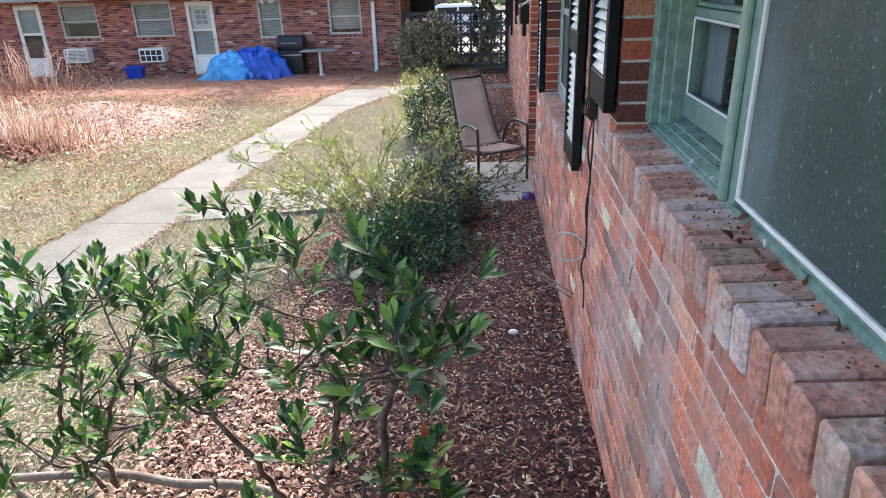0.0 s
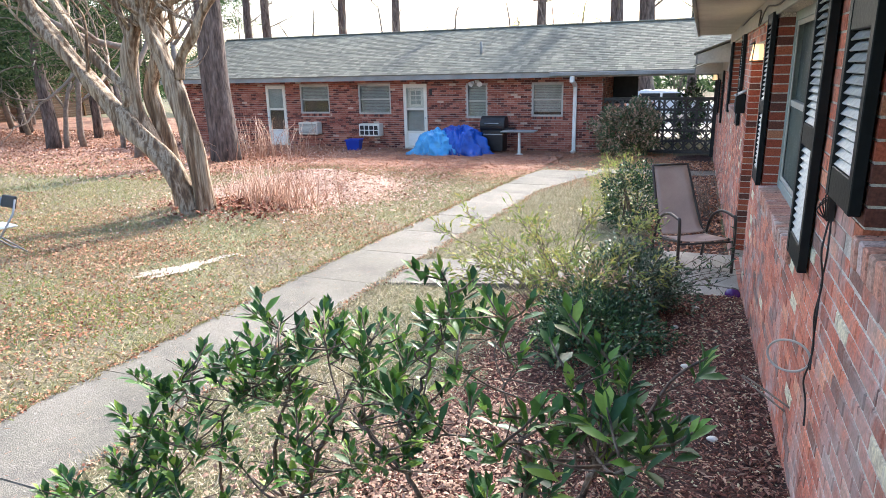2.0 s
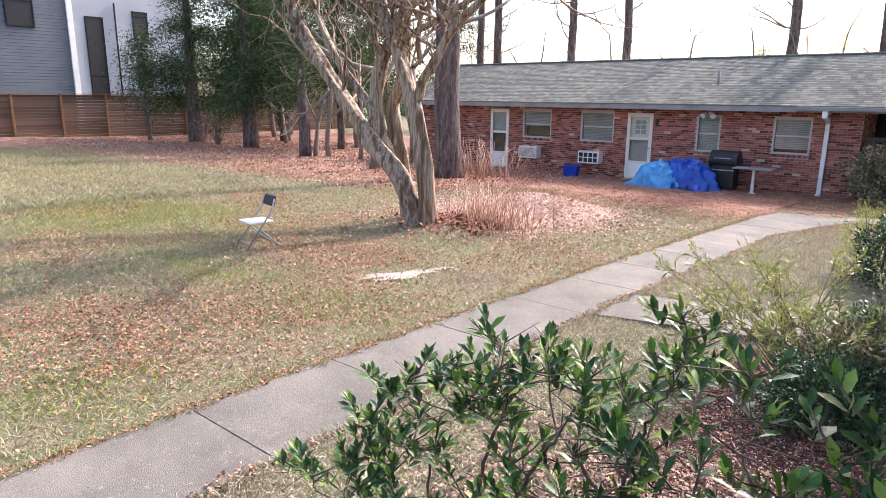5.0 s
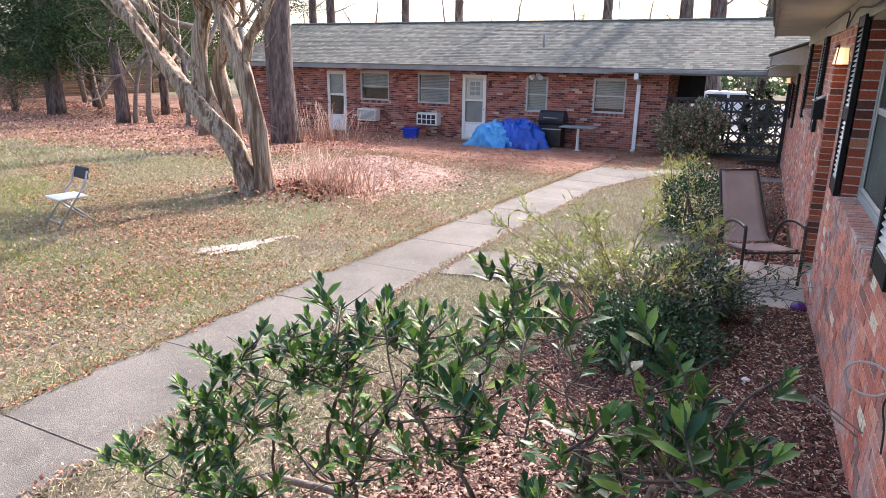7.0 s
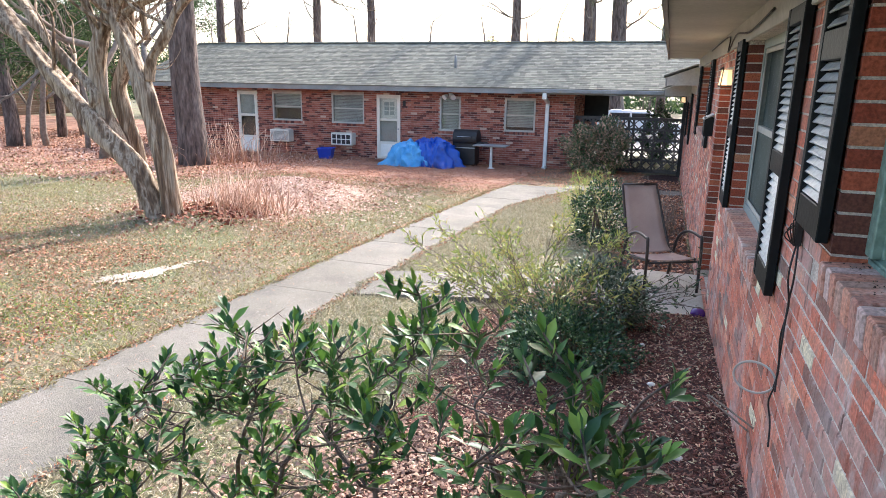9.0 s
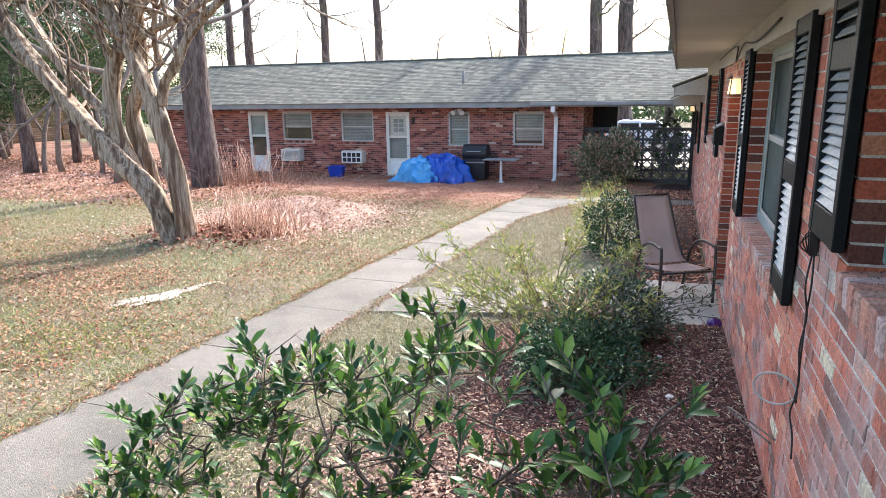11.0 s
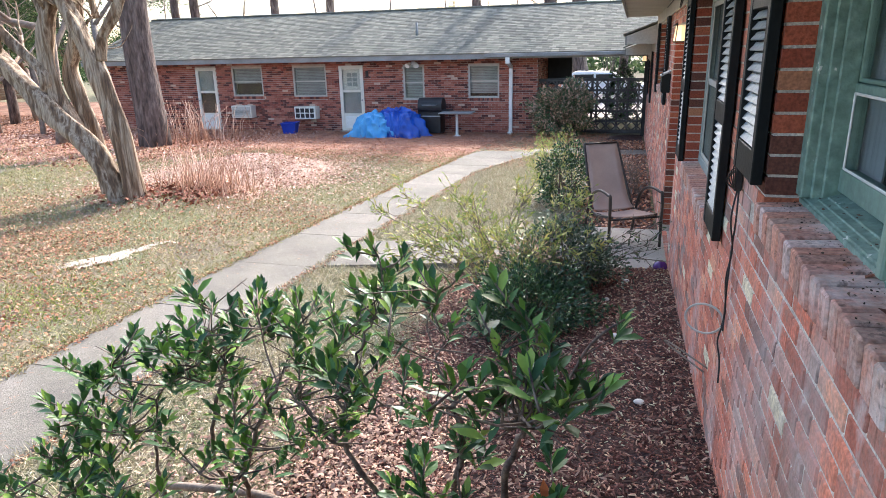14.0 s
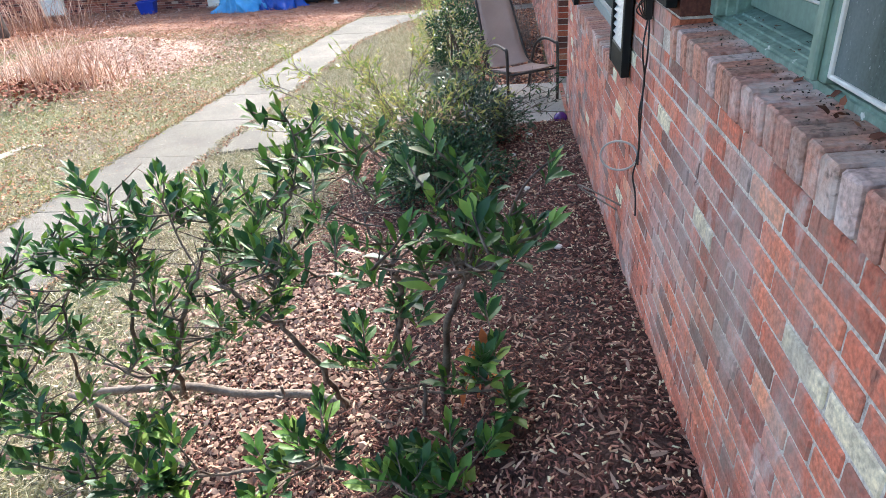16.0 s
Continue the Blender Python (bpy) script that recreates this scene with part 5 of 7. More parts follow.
hs = thing("modern_house", "tall modern house with grey lap siding and white stucco", "house", (-48.0, 0, -0.5))
V, Fc = [], []
for k in range(48):
    mass_box(V, Fc, (-1.0, -12, 0.05 + k * 0.2), (0.03, 18.6, 0.05 + k * 0.2 + 0.185))
hw = put("siding", raw("siding", V, Fc, M_SIDING), hs)
part("stucco_wall", boxes(((-1.0, 18.7, 0), (0.1, 26.5, 10.0))), M_STUCCO, hs)
part("trim", boxes(((-0.9, 18.35, 0), (0.16, 18.7, 10.0))), M_WHITE, hs)
part("house_mass", boxes(((-8, -12, 0), (-1.02, 26.5, 9.8))), M_STUCCO, hs)
for y0, y1, z0, z1 in ((19.4, 20.6, 2.2, 7.6), (22.6, 23.7, 3.0, 4.5), (22.6, 23.7, 6.3, 8.2), (14.8, 16.4, 6.6, 8.4)):
    w = part("window", boxes(((0.0, y0, z0), (0.14, y0 + 0.08, z1)), ((0.0, y1 - 0.08, z0), (0.14, y1, z1)), ((0.0, y0 + 0.08, z1 - 0.08), (0.14, y1 - 0.08, z1)), ((0.0, y0 + 0.08, z0), (0.14, y1 - 0.08, z0 + 0.08)), ((0.0, y0 + 0.08, z0 + 1.5), (0.13, y1 - 0.08, z0 + 1.58))), M_BLACK, hs, "black-framed window")
    part("pane", boxes(((0.1, y0 + 0.08, z0 + 0.08), (0.112, y1 - 0.08, z1 - 0.08))), M_DARK, w)
tubes("downpipe", [[(0.2, 21.4, 0), (0.2, 21.4, 8.6)]], 0.06, M_BLACK, hs)

# ---- plants ----
def small_leaf(l, w):
    """Simple folded leaf along +y: 4 vertices, 2 triangles."""
    return np.array([(0, 0, 0), (-w * 0.5, l * 0.48, 0.2 * w), (w * 0.5, l * 0.52, 0.2 * w), (0, l, -0.1 * l)]), np.array([(0, 2, 1), (1, 2, 3)])


def leaf_verts(l, w, fold=0.25, curl=0.12):
    """Pointed leaf along +y, folded on its midrib: 8 vertices, 6 quads/tris."""
    V = [(0, 0, 0), (-w * 0.36, l * 0.32, fold * w * 0.36), (0, l * 0.35, -0.0), (w * 0.36, l * 0.32, fold * w * 0.36),
         (-w * 0.5, l * 0.66, fold * w * 0.5 - curl * l * 0.25), (0, l * 0.7, -curl * l * 0.3), (w * 0.5, l * 0.66, fold * w * 0.5 - curl * l * 0.25), (0, l, -curl * l)]
    Fc = [(0, 2, 1), (0, 3, 2), (1, 2, 5), (1, 5, 4), (2, 3, 6), (2, 6, 5), (4, 5, 7), (5, 6, 7)]
    return np.array(V), np.array(Fc)


def scatter(name, LV, LF, mats, material):
    """One mesh of many copies of a small piece, by 4x4 matrices (n,4,4)."""
    M = np.asarray(mats)
    n, k = len(M), len(LV)
    W = np.einsum("nij,kj->nki", M[:, :3, :3], LV) + M[:, None, :3, 3]
    Fc = (LF[None] + (np.arange(n) * k)[:, None, None]).reshape(-1, LF.shape[1])
    return fast(name, W.reshape(-1, 3), Fc, material, LF.shape[1])


def frames(pos, direction, roll, scale):
    """Matrices with +y along direction."""
    pos, d = np.asarray(pos, float), np.asarray(direction, float)
    d = d / np.linalg.norm(d, axis=1, keepdims=True)
    up = np.tile([0.0, 0.0, 1.0], (len(d), 1))
    up[np.abs(d[:, 2]) > 0.95] = [1, 0, 0]
    x = np.cross(d, up)
    x /= np.linalg.norm(x, axis=1, keepdims=True)
    z = np.cross(x, d)
    c, s = np.cos(roll)[:, None], np.sin(roll)[:, None]
    x2, z2 = x * c + z * s, z * c - x * s
    M = np.zeros((len(d), 4, 4))
    sc = np.asarray(scale, float)[:, None]
    M[:, :3, 0], M[:, :3, 1], M[:, :3, 2], M[:, :3, 3] = x2 * sc, d * sc, z2 * sc, pos
    M[:, 3, 3] = 1
    return M


LEAF_V, LEAF_F = leaf_verts(0.092, 0.034, 0.35, 0.08)
LEAFM = raw("leaf", [tuple(v) for v in LEAF_V], [tuple(int(i) for i in f) for f in LEAF_F], M_LEAF, True)


def whorls(tips, rng, per=9, size=1.0, spread=(0.15, 0.9)):
    """Leaf poses: a rosette at each tip (point, direction)."""
    P, D, R, S = [], [], [], []
    for p, d in tips:
        d = Vector(d).normalized()
        a = d.orthogonal().normalized()
        b = d.cross(a)
        n = per + int(rng.integers(-2, 3))
        for k in range(n):
            t = k * 2.4 + rng.uniform(-0.3, 0.3)
            u = k / n
            an = spread[0] + (spread[1] - spread[0]) * (1 - u) + rng.uniform(-0.15, 0.2)
            r = a * math.cos(t) + b * math.sin(t)
            D.append(d * math.cos(an) + r * math.sin(an))
            P.append(Vector(p) - d * (0.085 * (1 - u)))
            R.append(rng.uniform(-0.4, 0.4))
            S.append(size * rng.uniform(0.65, 1.15) * (0.75 + 0.4 * (1 - u)))
    return frames(P, D, np.array(R), np.array(S))


def leafy_shrub(name, label, stems, tops, seed, singles_n, per=9, size=1.0, side=3):
    """Stems are (points, radius); a limb climbs from the nearest stem to each top and carries a few leaf rosettes."""
    rng = np.random.default_rng(seed)
    sh = thing(name, label, "shrub")
    s = Soup()
    nodes, tips = [], []
    for pts, r in stems:
        P = curve_pts(pts, 6)
        n = len(P)
        P = [p + Vector(rng.normal(size=3)) * 0.0045 for p in P]
        R = [0.72 * r * (1 - 0.55 * i / (n - 1)) * (1 + 0.1 * math.sin(i * 1.7)) for i in range(n)]
        s.tube(P, R, 8, 0.08)
        nodes += [(P[i], R[i]) for i in range(n // 4, n)]
    for top in tops:
        t = Vector(top)
        fit_ = [q for q in nodes if q[0].z < t.z - 0.08] or nodes
        b, rb = min(fit_, key=lambda q: (q[0] - t).length + 0.15 * rng.random())
        d = t - b
        m1 = b + d * 0.4 + Vector((rng.normal(), rng.normal(), 0)) * 0.035 + Vector((0, 0, -0.05 * d.length))
        m2 = b + d * 0.75 + Vector((rng.normal(), rng.normal(), 0)) * 0.025
        C = curve_pts([b, m1, m2, t], 4)
        r0 = min(rb * 0.7, 0.008)
        s.tube(C, [r0 + (0.003 - r0) * i / (len(C) - 1) for i in range(len(C))], 6)
        up = (C[-1] - C[-3]).normalized() * 0.5 + Vector((0, 0, 0.8))
        tips.append((t, up))
        for k in range(side + int(rng.integers(-1, 2))):
            i = int(rng.integers(len(C) // 2 - 1, len(C) - 1))
            a = rng.uniform(0, 2 * math.pi)
            L = rng.uniform(0.07, 0.17)
            q = C[i] + Vector((math.cos(a) * L, math.sin(a) * L, rng.uniform(0.02, 0.11)))
            s.tube([C[i], C[i].lerp(q, 0.55) + Vector((0, 0, -0.012)), q], [0.0042, 0.0034, 0.0026], 5)
            tips.append((q, Vector((math.cos(a) * 0.45, math.sin(a) * 0.45, 0.8))))
        for k in range(5):
            i = int(rng.integers(1, len(C) - 2))
            e = C[i] + Vector((rng.normal() * 0.09, rng.normal() * 0.09, rng.uniform(-0.05, 0.1)))
            s.tube([C[i], e], [0.003, 0.0012], 4)
    tagged(put("branchwork", s.mesh("branchwork", M_STEM), sh, "bare grey-brown branching stems"), kind="stuff")
    M = whorls(tips, rng, per, size)
    order = np.argsort(M[:, 1, 3])
    near, rest = order[:singles_n], order[singles_n:]
    for i in near:
        put("leaf", LEAFM, sh, "", Matrix(M[i].tolist()))
    if len(rest):
        tagged(put("foliage", scatter("foliage", LEAF_V, LEAF_F, M[rest], M_LEAFI), sh), kind="stuff")
    return sh


leafy_shrub("broadleaf_shrub", "upright glossy green broadleaf shrub with dark bare stems in the mulch", [
    ([(-0.80, 1.84, 0.2), (-0.74, 1.66, 0.72), (-0.68, 1.52, 1.0), (-0.62, 1.44, 1.14)], 0.021),
    ([(-1.06, 2.04, 0.2), (-0.91, 1.72, 0.76), (-0.87, 1.60, 0.98), (-0.84, 1.45, 1.12)], 0.018),
    ([(-0.87, 1.60, 0.98), (-0.92, 1.62, 1.1), (-0.96, 1.64, 1.2)], 0.011)], [
    (-0.66, 1.47, 1.45), (-0.57, 1.32, 1.46), (-0.71, 1.36, 1.40), (-0.89, 1.64, 1.33), (-0.59, 1.29, 1.40), (-0.73, 1.2, 1.32), (-0.70, 1.29, 1.28), (-0.49, 1.49, 1.29),
    (-0.51, 1.14, 1.40), (-0.54, 1.05, 1.38), (-0.84, 1.14, 1.31), (-0.39, 1.57, 1.41), (-0.99, 1.72, 1.42), (-1.04, 1.42, 1.35), (-0.86, 1.4, 1.25), (-0.46, 1.36, 1.30)], 11, 150, 9, 0.84, 2)
leafy_shrub("broadleaf_shrub", "tall glossy broadleaf shrub on one pale crooked stem", [
    ([(-1.20, 1.86, 0.24), (-1.22, 1.68, 0.62), (-1.29, 1.62, 0.84), (-1.29, 1.65, 1.0)], 0.018),
    ([(-1.28, 1.62, 0.82), (-1.40, 1.62, 0.92), (-1.50, 1.62, 1.03)], 0.012),
    ([(-1.29, 1.65, 1.0), (-1.26, 1.70, 1.14), (-1.21, 1.74, 1.28)], 0.010)], [
    (-1.21, 1.75, 1.53), (-1.18, 1.82, 1.42), (-1.40, 1.9, 1.13), (-1.34, 1.72, 1.06), (-1.15, 1.42, 1.17), (-1.10, 1.76, 1.38), (-1.44, 1.7, 1.07), (-1.28, 1.8, 1.27), (-1.24, 1.6, 1.12), (-1.36, 1.5, 0.96), (-1.02, 1.52, 1.08), (-1.5, 1.66, 0.98)], 12, 100, 9, 0.82, 3)
leafy_shrub("broadleaf_shrub", "spreading glossy broadleaf shrub with low grey limbs", [
    ([(-1.92, 1.92, 0.24), (-1.78, 1.72, 0.55), (-1.62, 1.62, 0.88), (-1.52, 1.62, 1.05)], 0.016),
    ([(-1.95, 1.9, 0.22), (-1.98, 1.8, 0.55), (-1.86, 1.72, 0.88), (-1.78, 1.7, 1.05)], 0.014),
    ([(-2.3, 1.85, 0.18), (-2.22, 1.75, 0.5), (-2.12, 1.7, 0.85)], 0.013),
    ([(-2.0, 1.7, 0.2), (-2.2, 1.55, 0.36), (-2.45, 1.45, 0.48)], 0.012)], [
    (-1.55, 2.0, 1.22), (-1.66, 1.89, 1.25), (-1.62, 1.66, 1.33), (-1.49, 1.71, 1.24), (-1.75, 1.65, 1.22), (-1.94, 1.79, 1.24), (-2.1, 1.75, 1.12), (-1.95, 1.64, 1.12),
    (-2.35, 1.52, 0.87), (-2.09, 1.5, 0.85), (-2.24, 1.62, 1.04), (-1.66, 1.52, 0.92), (-2.32, 1.42, 0.62), (-2.6, 1.40, 0.6), (-2.1, 1.42, 0.65), (-1.88, 1.54, 1.08), (-2.2, 1.5, 0.74), (-1.8, 1.75, 1.1), (-1.85, 1.8, 0.95), (-2.36, 1.46, 0.76), (-2.45, 1.62, 0.82), (-2.0, 1.38, 0.64), (-2.25, 1.32, 0.48),
    (-1.95, 1.56, 0.76), (-1.7, 1.6, 0.70), (-1.76, 1.42, 0.56), (-2.48, 1.7, 0.93), (-2.36, 1.76, 1.0), (-1.46, 1.6, 0.82), (-2.7, 1.5, 0.52), (-2.02, 1.7, 0.98)], 14, 110, 9, 0.80, 4)
leafy_shrub("broadleaf_shrub", "low glossy broadleaf sprouts round the shrub base", [
    ([(-0.83, 1.62, 0.2), (-0.855, 1.71, 0.32), (-0.84, 1.72, 0.50)], 0.020),
    ([(-0.85, 1.68, 0.26), (-0.96, 1.71, 0.29), (-1.07, 1.74, 0.30)], 0.017),
    ([(-0.80, 1.55, 0.2), (-0.72, 1.4, 0.3)], 0.009),
    ([(-1.10, 1.52, 0.22), (-1.28, 1.51, 0.29), (-1.48, 1.46, 0.30), (-1.8, 1.36, 0.34)], 0.015)], [
    (-0.63, 1.45, 0.50), (-0.71, 1.30, 0.48), (-1.14, 1.42, 0.52), (-0.99, 1.28, 0.48), (-1.04, 1.66, 0.66), (-0.52, 1.6, 0.56), (-1.94, 1.29, 0.50), (-1.62, 1.28, 0.50), (-1.27, 1.24, 0.48),
    (-2.14, 1.40, 0.52), (-1.74, 1.22, 0.46), (-0.84, 1.24, 0.44), (-0.58, 1.8, 0.62), (-0.9, 1.75, 0.85)], 13, 90, 9, 1.02, 4)

# limb lying low between the stems
lb = thing("fallen_limb", "grey crooked limb lying low across the mulch", "branch")
tubes("limb", [curve_pts([(-2.42, 1.94, 0.23), (-1.93, 1.93, 0.285), (-1.63, 1.88, 0.29), (-1.36, 1.87, 0.30), (-1.19, 1.84, 0.275)], 6)], 0.018, M_TWIG, lb)
for tw in ([(-1.90, 1.93, 0.28), (-2.0, 1.86, 0.40), (-2.16, 1.82, 0.50)], [(-1.5, 1.87, 0.29), (-1.42, 1.78, 0.36), (-1.40, 1.74, 0.45)]):
    tubes("twig", [curve_pts(tw, 4)], 0.006, M_TWIG, lb)
tubes("bough", [curve_pts([(-2.46, 1.92, 0.24), (-2.2, 1.78, 0.30), (-1.88, 1.60, 0.27), (-1.7, 1.5, 0.24)], 5)], 0.012, M_STEM, lb)


def bushy(name, label, centre, radii, n, LV, LF, material, seed, stem_n=14, category="shrub", flat=0.3, size=(0.7, 1.25), shell=0.45):
    """Dense small-leaved bush with an uneven outline and gaps."""
    rng = np.random.default_rng(seed)
    b = thing(name, label, category)
    c = np.array(centre, float)
    R = np.array(radii, float)
    gx_, gy_ = centre[0], centre[1]
    z0 = gzf(gx_, gy_)
    s = Soup()
    for k in range(stem_n):
        t, e = rng.uniform(0, 2 * math.pi), rng.uniform(0.1, 1.2)
        tip = c + R * np.array([math.cos(t) * math.cos(e), math.sin(t) * math.cos(e), math.sin(e)]) * rng.uniform(0.7, 1.0)
        root = Vector((gx_ + rng.normal() * 0.06, gy_ + rng.normal() * 0.06, z0 - 0.02))
        mid = root.lerp(Vector(tip), 0.5) + Vector((0, 0, 0.06))
        s.tube(curve_pts([root, mid, tip], 4), [0.012 - 0.0011 * i for i in range(9)], 5)
    tagged(put("branchwork", s.mesh("branchwork", M_STEM), b), kind="stuff")
    d = rng.normal(size=(n, 3))
    d /= np.linalg.norm(d, axis=1, keepdims=True)
    rad = (shell + (1 - shell) * rng.random(n) ** 0.6)
    lump = 1 + 0.22 * np.sin(d[:, 0] * 5 + seed) * np.sin(d[:, 1] * 4 + 1.3 * seed) + 0.16 * np.sin(d[:, 2] * 7 + d[:, 0] * 6 + seed) + 0.1 * np.sin(d[:, 0] * 13 + d[:, 1] * 11)
    P = c + d * R * (rad * lump)[:, None]
    keep = (P[:, 2] > gz(P[:, 0], P[:, 1]) + 0.03) & (np.sin(P[:, 0] * 9 + seed) * np.sin(P[:, 1] * 8) * np.sin(P[:, 2] * 9 + 2) < 0.42)
    P, d = P[keep], d[keep]
    D = d + rng.normal(size=P.shape) * 0.7 + np.array([0, 0, flat])
    M = frames(P, D, rng.uniform(-1.5, 1.5, len(P)), rng.uniform(*size, len(P)))
    tagged(put("foliage", scatter("foliage", LV, LF, M, material), b), kind="stuff")
    return b


SL_V, SL_F = small_leaf(0.034, 0.015)
NL_V, NL_F = small_leaf(0.047, 0.011)
BL_V, BL_F = small_leaf(0.06, 0.03)
bushy("holly_shrub", "dense dark green small-leaved shrub in the mulch bed", (-1.03, 4.25, 0.33), (0.46, 0.42, 0.27), 11000, SL_V, SL_F, M_HOLLY, 21)
bushy("holly_shrub", "grey-green small-leaved shrub beside the stoop", (-0.86, 5.15, 0.40), (0.46, 0.42, 0.36), 7000, SL_V * 1.2, SL_F, M_SAGE, 22)
bushy("bronze_shrub", "bronze-tinted narrow-leaved shrub among the dark shrubs", (-1.12, 4.72, 0.44), (0.30, 0.26, 0.24), 1500, NL_V * 1.1, NL_F, M_BRONZE_LEAF, 27, 8)
bushy("green_shrub", "yellow-green shrub standing behind the patio chair", (-1.22, 9.2, 0.30), (0.42, 0.55, 0.55), 6500, SL_V * 1.3, SL_F, M_HOLLY, 23)
bushy("yellow_shrub", "pale yellow-green shrub at the lawn edge", (-1.5, 9.7, 0.35), (0.4, 0.5, 0.55), 4000, NL_V, NL_F, M_NAND, 24, flat=0.8)
bushy("screen_bush", "rounded bush with bronze tips before the screen wall", (-2.28, 19.2, 0.30), (0.86, 0.6, 0.74), 13000, BL_V * 1.5, BL_F, M_BRONZE_LEAF, 25, shell=0.6)
bushy("breezeway_bush", "dark evergreen bush beyond the screen wall", (-0.75, 24.2, 0.35), (0.5, 0.6, 1.05), 5000, BL_V * 1.5, BL_F, M_HOLLY, 26, shell=0.6)


def wispy(name, label, base, tips, seed, n_leaf, material, LV, LF):
    """Arching thin canes with sparse narrow leaves."""
    rng = np.random.default_rng(seed)
    b = thing(name, label, "shrub")
    s = Soup()
    P, D = [], []
    for tx, ty, tz in tips:
        root = Vector((base[0] + rng.normal() * 0.10, base[1] + rng.normal() * 0.10, gzf(*base) - 0.02))
        t = Vector((tx, ty, tz))
        mid = root.lerp(t, 0.5) + Vector((0, 0, 0.12))
        C = curve_pts([root, mid, t], 7)
        s.tube(C, [0.006 * (1 - 0.75 * i / 14) for i in range(len(C))], 5)
        for k in range(9):
            i = int(rng.integers(4, len(C) - 1))
            d = (C[i] - C[i - 1]).normalized() + Vector(rng.normal(size=3)) * 0.55
            L = rng.uniform(0.08, 0.24)
            e = C[i] + d.normalized() * L
            s.tube([C[i], e], [0.0028, 0.0012], 4)
            for q in range(n_leaf):
                u = rng.random()
                P.append(C[i].lerp(e, u))
                D.append(d.normalized() + Vector(rng.normal(size=3)) * 0.6)
    tagged(put("canework", s.mesh("canework", M_TWIG), b), kind="stuff")
    M = frames(P, D, rng.uniform(-1.5, 1.5, len(P)), rng.uniform(0.6, 1.3, len(P)))
    tagged(put("foliage", scatter("foliage", LV, LF, M, material), b), kind="stuff")
    return b


rg = random.Random(4)
wispy("wispy_shrub", "sparse arching shrub with pale narrow leaves", (-1.35, 4.9), [(-1.45 + rg.uniform(-1.05, 0.85), 5.0 + rg.uniform(-0.6, 0.7), 0.62 + rg.uniform(-0.12, 0.42)) for _ in range(52)], 31, 10, M_NAND, NL_V * 1.25, NL_F)
wispy("wispy_shrub", "thin arching canes beside the stoop", (-0.85, 5.1), [(-0.8 + rg.uniform(-0.35, 0.75), 5.2 + rg.uniform(-0.5, 0.5), 0.55 + rg.uniform(-0.2, 0.25)) for _ in range(16)], 32, 3, M_HOLLY, NL_V, NL_F)
wispy("dry_shrub", "leafless tangle of twigs by the wall", (-0.25, 10.2), [(-0.35 + rg.uniform(-0.35, 0.3), 10.3 + rg.uniform(-1.2, 1.6), 0.25 + rg.uniform(-0.15, 0.35)) for _ in range(22)], 33, 2, M_STALK, NL_V, NL_F)

# ---- crape myrtle ----
def grow(soup, p, d, L, r, depth, rng, bend=0.25, tips=None, ratio=0.68, kids=(2, 3), up=0.12):
    pts = [Vector(p)]
    d = Vector(d).normalized()
    n = 5
    for k in range(n):
        d = (d + Vector(rng.normal(size=3)) * bend * 0.45 + Vector((0, 0, up))).normalized()
        pts.append(pts[-1] + d * L / n)
    end = r * 0.62
    soup.tube(pts, [r + (end - r) * i / n for i in range(n + 1)], 10 if r > 0.07 else 6 if r > 0.02 else 4, 0.05 if r > 0.05 else 0)
    if depth <= 0:
        if tips is not None:
            tips.append((pts[-1], d))
        return
    for k in range(int(rng.integers(kids[0], kids[1] + 1))):
        i = n if k == 0 else int(rng.integers(2, n + 1))
        dd = (d + Vector(rng.normal(size=3)) * 0.62).normalized()
        grow(soup, pts[i], dd, L * ratio * rng.uniform(0.8, 1.15), (r + (end - r) * i / n) * (0.85 if k == 0 else 0.6), depth - 1, rng, bend, tips, ratio, kids, up)


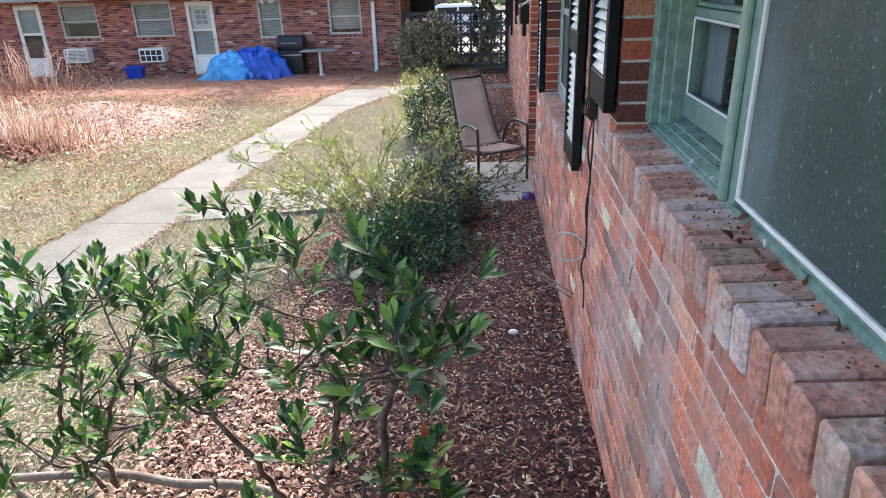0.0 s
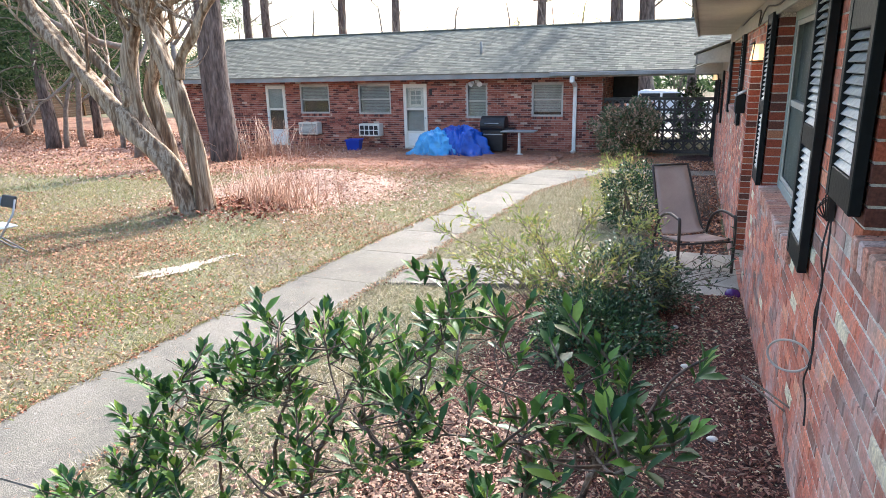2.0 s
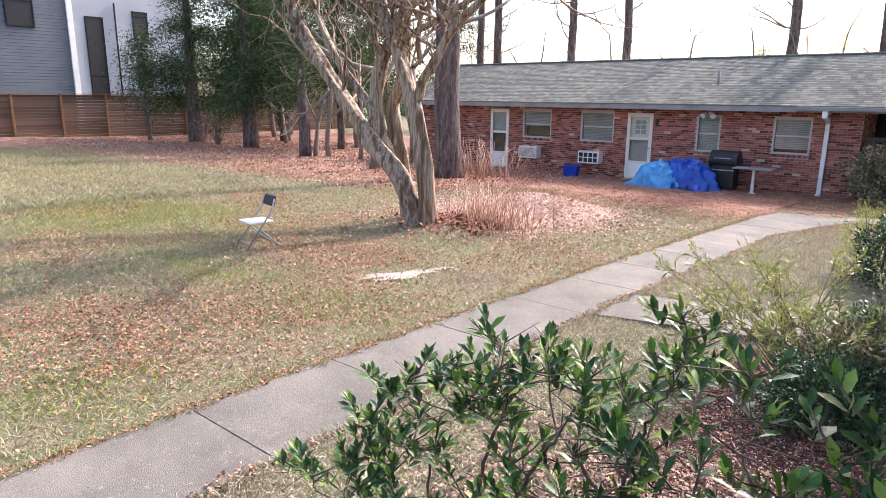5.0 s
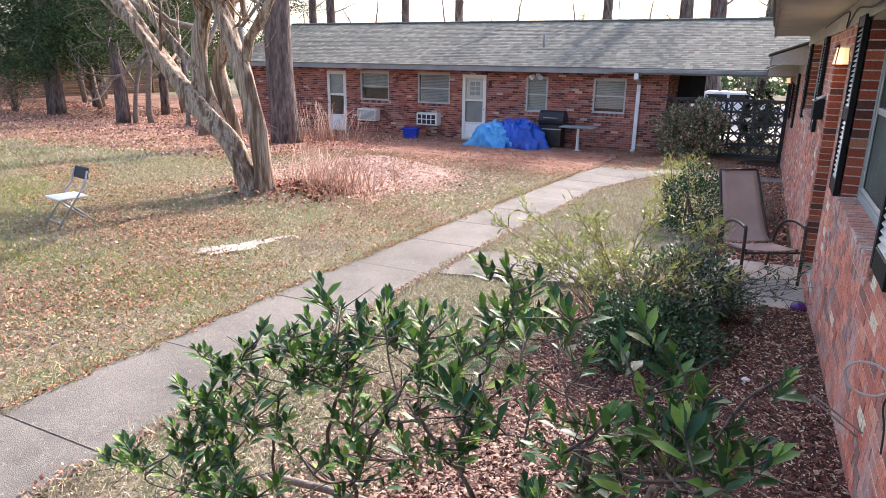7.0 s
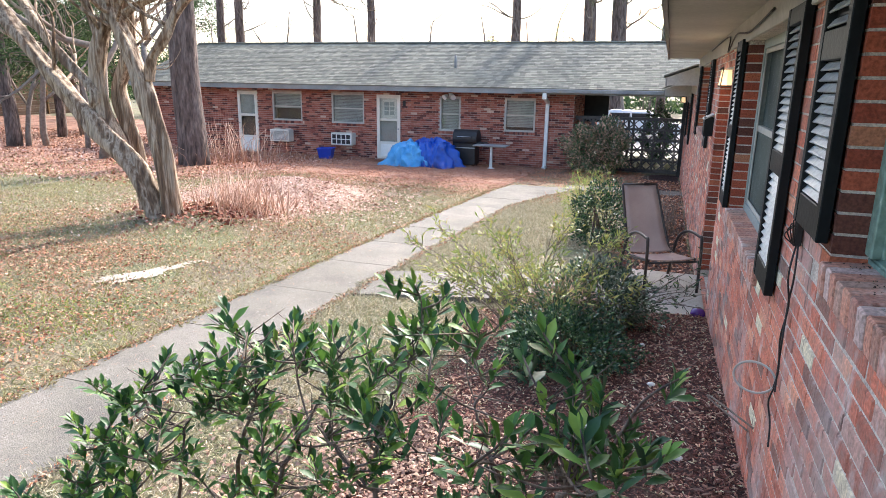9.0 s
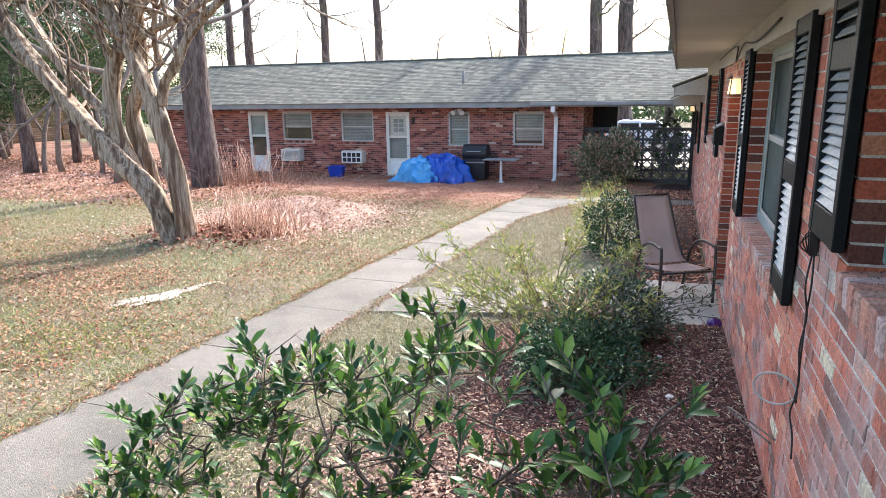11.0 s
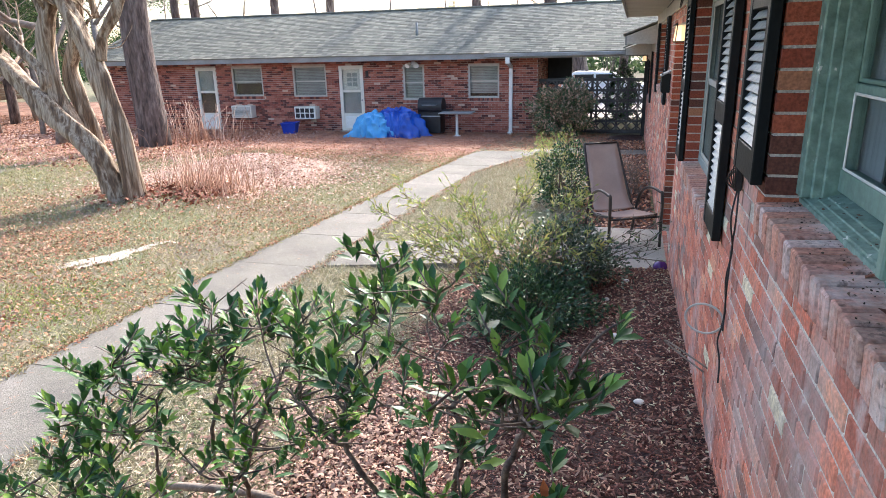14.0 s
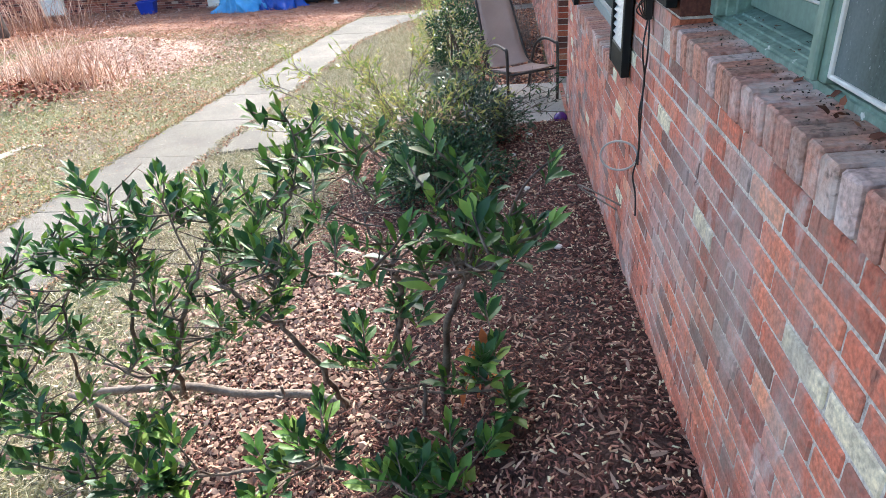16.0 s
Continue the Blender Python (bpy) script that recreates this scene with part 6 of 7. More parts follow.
crape = thing("crape_myrtle", "bare multi-stemmed tree with smooth mottled fluted trunks", "tree")
rng = np.random.default_rng(41)
TR = [([(-7.7, 7.75, -0.12), (-8.04, 7.75, 0.75), (-8.66, 7.75, 1.31), (-9.18, 7.75, 1.83), (-9.79, 7.75, 2.44), (-10.34, 7.75, 3.05), (-10.77, 7.75, 3.7)], 0.165, 0.100),
      ([(-8.87, 7.8, 1.61), (-8.78, 7.8, 1.92), (-9.37, 7.8, 2.48), (-9.85, 7.8, 3.05), (-10.19, 7.8, 3.62)], 0.075, 0.060),
      ([(-8.5, 7.9, 1.07), (-8.72, 7.9, 1.6), (-8.77, 7.9, 2.09), (-8.63, 7.9, 2.67), (-8.31, 7.9, 3.2), (-7.93, 7.9, 3.68)], 0.120, 0.100),
      ([(-8.65, 7.92, 2.53), (-8.81, 7.92, 3.07), (-8.99, 7.92, 3.64)], 0.060, 0.050),
      ([(-8.26, 8.15, -0.12), (-8.39, 8.15, 0.86), (-8.52, 8.15, 1.45), (-8.62, 8.15, 1.95), (-8.44, 8.15, 2.36), (-8.35, 8.15, 2.91), (-8.29, 8.15, 3.68)], 0.130, 0.090),
      ([(-7.56, 7.85, -0.12), (-7.62, 7.85, 0.9), (-7.76, 7.85, 1.65), (-7.96, 7.85, 2.27), (-8.2, 7.85, 2.79), (-8.45, 7.85, 3.28), (-8.61, 7.85, 3.67)], 0.150, 0.100),
      ([(-7.77, 7.85, 2.09), (-7.67, 7.85, 2.4), (-7.38, 7.85, 2.71), (-7.09, 7.85, 3.1), (-6.53, 7.85, 3.52)], 0.075, 0.055),
      ([(-8.29, 7.95, 2.89), (-8.04, 7.95, 3.11), (-7.41, 7.95, 3.31), (-6.74, 7.95, 3.58)], 0.060, 0.040),
      ([(-8.04, 8.2, 2.68), (-8.08, 8.2, 3.1), (-7.98, 8.2, 3.6)], 0.050, 0.040)]
for pts, r0, r1 in TR:
    s = Soup()
    C = curve_pts(pts, 6)
    s.tube(C, [(r0 * (1.25 if i == 0 and r0 > 0.12 else 1.0) + (r1 - r0) * i / (len(C) - 1)) * (1 + 0.07 * math.sin(i * 0.9 + r0 * 50)) for i in range(len(C))], 28, 0.17)
    put("trunk", s.mesh("trunk", M_CRAPE), crape)
s = Soup()
for pts, r0, r1 in TR:
    a, b = Vector(pts[-2]), Vector(pts[-1])
    for _ in range(2):
        grow(s, b, (b - a).normalized() + Vector(rng.normal(size=3)) * 0.25, 1.5, r1, 3, rng, 0.25)
    C = curve_pts(pts, 6)
    for _ in range(5):
        i = int(rng.integers(len(C) // 2, len(C)))
        grow(s, C[i], Vector((rng.normal(), rng.normal(), 0.3)), 0.9, 0.03, 2, rng, 0.4)
tagged(put("crown", s.mesh("crown", M_CRAPE), crape, "bare spreading crown of smooth limbs"), kind="stuff")

stalks = thing("dry_stalks", "clump of dry tan stalks at the tree base", "dry plants", kind="stuff")
s = Soup()
rg = random.Random(9)
for k in range(230):
    x, y = -7.0 + rg.gauss(0, 0.42), 8.9 + rg.gauss(0, 0.4)
    z = gzf(x, y)
    h = rg.uniform(0.2, 0.72)
    dx, dy = rg.gauss(0, 0.16), rg.gauss(0, 0.16)
    s.tube([(x, y, z - 0.03), (x + dx * 0.4, y + dy * 0.4, z + h * 0.55), (x + dx, y + dy, z + h)], [0.007, 0.005, 0.003], 4)
for k in range(120):
    x, y = -12.3 + rg.gauss(0, 0.8), 16.2 + rg.gauss(0, 0.6)
    z = gzf(x, y)
    h = rg.uniform(0.4, 1.25)
    dx, dy = rg.gauss(0, 0.35), rg.gauss(0, 0.3)
    s.tube([(x, y, z - 0.03), (x + dx * 0.3, y + dy * 0.3, z + h * 0.6), (x + dx, y + dy, z + h)], [0.009, 0.006, 0.003], 4)
tagged(put("stalk_mass", s.mesh("stalk_mass", M_STALK), stalks), kind="stuff")

# ---- tall trees ----
def pine_tree(x, y, r, h, seed, label, crown=True, limbs=0):
    t = thing("pine_tree", label, "tree", group="tall pines")
    rg_ = np.random.default_rng(seed)
    s = Soup()
    n = 26
    z0 = gzf(x, y) - 0.2
    lean = rg_.normal(size=2) * 0.012
    pts = [(x + lean[0] * h * (i / n) + 0.03 * math.sin(i * 0.9 + seed), y + lean[1] * h * (i / n), z0 + h * i / n) for i in range(n + 1)]
    s.tube(pts, [r * (1.12 if i == 0 else 1.03 if i == 1 else 1) * (1 - 0.45 * i / n) for i in range(n + 1)], 22 if r > 0.3 else 12, 0.02)
    put("trunk", s.mesh("trunk", M_PINE), t)
    s = Soup()
    tips = []
    for _ in range(limbs):
        i = int(rg_.integers(8, n))
        a = rg_.uniform(0, 2 * math.pi)
        grow(s, pts[i], (math.cos(a), math.sin(a), 0.15), rg_.uniform(1.2, 2.6), r * 0.16, 2, rg_, 0.35, tips, 0.6)
    if s.v:
        tagged(put("branchwork", s.mesh("branchwork", M_TWIG), t), kind="stuff")
    if crown and tips:
        P, D = [], []
        for p, d in tips:
            for _ in range(46):
                P.append(p + Vector(rg_.normal(size=3)) * 0.22)
                D.append(Vector(d) + Vector(rg_.normal(size=3)))
        NV = np.array([(-0.008, 0, 0), (0.008, 0, 0), (0.0, 0.24, -0.03)])
        M = frames(P, D, rg_.uniform(-1.5, 1.5, len(P)), rg_.uniform(0.7, 1.4, len(P)))
        tagged(put("crown", scatter("crown", NV, np.array([(0, 1, 2)]), M, M_EVERG), t), kind="stuff")
    return t


pine_tree(-13.05, 15.05, 0.405, 15, 51, "big pine trunk with furrowed grey-brown bark behind the bare tree", True, 14)
for i, (x, y, r, lb_) in enumerate([(-24.6, 34, 0.30, 12), (-19.5, 34, 0.27, 10), (-16.3, 34.3, 0.26, 10), (-8.3, 34, 0.27, 14), (-4.5, 34, 0.36, 14), (-3.2, 36, 0.45, 16), (-29, 38, 0.3, 8), (-1.0, 44, 0.3, 20), (2.5, 48, 0.3, 20)]):
    pine_tree(x, y, r, 17, 60 + i, "tall bare pine trunk behind the roof", True, lb_)


def bare_tree(x, y, h, r, seed, label, depth=4):
    t = thing("bare_tree", label, "tree", group="bare trees")
    rg_ = np.random.default_rng(seed)
    s = Soup()
    z0 = gzf(x, y) - 0.1
    grow(s, (x, y, z0), (rg_.normal() * 0.08, rg_.normal() * 0.08, 1), h * 0.42, r, depth, rg_, 0.22, None, 0.66, (2, 3), 0.10)
    put("trunk", s.mesh("trunk", M_TWIG), t)
    return t


for i, (x, y, h, r) in enumerate([(-21.5, 17.6, 7, 0.12), (-21.9, 17.2, 6, 0.10), (-16.4, 15.2, 8, 0.2), (-24.5, 22, 9, 0.16), (-29.5, 21.5, 8, 0.13), (-34, 24, 9, 0.16), (-19.0, 20, 9, 0.14), (-22, 33, 8.5, 0.13), (-13.5, 35, 8, 0.12), (-10.5, 36, 9, 0.12), (-27, 30, 9, 0.15), (-6.5, 38, 9.5, 0.13), (-17.5, 38, 9, 0.13)]):
    bare_tree(x, y, h, r, 80 + i, "leafless grey tree behind the lawn")


def evergreen(x, y, r, h, crown_lo, crown_r, seed, label, n=24000):
    t = thing("evergreen_tree", label, "tree", group="evergreen trees")
    rg_ = np.random.default_rng(seed)
    z0 = gzf(x, y) - 0.15
    s = Soup()
    pts = [(x + 0.05 * math.sin(i), y, z0 + h * i / 12) for i in range(13)]
    s.tube(pts, [r * (1 - 0.75 * i / 12) for i in range(13)], 14, 0.05)
    put("trunk", s.mesh("trunk", M_PINE), t)
    s = Soup()
    P, D = [], []
    nb = 46
    for k in range(nb):
        u = rg_.random()
        zz = z0 + crown_lo + (h - crown_lo) * u
        a = rg_.uniform(0, 2 * math.pi)
        L = crown_r * (1.0 - 0.65 * u) * rg_.uniform(0.55, 1.15)
        b = Vector((x, y, zz))
        e = b + Vector((math.cos(a) * L, math.sin(a) * L, rg_.uniform(-0.45, 0.25) * L * 0.6))
        m = b.lerp(e, 0.5) + Vector((0, 0, 0.12 * L))
        s.tube(curve_pts([b, m, e], 3), [0.035 - 0.0045 * i for i in range(7)], 5)
        for q in range(n // nb):
            w = rg_.random() ** 0.7
            c = (b.lerp(m, w * 2) if w < 0.5 else m.lerp(e, w * 2 - 1))
            sp = 0.16 + 0.30 * w
            P.append(c + Vector(rg_.normal(size=3)) * sp * Vector((1, 1, 0.55)).length * 0.6)
            D.append(Vector((math.cos(a), math.sin(a), -0.25)) + Vector(rg_.normal(size=3)) * 0.8)
    tagged(put("branchwork", s.mesh("branchwork", M_TWIG), t), kind="stuff")
    EV, EF = np.array([(0, 0, 0), (-0.024, 0.07, 0.012), (0.024, 0.08, 0.012), (0, 0.16, -0.02)]), np.array([(0, 2, 1), (1, 2, 3)])
    M = frames(P, D, rg_.uniform(-1.5, 1.5, len(P)), rg_.uniform(0.6, 1.3, len(P)))
    tagged(put("crown", scatter("crown", EV, EF, M, M_EVERG), t), kind="stuff")
    return t


for i, (x, y, h, r) in enumerate([(-24, 31, 8, 0.08), (-18.3, 32, 8.5, 0.08), (-15.2, 31.5, 8, 0.07), (-11.6, 32, 8.5, 0.08), (-7.2, 31, 8, 0.07), (-5.9, 32, 8.5, 0.08), (-2.4, 33, 9, 0.09)]):
    bare_tree(x, y, h, r, 140 + i, "slim leafless tree behind the shingled roof", 5)
YV, YF = small_leaf(0.09, 0.04)
for i, (x, y, cz, rx, rz) in enumerate([(-6.2, 36.5, 4.6, 1.9, 1.5), (-1.6, 38, 5.0, 1.7, 2.0), (-10.4, 38, 4.2, 1.2, 1.1), (0.6, 40, 5.2, 1.6, 2.0)]):
    bushy("sparse_tree", "sparse yellow-green leafy tree top behind the roof", (x, y, cz), (rx, 1.0, rz), 2600, YV, YF, M_NAND if i % 2 == 0 else M_HOLLY, 160 + i, 22, "tree", shell=0.1)

evergreen(-33.2, 18.4, 0.42, 9, 1.9, 3.2, 101, "dark evergreen tree with a thick trunk by the fence")
evergreen(-27.8, 18.1, 0.38, 9, 1.9, 3.0, 102, "evergreen tree with a reddish trunk in leaf litter")
evergreen(-22.2, 16.9, 0.26, 7.5, 2.6, 1.9, 103, "slim evergreen with a grey trunk in leaf litter", 5000)
evergreen(-35.5, 17.0, 0.12, 5.5, 1.6, 2.1, 104, "small broad evergreen beside the fence", 5000)
evergreen(-39.0, 28.5, 0.3, 9, 3.0, 3.0, 105, "evergreen before the fence", 5000)
for i, (x, y, h, r) in enumerate([(-44, 30, 11, 0.2), (-47, 36, 12, 0.22), (-38, 36, 11, 0.2), (-33, 31, 10, 0.18), (-42, 42, 12, 0.2), (-31, 40, 11, 0.18), (-36, 20.5, 8, 0.12), (-26, 26, 9, 0.15), (-50, 44, 12, 0.2), (-24.8, 19.2, 7, 0.1), (-19.5, 17.5, 7, 0.09), (-29, 26, 10, 0.14)]):
    bare_tree(x, y, h, r, 120 + i, "leafless grey tree in the wood edge", 5)
evergreen(-29.8, 19.6, 0.22, 10, 2.4, 3.2, 112, "dense evergreen between the thick trunks", 30000)
evergreen(-24.6, 21.0, 0.2, 10, 3.0, 2.8, 113, "dense evergreen behind the slim trunks", 26000)
evergreen(-31.0, 22.5, 0.3, 11, 2.2, 3.4, 106, "tall evergreen among the trunks")
evergreen(-36.0, 26.5, 0.3, 11, 2.2, 3.6, 107, "tall evergreen by the board fence")
evergreen(-26.0, 24.5, 0.25, 11, 3.0, 2.8, 108, "tall slim evergreen in the wood edge")
evergreen(-46.0, 33.0, 0.3, 12, 2.0, 4.0, 109, "broad evergreen behind the fence")
evergreen(-41.5, 38.0, 0.3, 13, 2.0, 4.2, 110, "broad tall evergreen behind the trees")
evergreen(-33.0, 40.0, 0.3, 13, 2.0, 4.2, 111, "broad tall evergreen behind the trees")
bushy("understory_shrub", "tangled leafless shrub between the trunks", (-30.5, 18.0, 0.5), (1.3, 1.0, 1.0), 1500, NL_V * 2, NL_F, M_STALK, 28, 40)
woods = thing("far_woods", "hazy distant line of bare and evergreen woods", "woods", kind="stuff")
rg2 = np.random.default_rng(77)
P = np.stack([rg2.uniform(-70, 60, 16000), rg2.uniform(58, 75, 16000), np.minimum(np.abs(rg2.normal(size=16000)) * 2.2, 5.0) - 0.4], -1)
EV, EF = np.array([(0, 0, 0), (-0.15, 0.35, 0.05), (0.15, 0.35, 0.05), (0, 0.7, -0.08)]), np.array([(0, 2, 1), (1, 2, 3)])
put("woods_foliage", scatter("woods_foliage", EV, EF, frames(P, rg2.normal(size=P.shape), rg2.uniform(-1.5, 1.5, len(P)), rg2.uniform(0.6, 1.4, len(P))), M_EVERG), woods)

P = np.stack([rg2.uniform(-95, -48, 14000), rg2.uniform(44, 62, 14000), rg2.uniform(0, 1, 14000) ** 1.4 * 10 - 0.4], -1)
EV, EF = np.array([(0, 0, 0), (-0.07, 0.15, 0.02), (0.07, 0.15, 0.02), (0, 0.3, -0.04)]), np.array([(0, 2, 1), (1, 2, 3)])
put("woods_foliage", scatter("woods_foliage", EV, EF, frames(P, rg2.normal(size=P.shape), rg2.uniform(-1.5, 1.5, len(P)), rg2.uniform(0.5, 1.2, len(P))), M_EVERG), woods)

# ---- lawn, litter, chips ----
def on_walk(x, y, pad=0.0):
    wl, wr = np.interp(y, WALK_Y, WALK_LX), np.interp(y, WALK_Y, WALK_RX)
    a = (x > wl - pad) & (x < wr + pad) & (y < 15.4)
    t = (x + 3.52) / 2.62
    b = (x > -3.6) & (x < 0.1) & (y > 5.6 + 0.45 * t - pad) & (y < 6.6 + 0.5 * t + pad)
    c = (x > -0.92) & (x < 0.1) & (y > 5.6) & (y < 7.2)
    d = (x > -2.7) & (x < 0.3) & (y > 14.95) & (y < 16.05)
    return a | b | c | d


B1, B2, B3, B4, G1, G2, G3, G4, G5 = (-7.8, 5.7), (-6.5, 5.6), (-6.2, 3.2), (-6.6, 2.2), (-11.8, 5.8), (-5.5, 4.0), (-8.0, 4.0), (-12.6, 4.6), (-5.5, 1.6)


def spot(x, y, cx, cy, rx, ry):
    return np.exp(-((x - cx) / rx) ** 2 - ((y - cy) / ry) ** 2)


def brown_band(x, y):
    return 0.9 * (spot(x, y, B1[0], B1[1], 1.0, 0.8) + spot(x, y, B2[0], B2[1], 0.9, 0.7) + spot(x, y, B3[0], B3[1], 1.0, 0.6) + spot(x, y, B4[0], B4[1], 1.4, 0.5))


def green_patch(x, y):
    return 1.05 * (spot(x, y, G1[0], G1[1], 2.2, 0.9) + spot(x, y, G2[0], G2[1], 0.7, 0.6) + spot(x, y, G3[0], G3[1], 1.1, 0.6) + spot(x, y, G4[0], G4[1], 2.0, 1.0) + spot(x, y, G5[0], G5[1], 0.5, 0.6))


def field(n, x0, x1, y0, y1, seed, keep):
    g = np.random.default_rng(seed)
    x, y = g.uniform(x0, x1, n), g.uniform(y0, y1, n)
    k = keep(x, y, g)
    return x[k], y[k], g


BLADE_V = np.array([(-0.0024, 0, 0), (0.0024, 0, 0), (0.002, 0.022, 0.006), (-0.002, 0.022, 0.006), (0, 0.042, 0.006)])
BLADE_F = np.array([(0, 1, 2), (0, 2, 3), (3, 2, 4)])


def grass(name, label, n, x0, x1, y0, y1, seed, keep, size, mat=None):
    x, y, g = field(n, x0, x1, y0, y1, seed, keep)
    P = np.stack([x, y, gz(x, y) + 0.004], -1)
    D = g.normal(size=P.shape) * np.array([1, 1, 0.3]) + np.array([0, 0, 0.8])
    M = frames(P, D, g.uniform(-3, 3, len(P)), size * g.uniform(0.6, 1.5, len(P)))
    ob = put(name, scatter(name, BLADE_V, BLADE_F, M, mat or M_GRASS))
    return tagged(ob, label, "grass", kind="stuff")


grass("lawn_grass", "short dry tan grass between walk and bed", 75000, -3.75, -1.85, 0.6, 15, 201, lambda x, y, g: ~on_walk(x, y, 0.01), 1.25, M_GRASST)
grass("lawn_grass", "short dry grass beyond the bed", 9000, -1.9, -0.9, 8.7, 15, 202, lambda x, y, g: ~on_walk(x, y, 0.01), 1.2, M_GRASST)
grass("lawn_grass", "patchy green and tan lawn grass", 124000, -13, -4.0, 0.3, 15, 203,
      lambda x, y, g: ~on_walk(x, y, 0.01) & (g.random(len(x)) < 1.1 - 0.9 * np.exp(-(((x + 7.8) / 2.2) ** 2 + ((y - 10.5) / 2.4) ** 2))), 1.25)
grass("lawn_grass", "thin lawn grass far across the yard", 60000, -32, -13, 1, 15, 204, lambda x, y, g: g.random(len(x)) < np.clip((16 - y) / 9, 0.1, 1), 2.4)

grass("lawn_grass", "greener patches of short lawn grass", 78000, -15, -4.25, 1.0, 9, 205, lambda x, y, g: ~on_walk(x, y, 0.01) & (g.random(len(x)) < green_patch(x, y)), 1.35, M_GRASSG)
FL_V = np.array([(-0.018, 0, 0), (0.018, 0, 0), (0.022, 0.03, 0.012), (-0.022, 0.03, 0.012), (0.0, 0.07, 0.002)])
FL_F = np.array([(0, 1, 2), (0, 2, 3), (3, 2, 4)])


def litter(name, label, n, x0, x1, y0, y1, seed, keep, size, mat, V=FL_V, Fc=FL_F, tilt=0.25, lift=0.012):
    x, y, g = field(n, x0, x1, y0, y1, seed, keep)
    P = np.stack([x, y, gz(x, y) + lift + g.random(len(x)) * 0.02], -1)
    D = g.normal(size=P.shape) * np.array([1, 1, tilt])
    M = frames(P, D, g.normal(size=len(P)) * 0.5, size * g.uniform(0.5, 1.4, len(P)))
    return tagged(put(name, scatter(name, V, Fc, M, mat)), label, "leaf litter", kind="stuff")


litter("leaf_litter", "pale dry leaf litter heaped round the bare tree", 118000, -11.5, -4.0, 4, 15.5, 211,
       lambda x, y, g: ~on_walk(x, y, 0.03) & (g.random(len(x)) < 0.004 + 1.0 * np.exp(-(((x + 7.5) / 1.8) ** 2 + ((y - 10.8) / 2.0) ** 2))), 0.62, M_LITTER)
litter("leaf_litter", "scattered dry leaves on the lawn", 114000, -14, -4.25, 0.5, 9, 212,
       lambda x, y, g: ~on_walk(x, y, 0.03) & (g.random(len(x)) < (1 - spot(x, y, -5.85, 5.45, 0.8, 0.5)) * (0.06 + 0.36 * (np.sin(x * 1.3 + y * 0.7 + 0.6 * np.sin(y * 2.3)) * np.sin(y * 1.1 - x * 0.4 + 0.5 * np.sin(x * 2.1)) > 0.1) + 1.0 * brown_band(x, y))), 0.40, M_BROWN)
litter("leaf_litter", "brown leaf litter under the trees", 50000, -40, -11, 11, 24, 213, lambda x, y, g: g.random(len(x)) < np.clip((y - 9) / 7, 0, 1), 0.95, M_BROWN, tilt=0.5)
litter("leaf_litter", "paler dry leaves among the brown litter", 42000, -40, -10, 10.5, 24, 218, lambda x, y, g: g.random(len(x)) < np.clip((y - 9) / 7, 0, 1), 0.9, M_LITTER, tilt=0.5)
ST_V = np.array([(-0.002, 0, 0), (0.002, 0, 0), (0.002, 0.09, 0.01), (-0.002, 0.09, 0.01)])
ST_F = np.array([(0, 1, 2), (0, 2, 3)])
litter("pine_straw", "reddish pine straw spread before the far building", 46000, -16, -1, 12.5, 19.8, 214,
       lambda x, y, g: ~on_walk(x, y, 0.02) & (g.random(len(x)) < np.clip((y - 11.5) / 3.5, 0, 1)), 1.5, M_STRAW, ST_V, ST_F)
litter("leaf_litter", "pinkish dry leaf shreds below the shrubs", 21000, -3.2, -0.6, 0.7, 3.4, 215, lambda x, y, g: g.random(len(x)) < np.exp(-((x + 1.8) / 0.7) ** 2) * np.clip((y - 1.35) / 0.7, 0.25, 1), 0.40, M_SHRED, lift=0.035)

litter("dry_straw", "bleached grass straw matted in the lawn", 30000, -3.75, -1.85, 0.6, 15, 216, lambda x, y, g: ~on_walk(x, y, 0.01), 0.55, M_STRAWP, ST_V, ST_F, 0.35)
litter("dry_straw", "bleached grass straw matted in the lawn", 64000, -11, -4.0, 0.6, 14, 217, lambda x, y, g: ~on_walk(x, y, 0.01), 0.6, M_STRAWP, ST_V, ST_F, 0.35)

CH_V = np.array([(-0.004, 0, 0), (0.004, 0, 0), (0.006, 0.03, 0), (-0.005, 0.034, 0), (-0.003, 0.002, 0.004), (0.003, 0.001, 0.005), (0.005, 0.028, 0.006), (-0.004, 0.032, 0.004)])
CH_F = np.array([(4, 5, 6), (4, 6, 7), (1, 2, 6), (1, 6, 5), (3, 0, 4), (3, 4, 7)])
ob = litter("mulch_chips", "shredded red-brown bark chips lying on the bed", 56000, -2.1, 0.0, 0.4, 5.65, 221, lambda x, y, g: g.random(len(x)) < np.clip((x + 2.15) / 0.35, 0, 1), 0.64, M_CHIP, CH_V, CH_F, 0.3, 0.026)
ob["category"] = "mulch"
ob = litter("mulch_splinters", "pale slivers of wood among the mulch", 3200, -1.9, 0.0, 0.5, 5.6, 222, lambda x, y, g: x > -9, 0.72, M_SHRED,
            np.array([(-0.004, 0, 0), (0.004, 0, 0), (0.006, 0.03, 0.004), (-0.006, 0.03, 0.004), (0, 0.06, 0)]), FL_F, 0.25, 0.038)
ob["category"] = "mulch"
g = np.random.default_rng(223)
SP = np.stack([0.085 - np.abs(g.normal(size=60)) * 0.022, g.uniform(-0.5, 1.5, 60) ** 2 * 0.7 - 0.25, 1.674 + 0.010 * g.random(60)], -1)
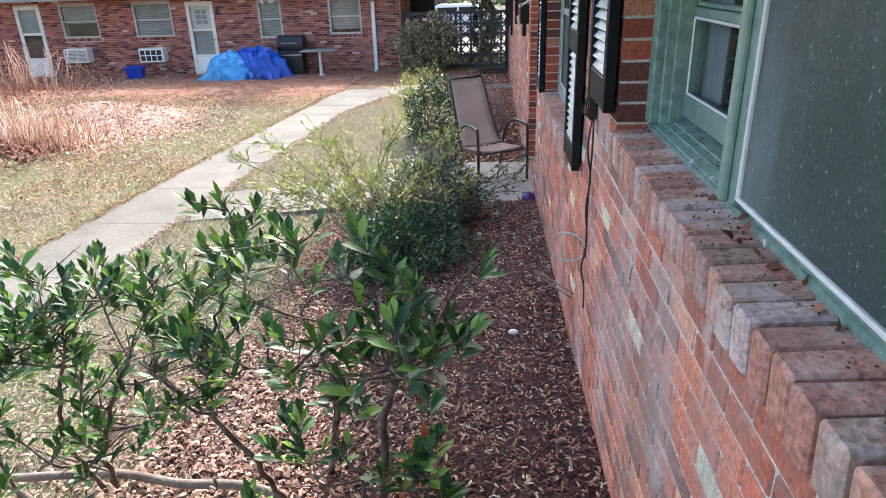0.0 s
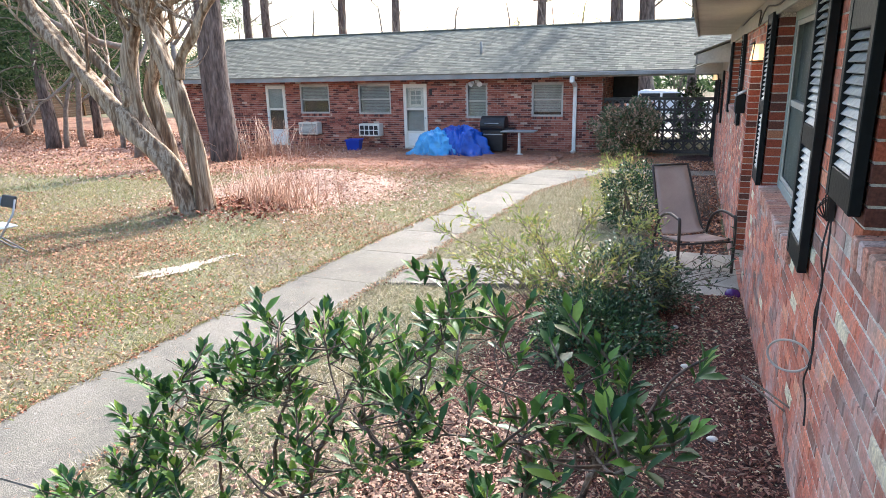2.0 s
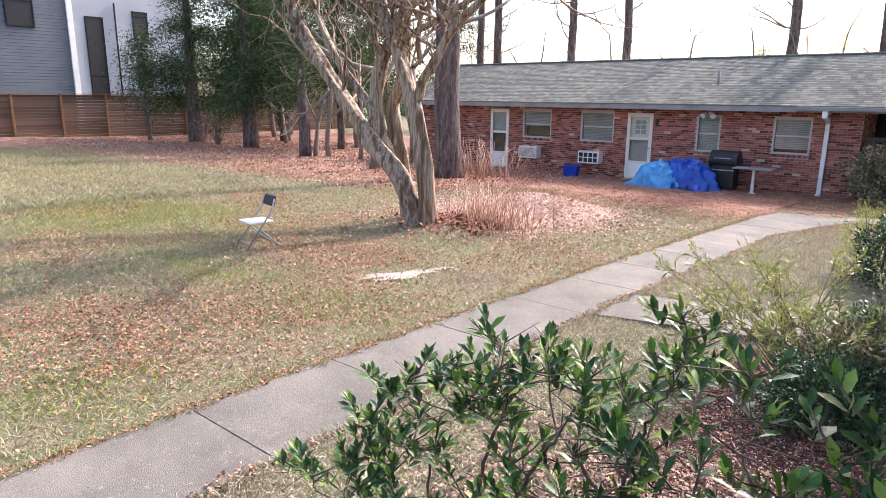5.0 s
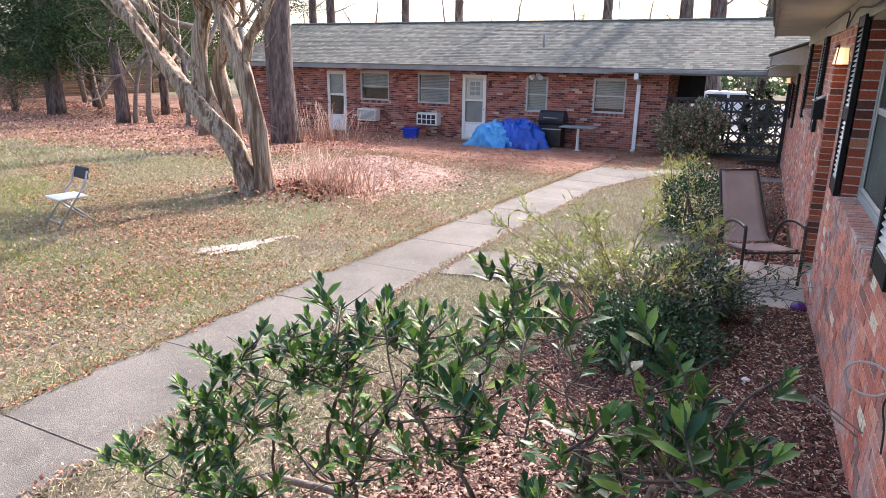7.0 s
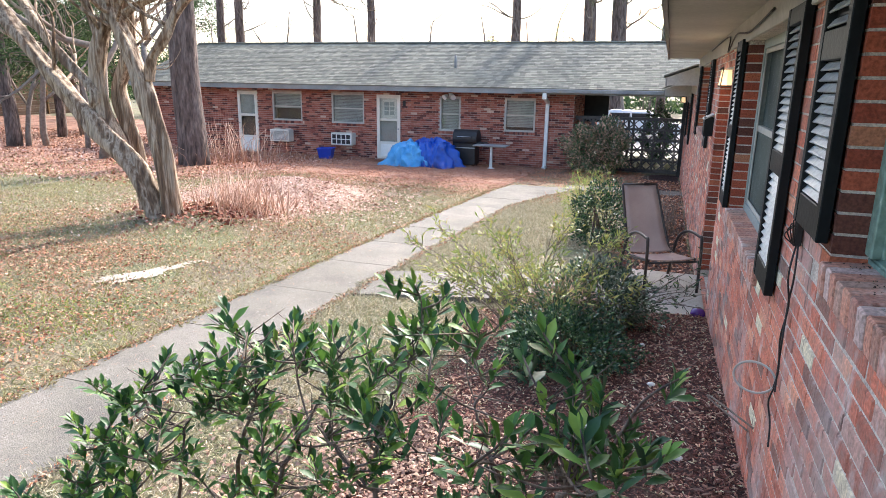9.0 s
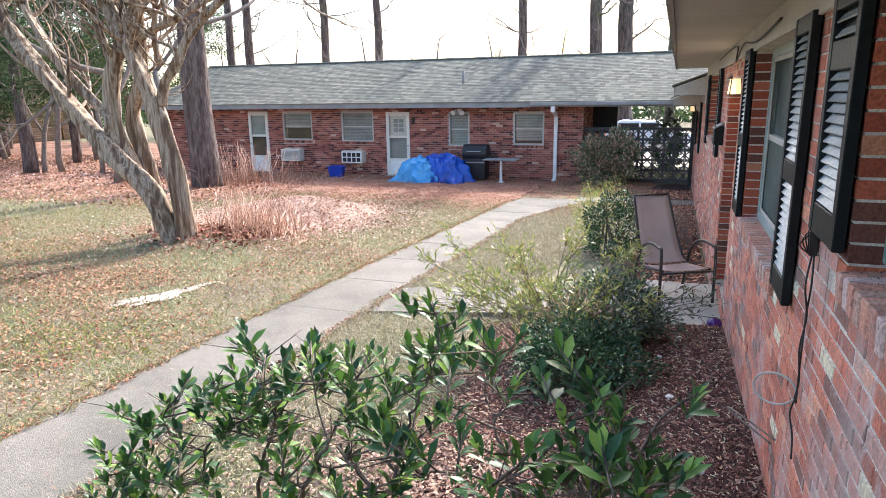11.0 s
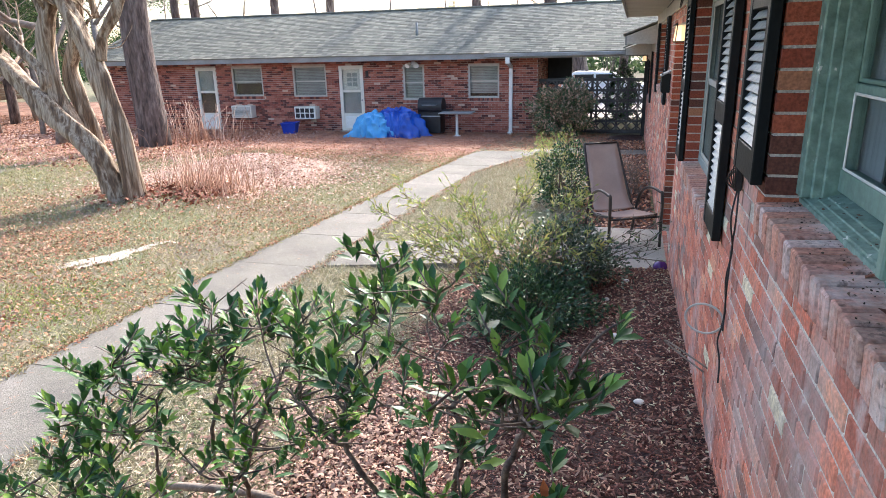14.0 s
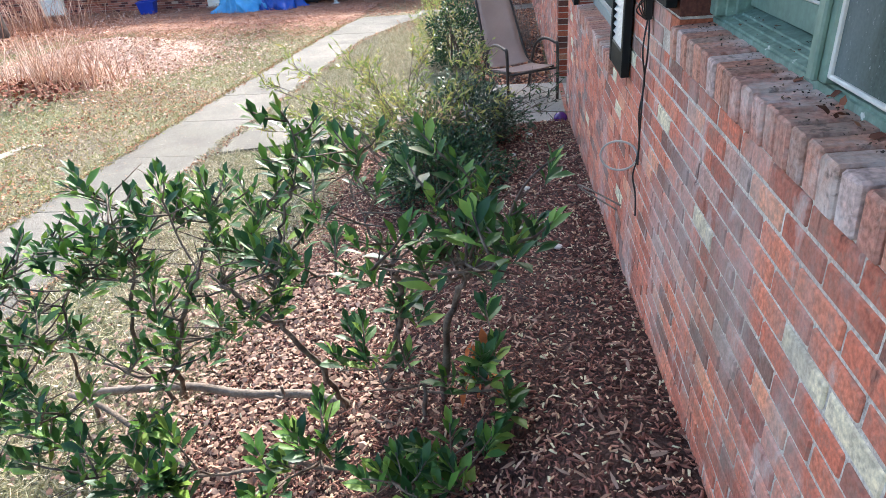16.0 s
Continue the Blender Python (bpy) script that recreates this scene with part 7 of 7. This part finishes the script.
tagged(put("fallen_leaves", scatter("fallen_leaves", FL_V, FL_F, frames(SP, g.normal(size=(60, 3)) * np.array([1, 1, 0.4]), g.normal(size=60) * 0.7, g.uniform(0.12, 0.5, 60)), M_RUSTB)), "curled brown leaves lying on the brick sill", "leaf litter", kind="stuff")
SP = np.stack([np.zeros(420), g.uniform(-0.6, 1.95, 420), np.full(420, 1.671)], -1)
SP[:, 0] = 0.088 - np.abs(g.normal(size=420)) * 0.035
SP[:, 2] += 0.003 * g.random(420)
tagged(put("dirt_crumbs", scatter("dirt_crumbs", FL_V, FL_F, frames(SP, g.normal(size=(420, 3)) * np.array([1, 1, 0.3]), g.normal(size=420), g.uniform(0.03, 0.12, 420)), M_CRUMB)), "dark dirt crumbs strewn over the brick sill", "dirt", kind="stuff")
SP = np.stack([g.uniform(0.095, 0.165, 120), g.uniform(-0.2, 1.88, 120), np.zeros(120)], -1)
SP[:, 2] = 1.693 + (SP[:, 0] - 0.092) * 0.264
tagged(put("dirt_crumbs", scatter("dirt_crumbs", FL_V, FL_F, frames(SP, g.normal(size=(120, 3)) * np.array([1, 1, 0.05]), g.normal(size=120) * 0.2, g.uniform(0.04, 0.2, 120)), M_CRUMB)), "dark flecks and seed husks on the painted sill", "dirt", kind="stuff")
litter("leaf_litter", "rust-brown leaves heaped at the foot of the bare tree", 9000, -10, -6.3, 6.8, 11, 226, lambda x, y, g: g.random(len(x)) < np.exp(-((x + 7.2) / 0.8) ** 2 - ((y - 8.2) / 0.65) ** 2), 0.9, M_RUSTB, tilt=0.6, lift=0.05)
ob = litter("fallen_twigs", "brown twigs and crumbs strewn over the concrete", 900, -4.6, -3.6, 0.5, 12, 224, lambda x, y, g: on_walk(x, y, -0.03), 0.35, M_STRAW, ST_V, ST_F, 0.05, 0.045)

litter("leaf_litter", "brown leaves fallen along the wall past the stoop", 4200, -1.0, -0.02, 7.2, 18, 225, lambda x, y, g: ~on_walk(x, y, 0.02), 0.7, M_BROWN, lift=0.03)

def edge_field(side, n, seed, spread):
    g_ = np.random.default_rng(seed)
    y = g_.uniform(0.3, 14, n)
    e = np.array([side(float(v)) for v in y])
    wob = 0.035 * np.sin(y * 5.1 + seed) + 0.025 * np.sin(y * 13 + 2)
    return e + wob * 0.6 + g_.normal(size=n) * spread, y, g_


for side, seed, sg in ((walk_l, 231, 1), (walk_r, 232, -1)):
    x, y, g_ = edge_field(side, 5200, seed, 0.03)
    P = np.stack([x, y, gz(x, y) + 0.012], -1)
    D = g_.normal(size=P.shape) * np.array([1, 1, 0.3]) + np.array([0.5 * sg, 0, 0.7])
    tagged(put("edge_grass", scatter("edge_grass", BLADE_V, BLADE_F, frames(P, D, g_.uniform(-3, 3, len(P)), g_.uniform(0.7, 1.7, len(P))), M_GRASST if sg < 0 else M_GRASS)), "ragged grass growing over the edge of the walk", "grass", kind="stuff")
    x, y, g_ = edge_field(side, 2600, seed + 10, 0.03)
    P = np.stack([x, y, gz(x, y) + 0.026 + 0.01 * g_.random(len(x))], -1)
    tagged(put("edge_litter", scatter("edge_litter", FL_V, FL_F, frames(P, g_.normal(size=P.shape) * np.array([1, 1, 0.2]), g_.normal(size=len(P)), g_.uniform(0.1, 0.4, len(P))), M_BROWN)), "brown crumbs and soil along the edge of the walk", "leaf litter", kind="stuff")
PEB = bmesh.new()
bmesh.ops.create_icosphere(PEB, subdivisions=2, radius=0.022, matrix=Matrix.Diagonal((1.3, 0.9, 0.6, 1)))
for v in PEB.verts:
    v.co *= 1 + 0.25 * noise.noise(v.co * 60)
PEBM = bpy.data.meshes.new("pebble")
PEB.to_mesh(PEBM)
PEB.free()
PEBM.materials.append(M_WHITE)
for x, y, a in ((-0.42, 3.9, 20), (-0.5, 4.7, 80), (-0.36, 5.2, 140), (-0.75, 3.3, 60), (-0.28, 2.9, 10)):
    tagged(put("pebble", PEBM, None, "", pose(x, y, gzf(x, y) + 0.045, 0, 0, a)), "small white stone lying on the mulch", "stone", group="white stones")

dl = thing("dead_leaves", "cluster of orange dead leaves on a shrub stem", "leaves")
g = np.random.default_rng(231)
Pd = np.array([-0.66, 1.80, 0.50]) + g.normal(size=(14, 3)) * 0.05
tagged(put("leaf_cluster", scatter("leaf_cluster", LEAF_V, LEAF_F, frames(Pd, g.normal(size=(14, 3)) - np.array([0, 0, 0.8]), g.uniform(-1, 1, 14), g.uniform(0.7, 1.1, 14)), M_RUST), dl), kind="stuff")

# ---- single bricks of the near wall ----
for p in singles:
    put("brick", FULL, wall, "", pose(*p, rr.uniform(-0.4, 0.4), rr.uniform(-0.4, 0.4), rr.uniform(-0.3, 0.3)))
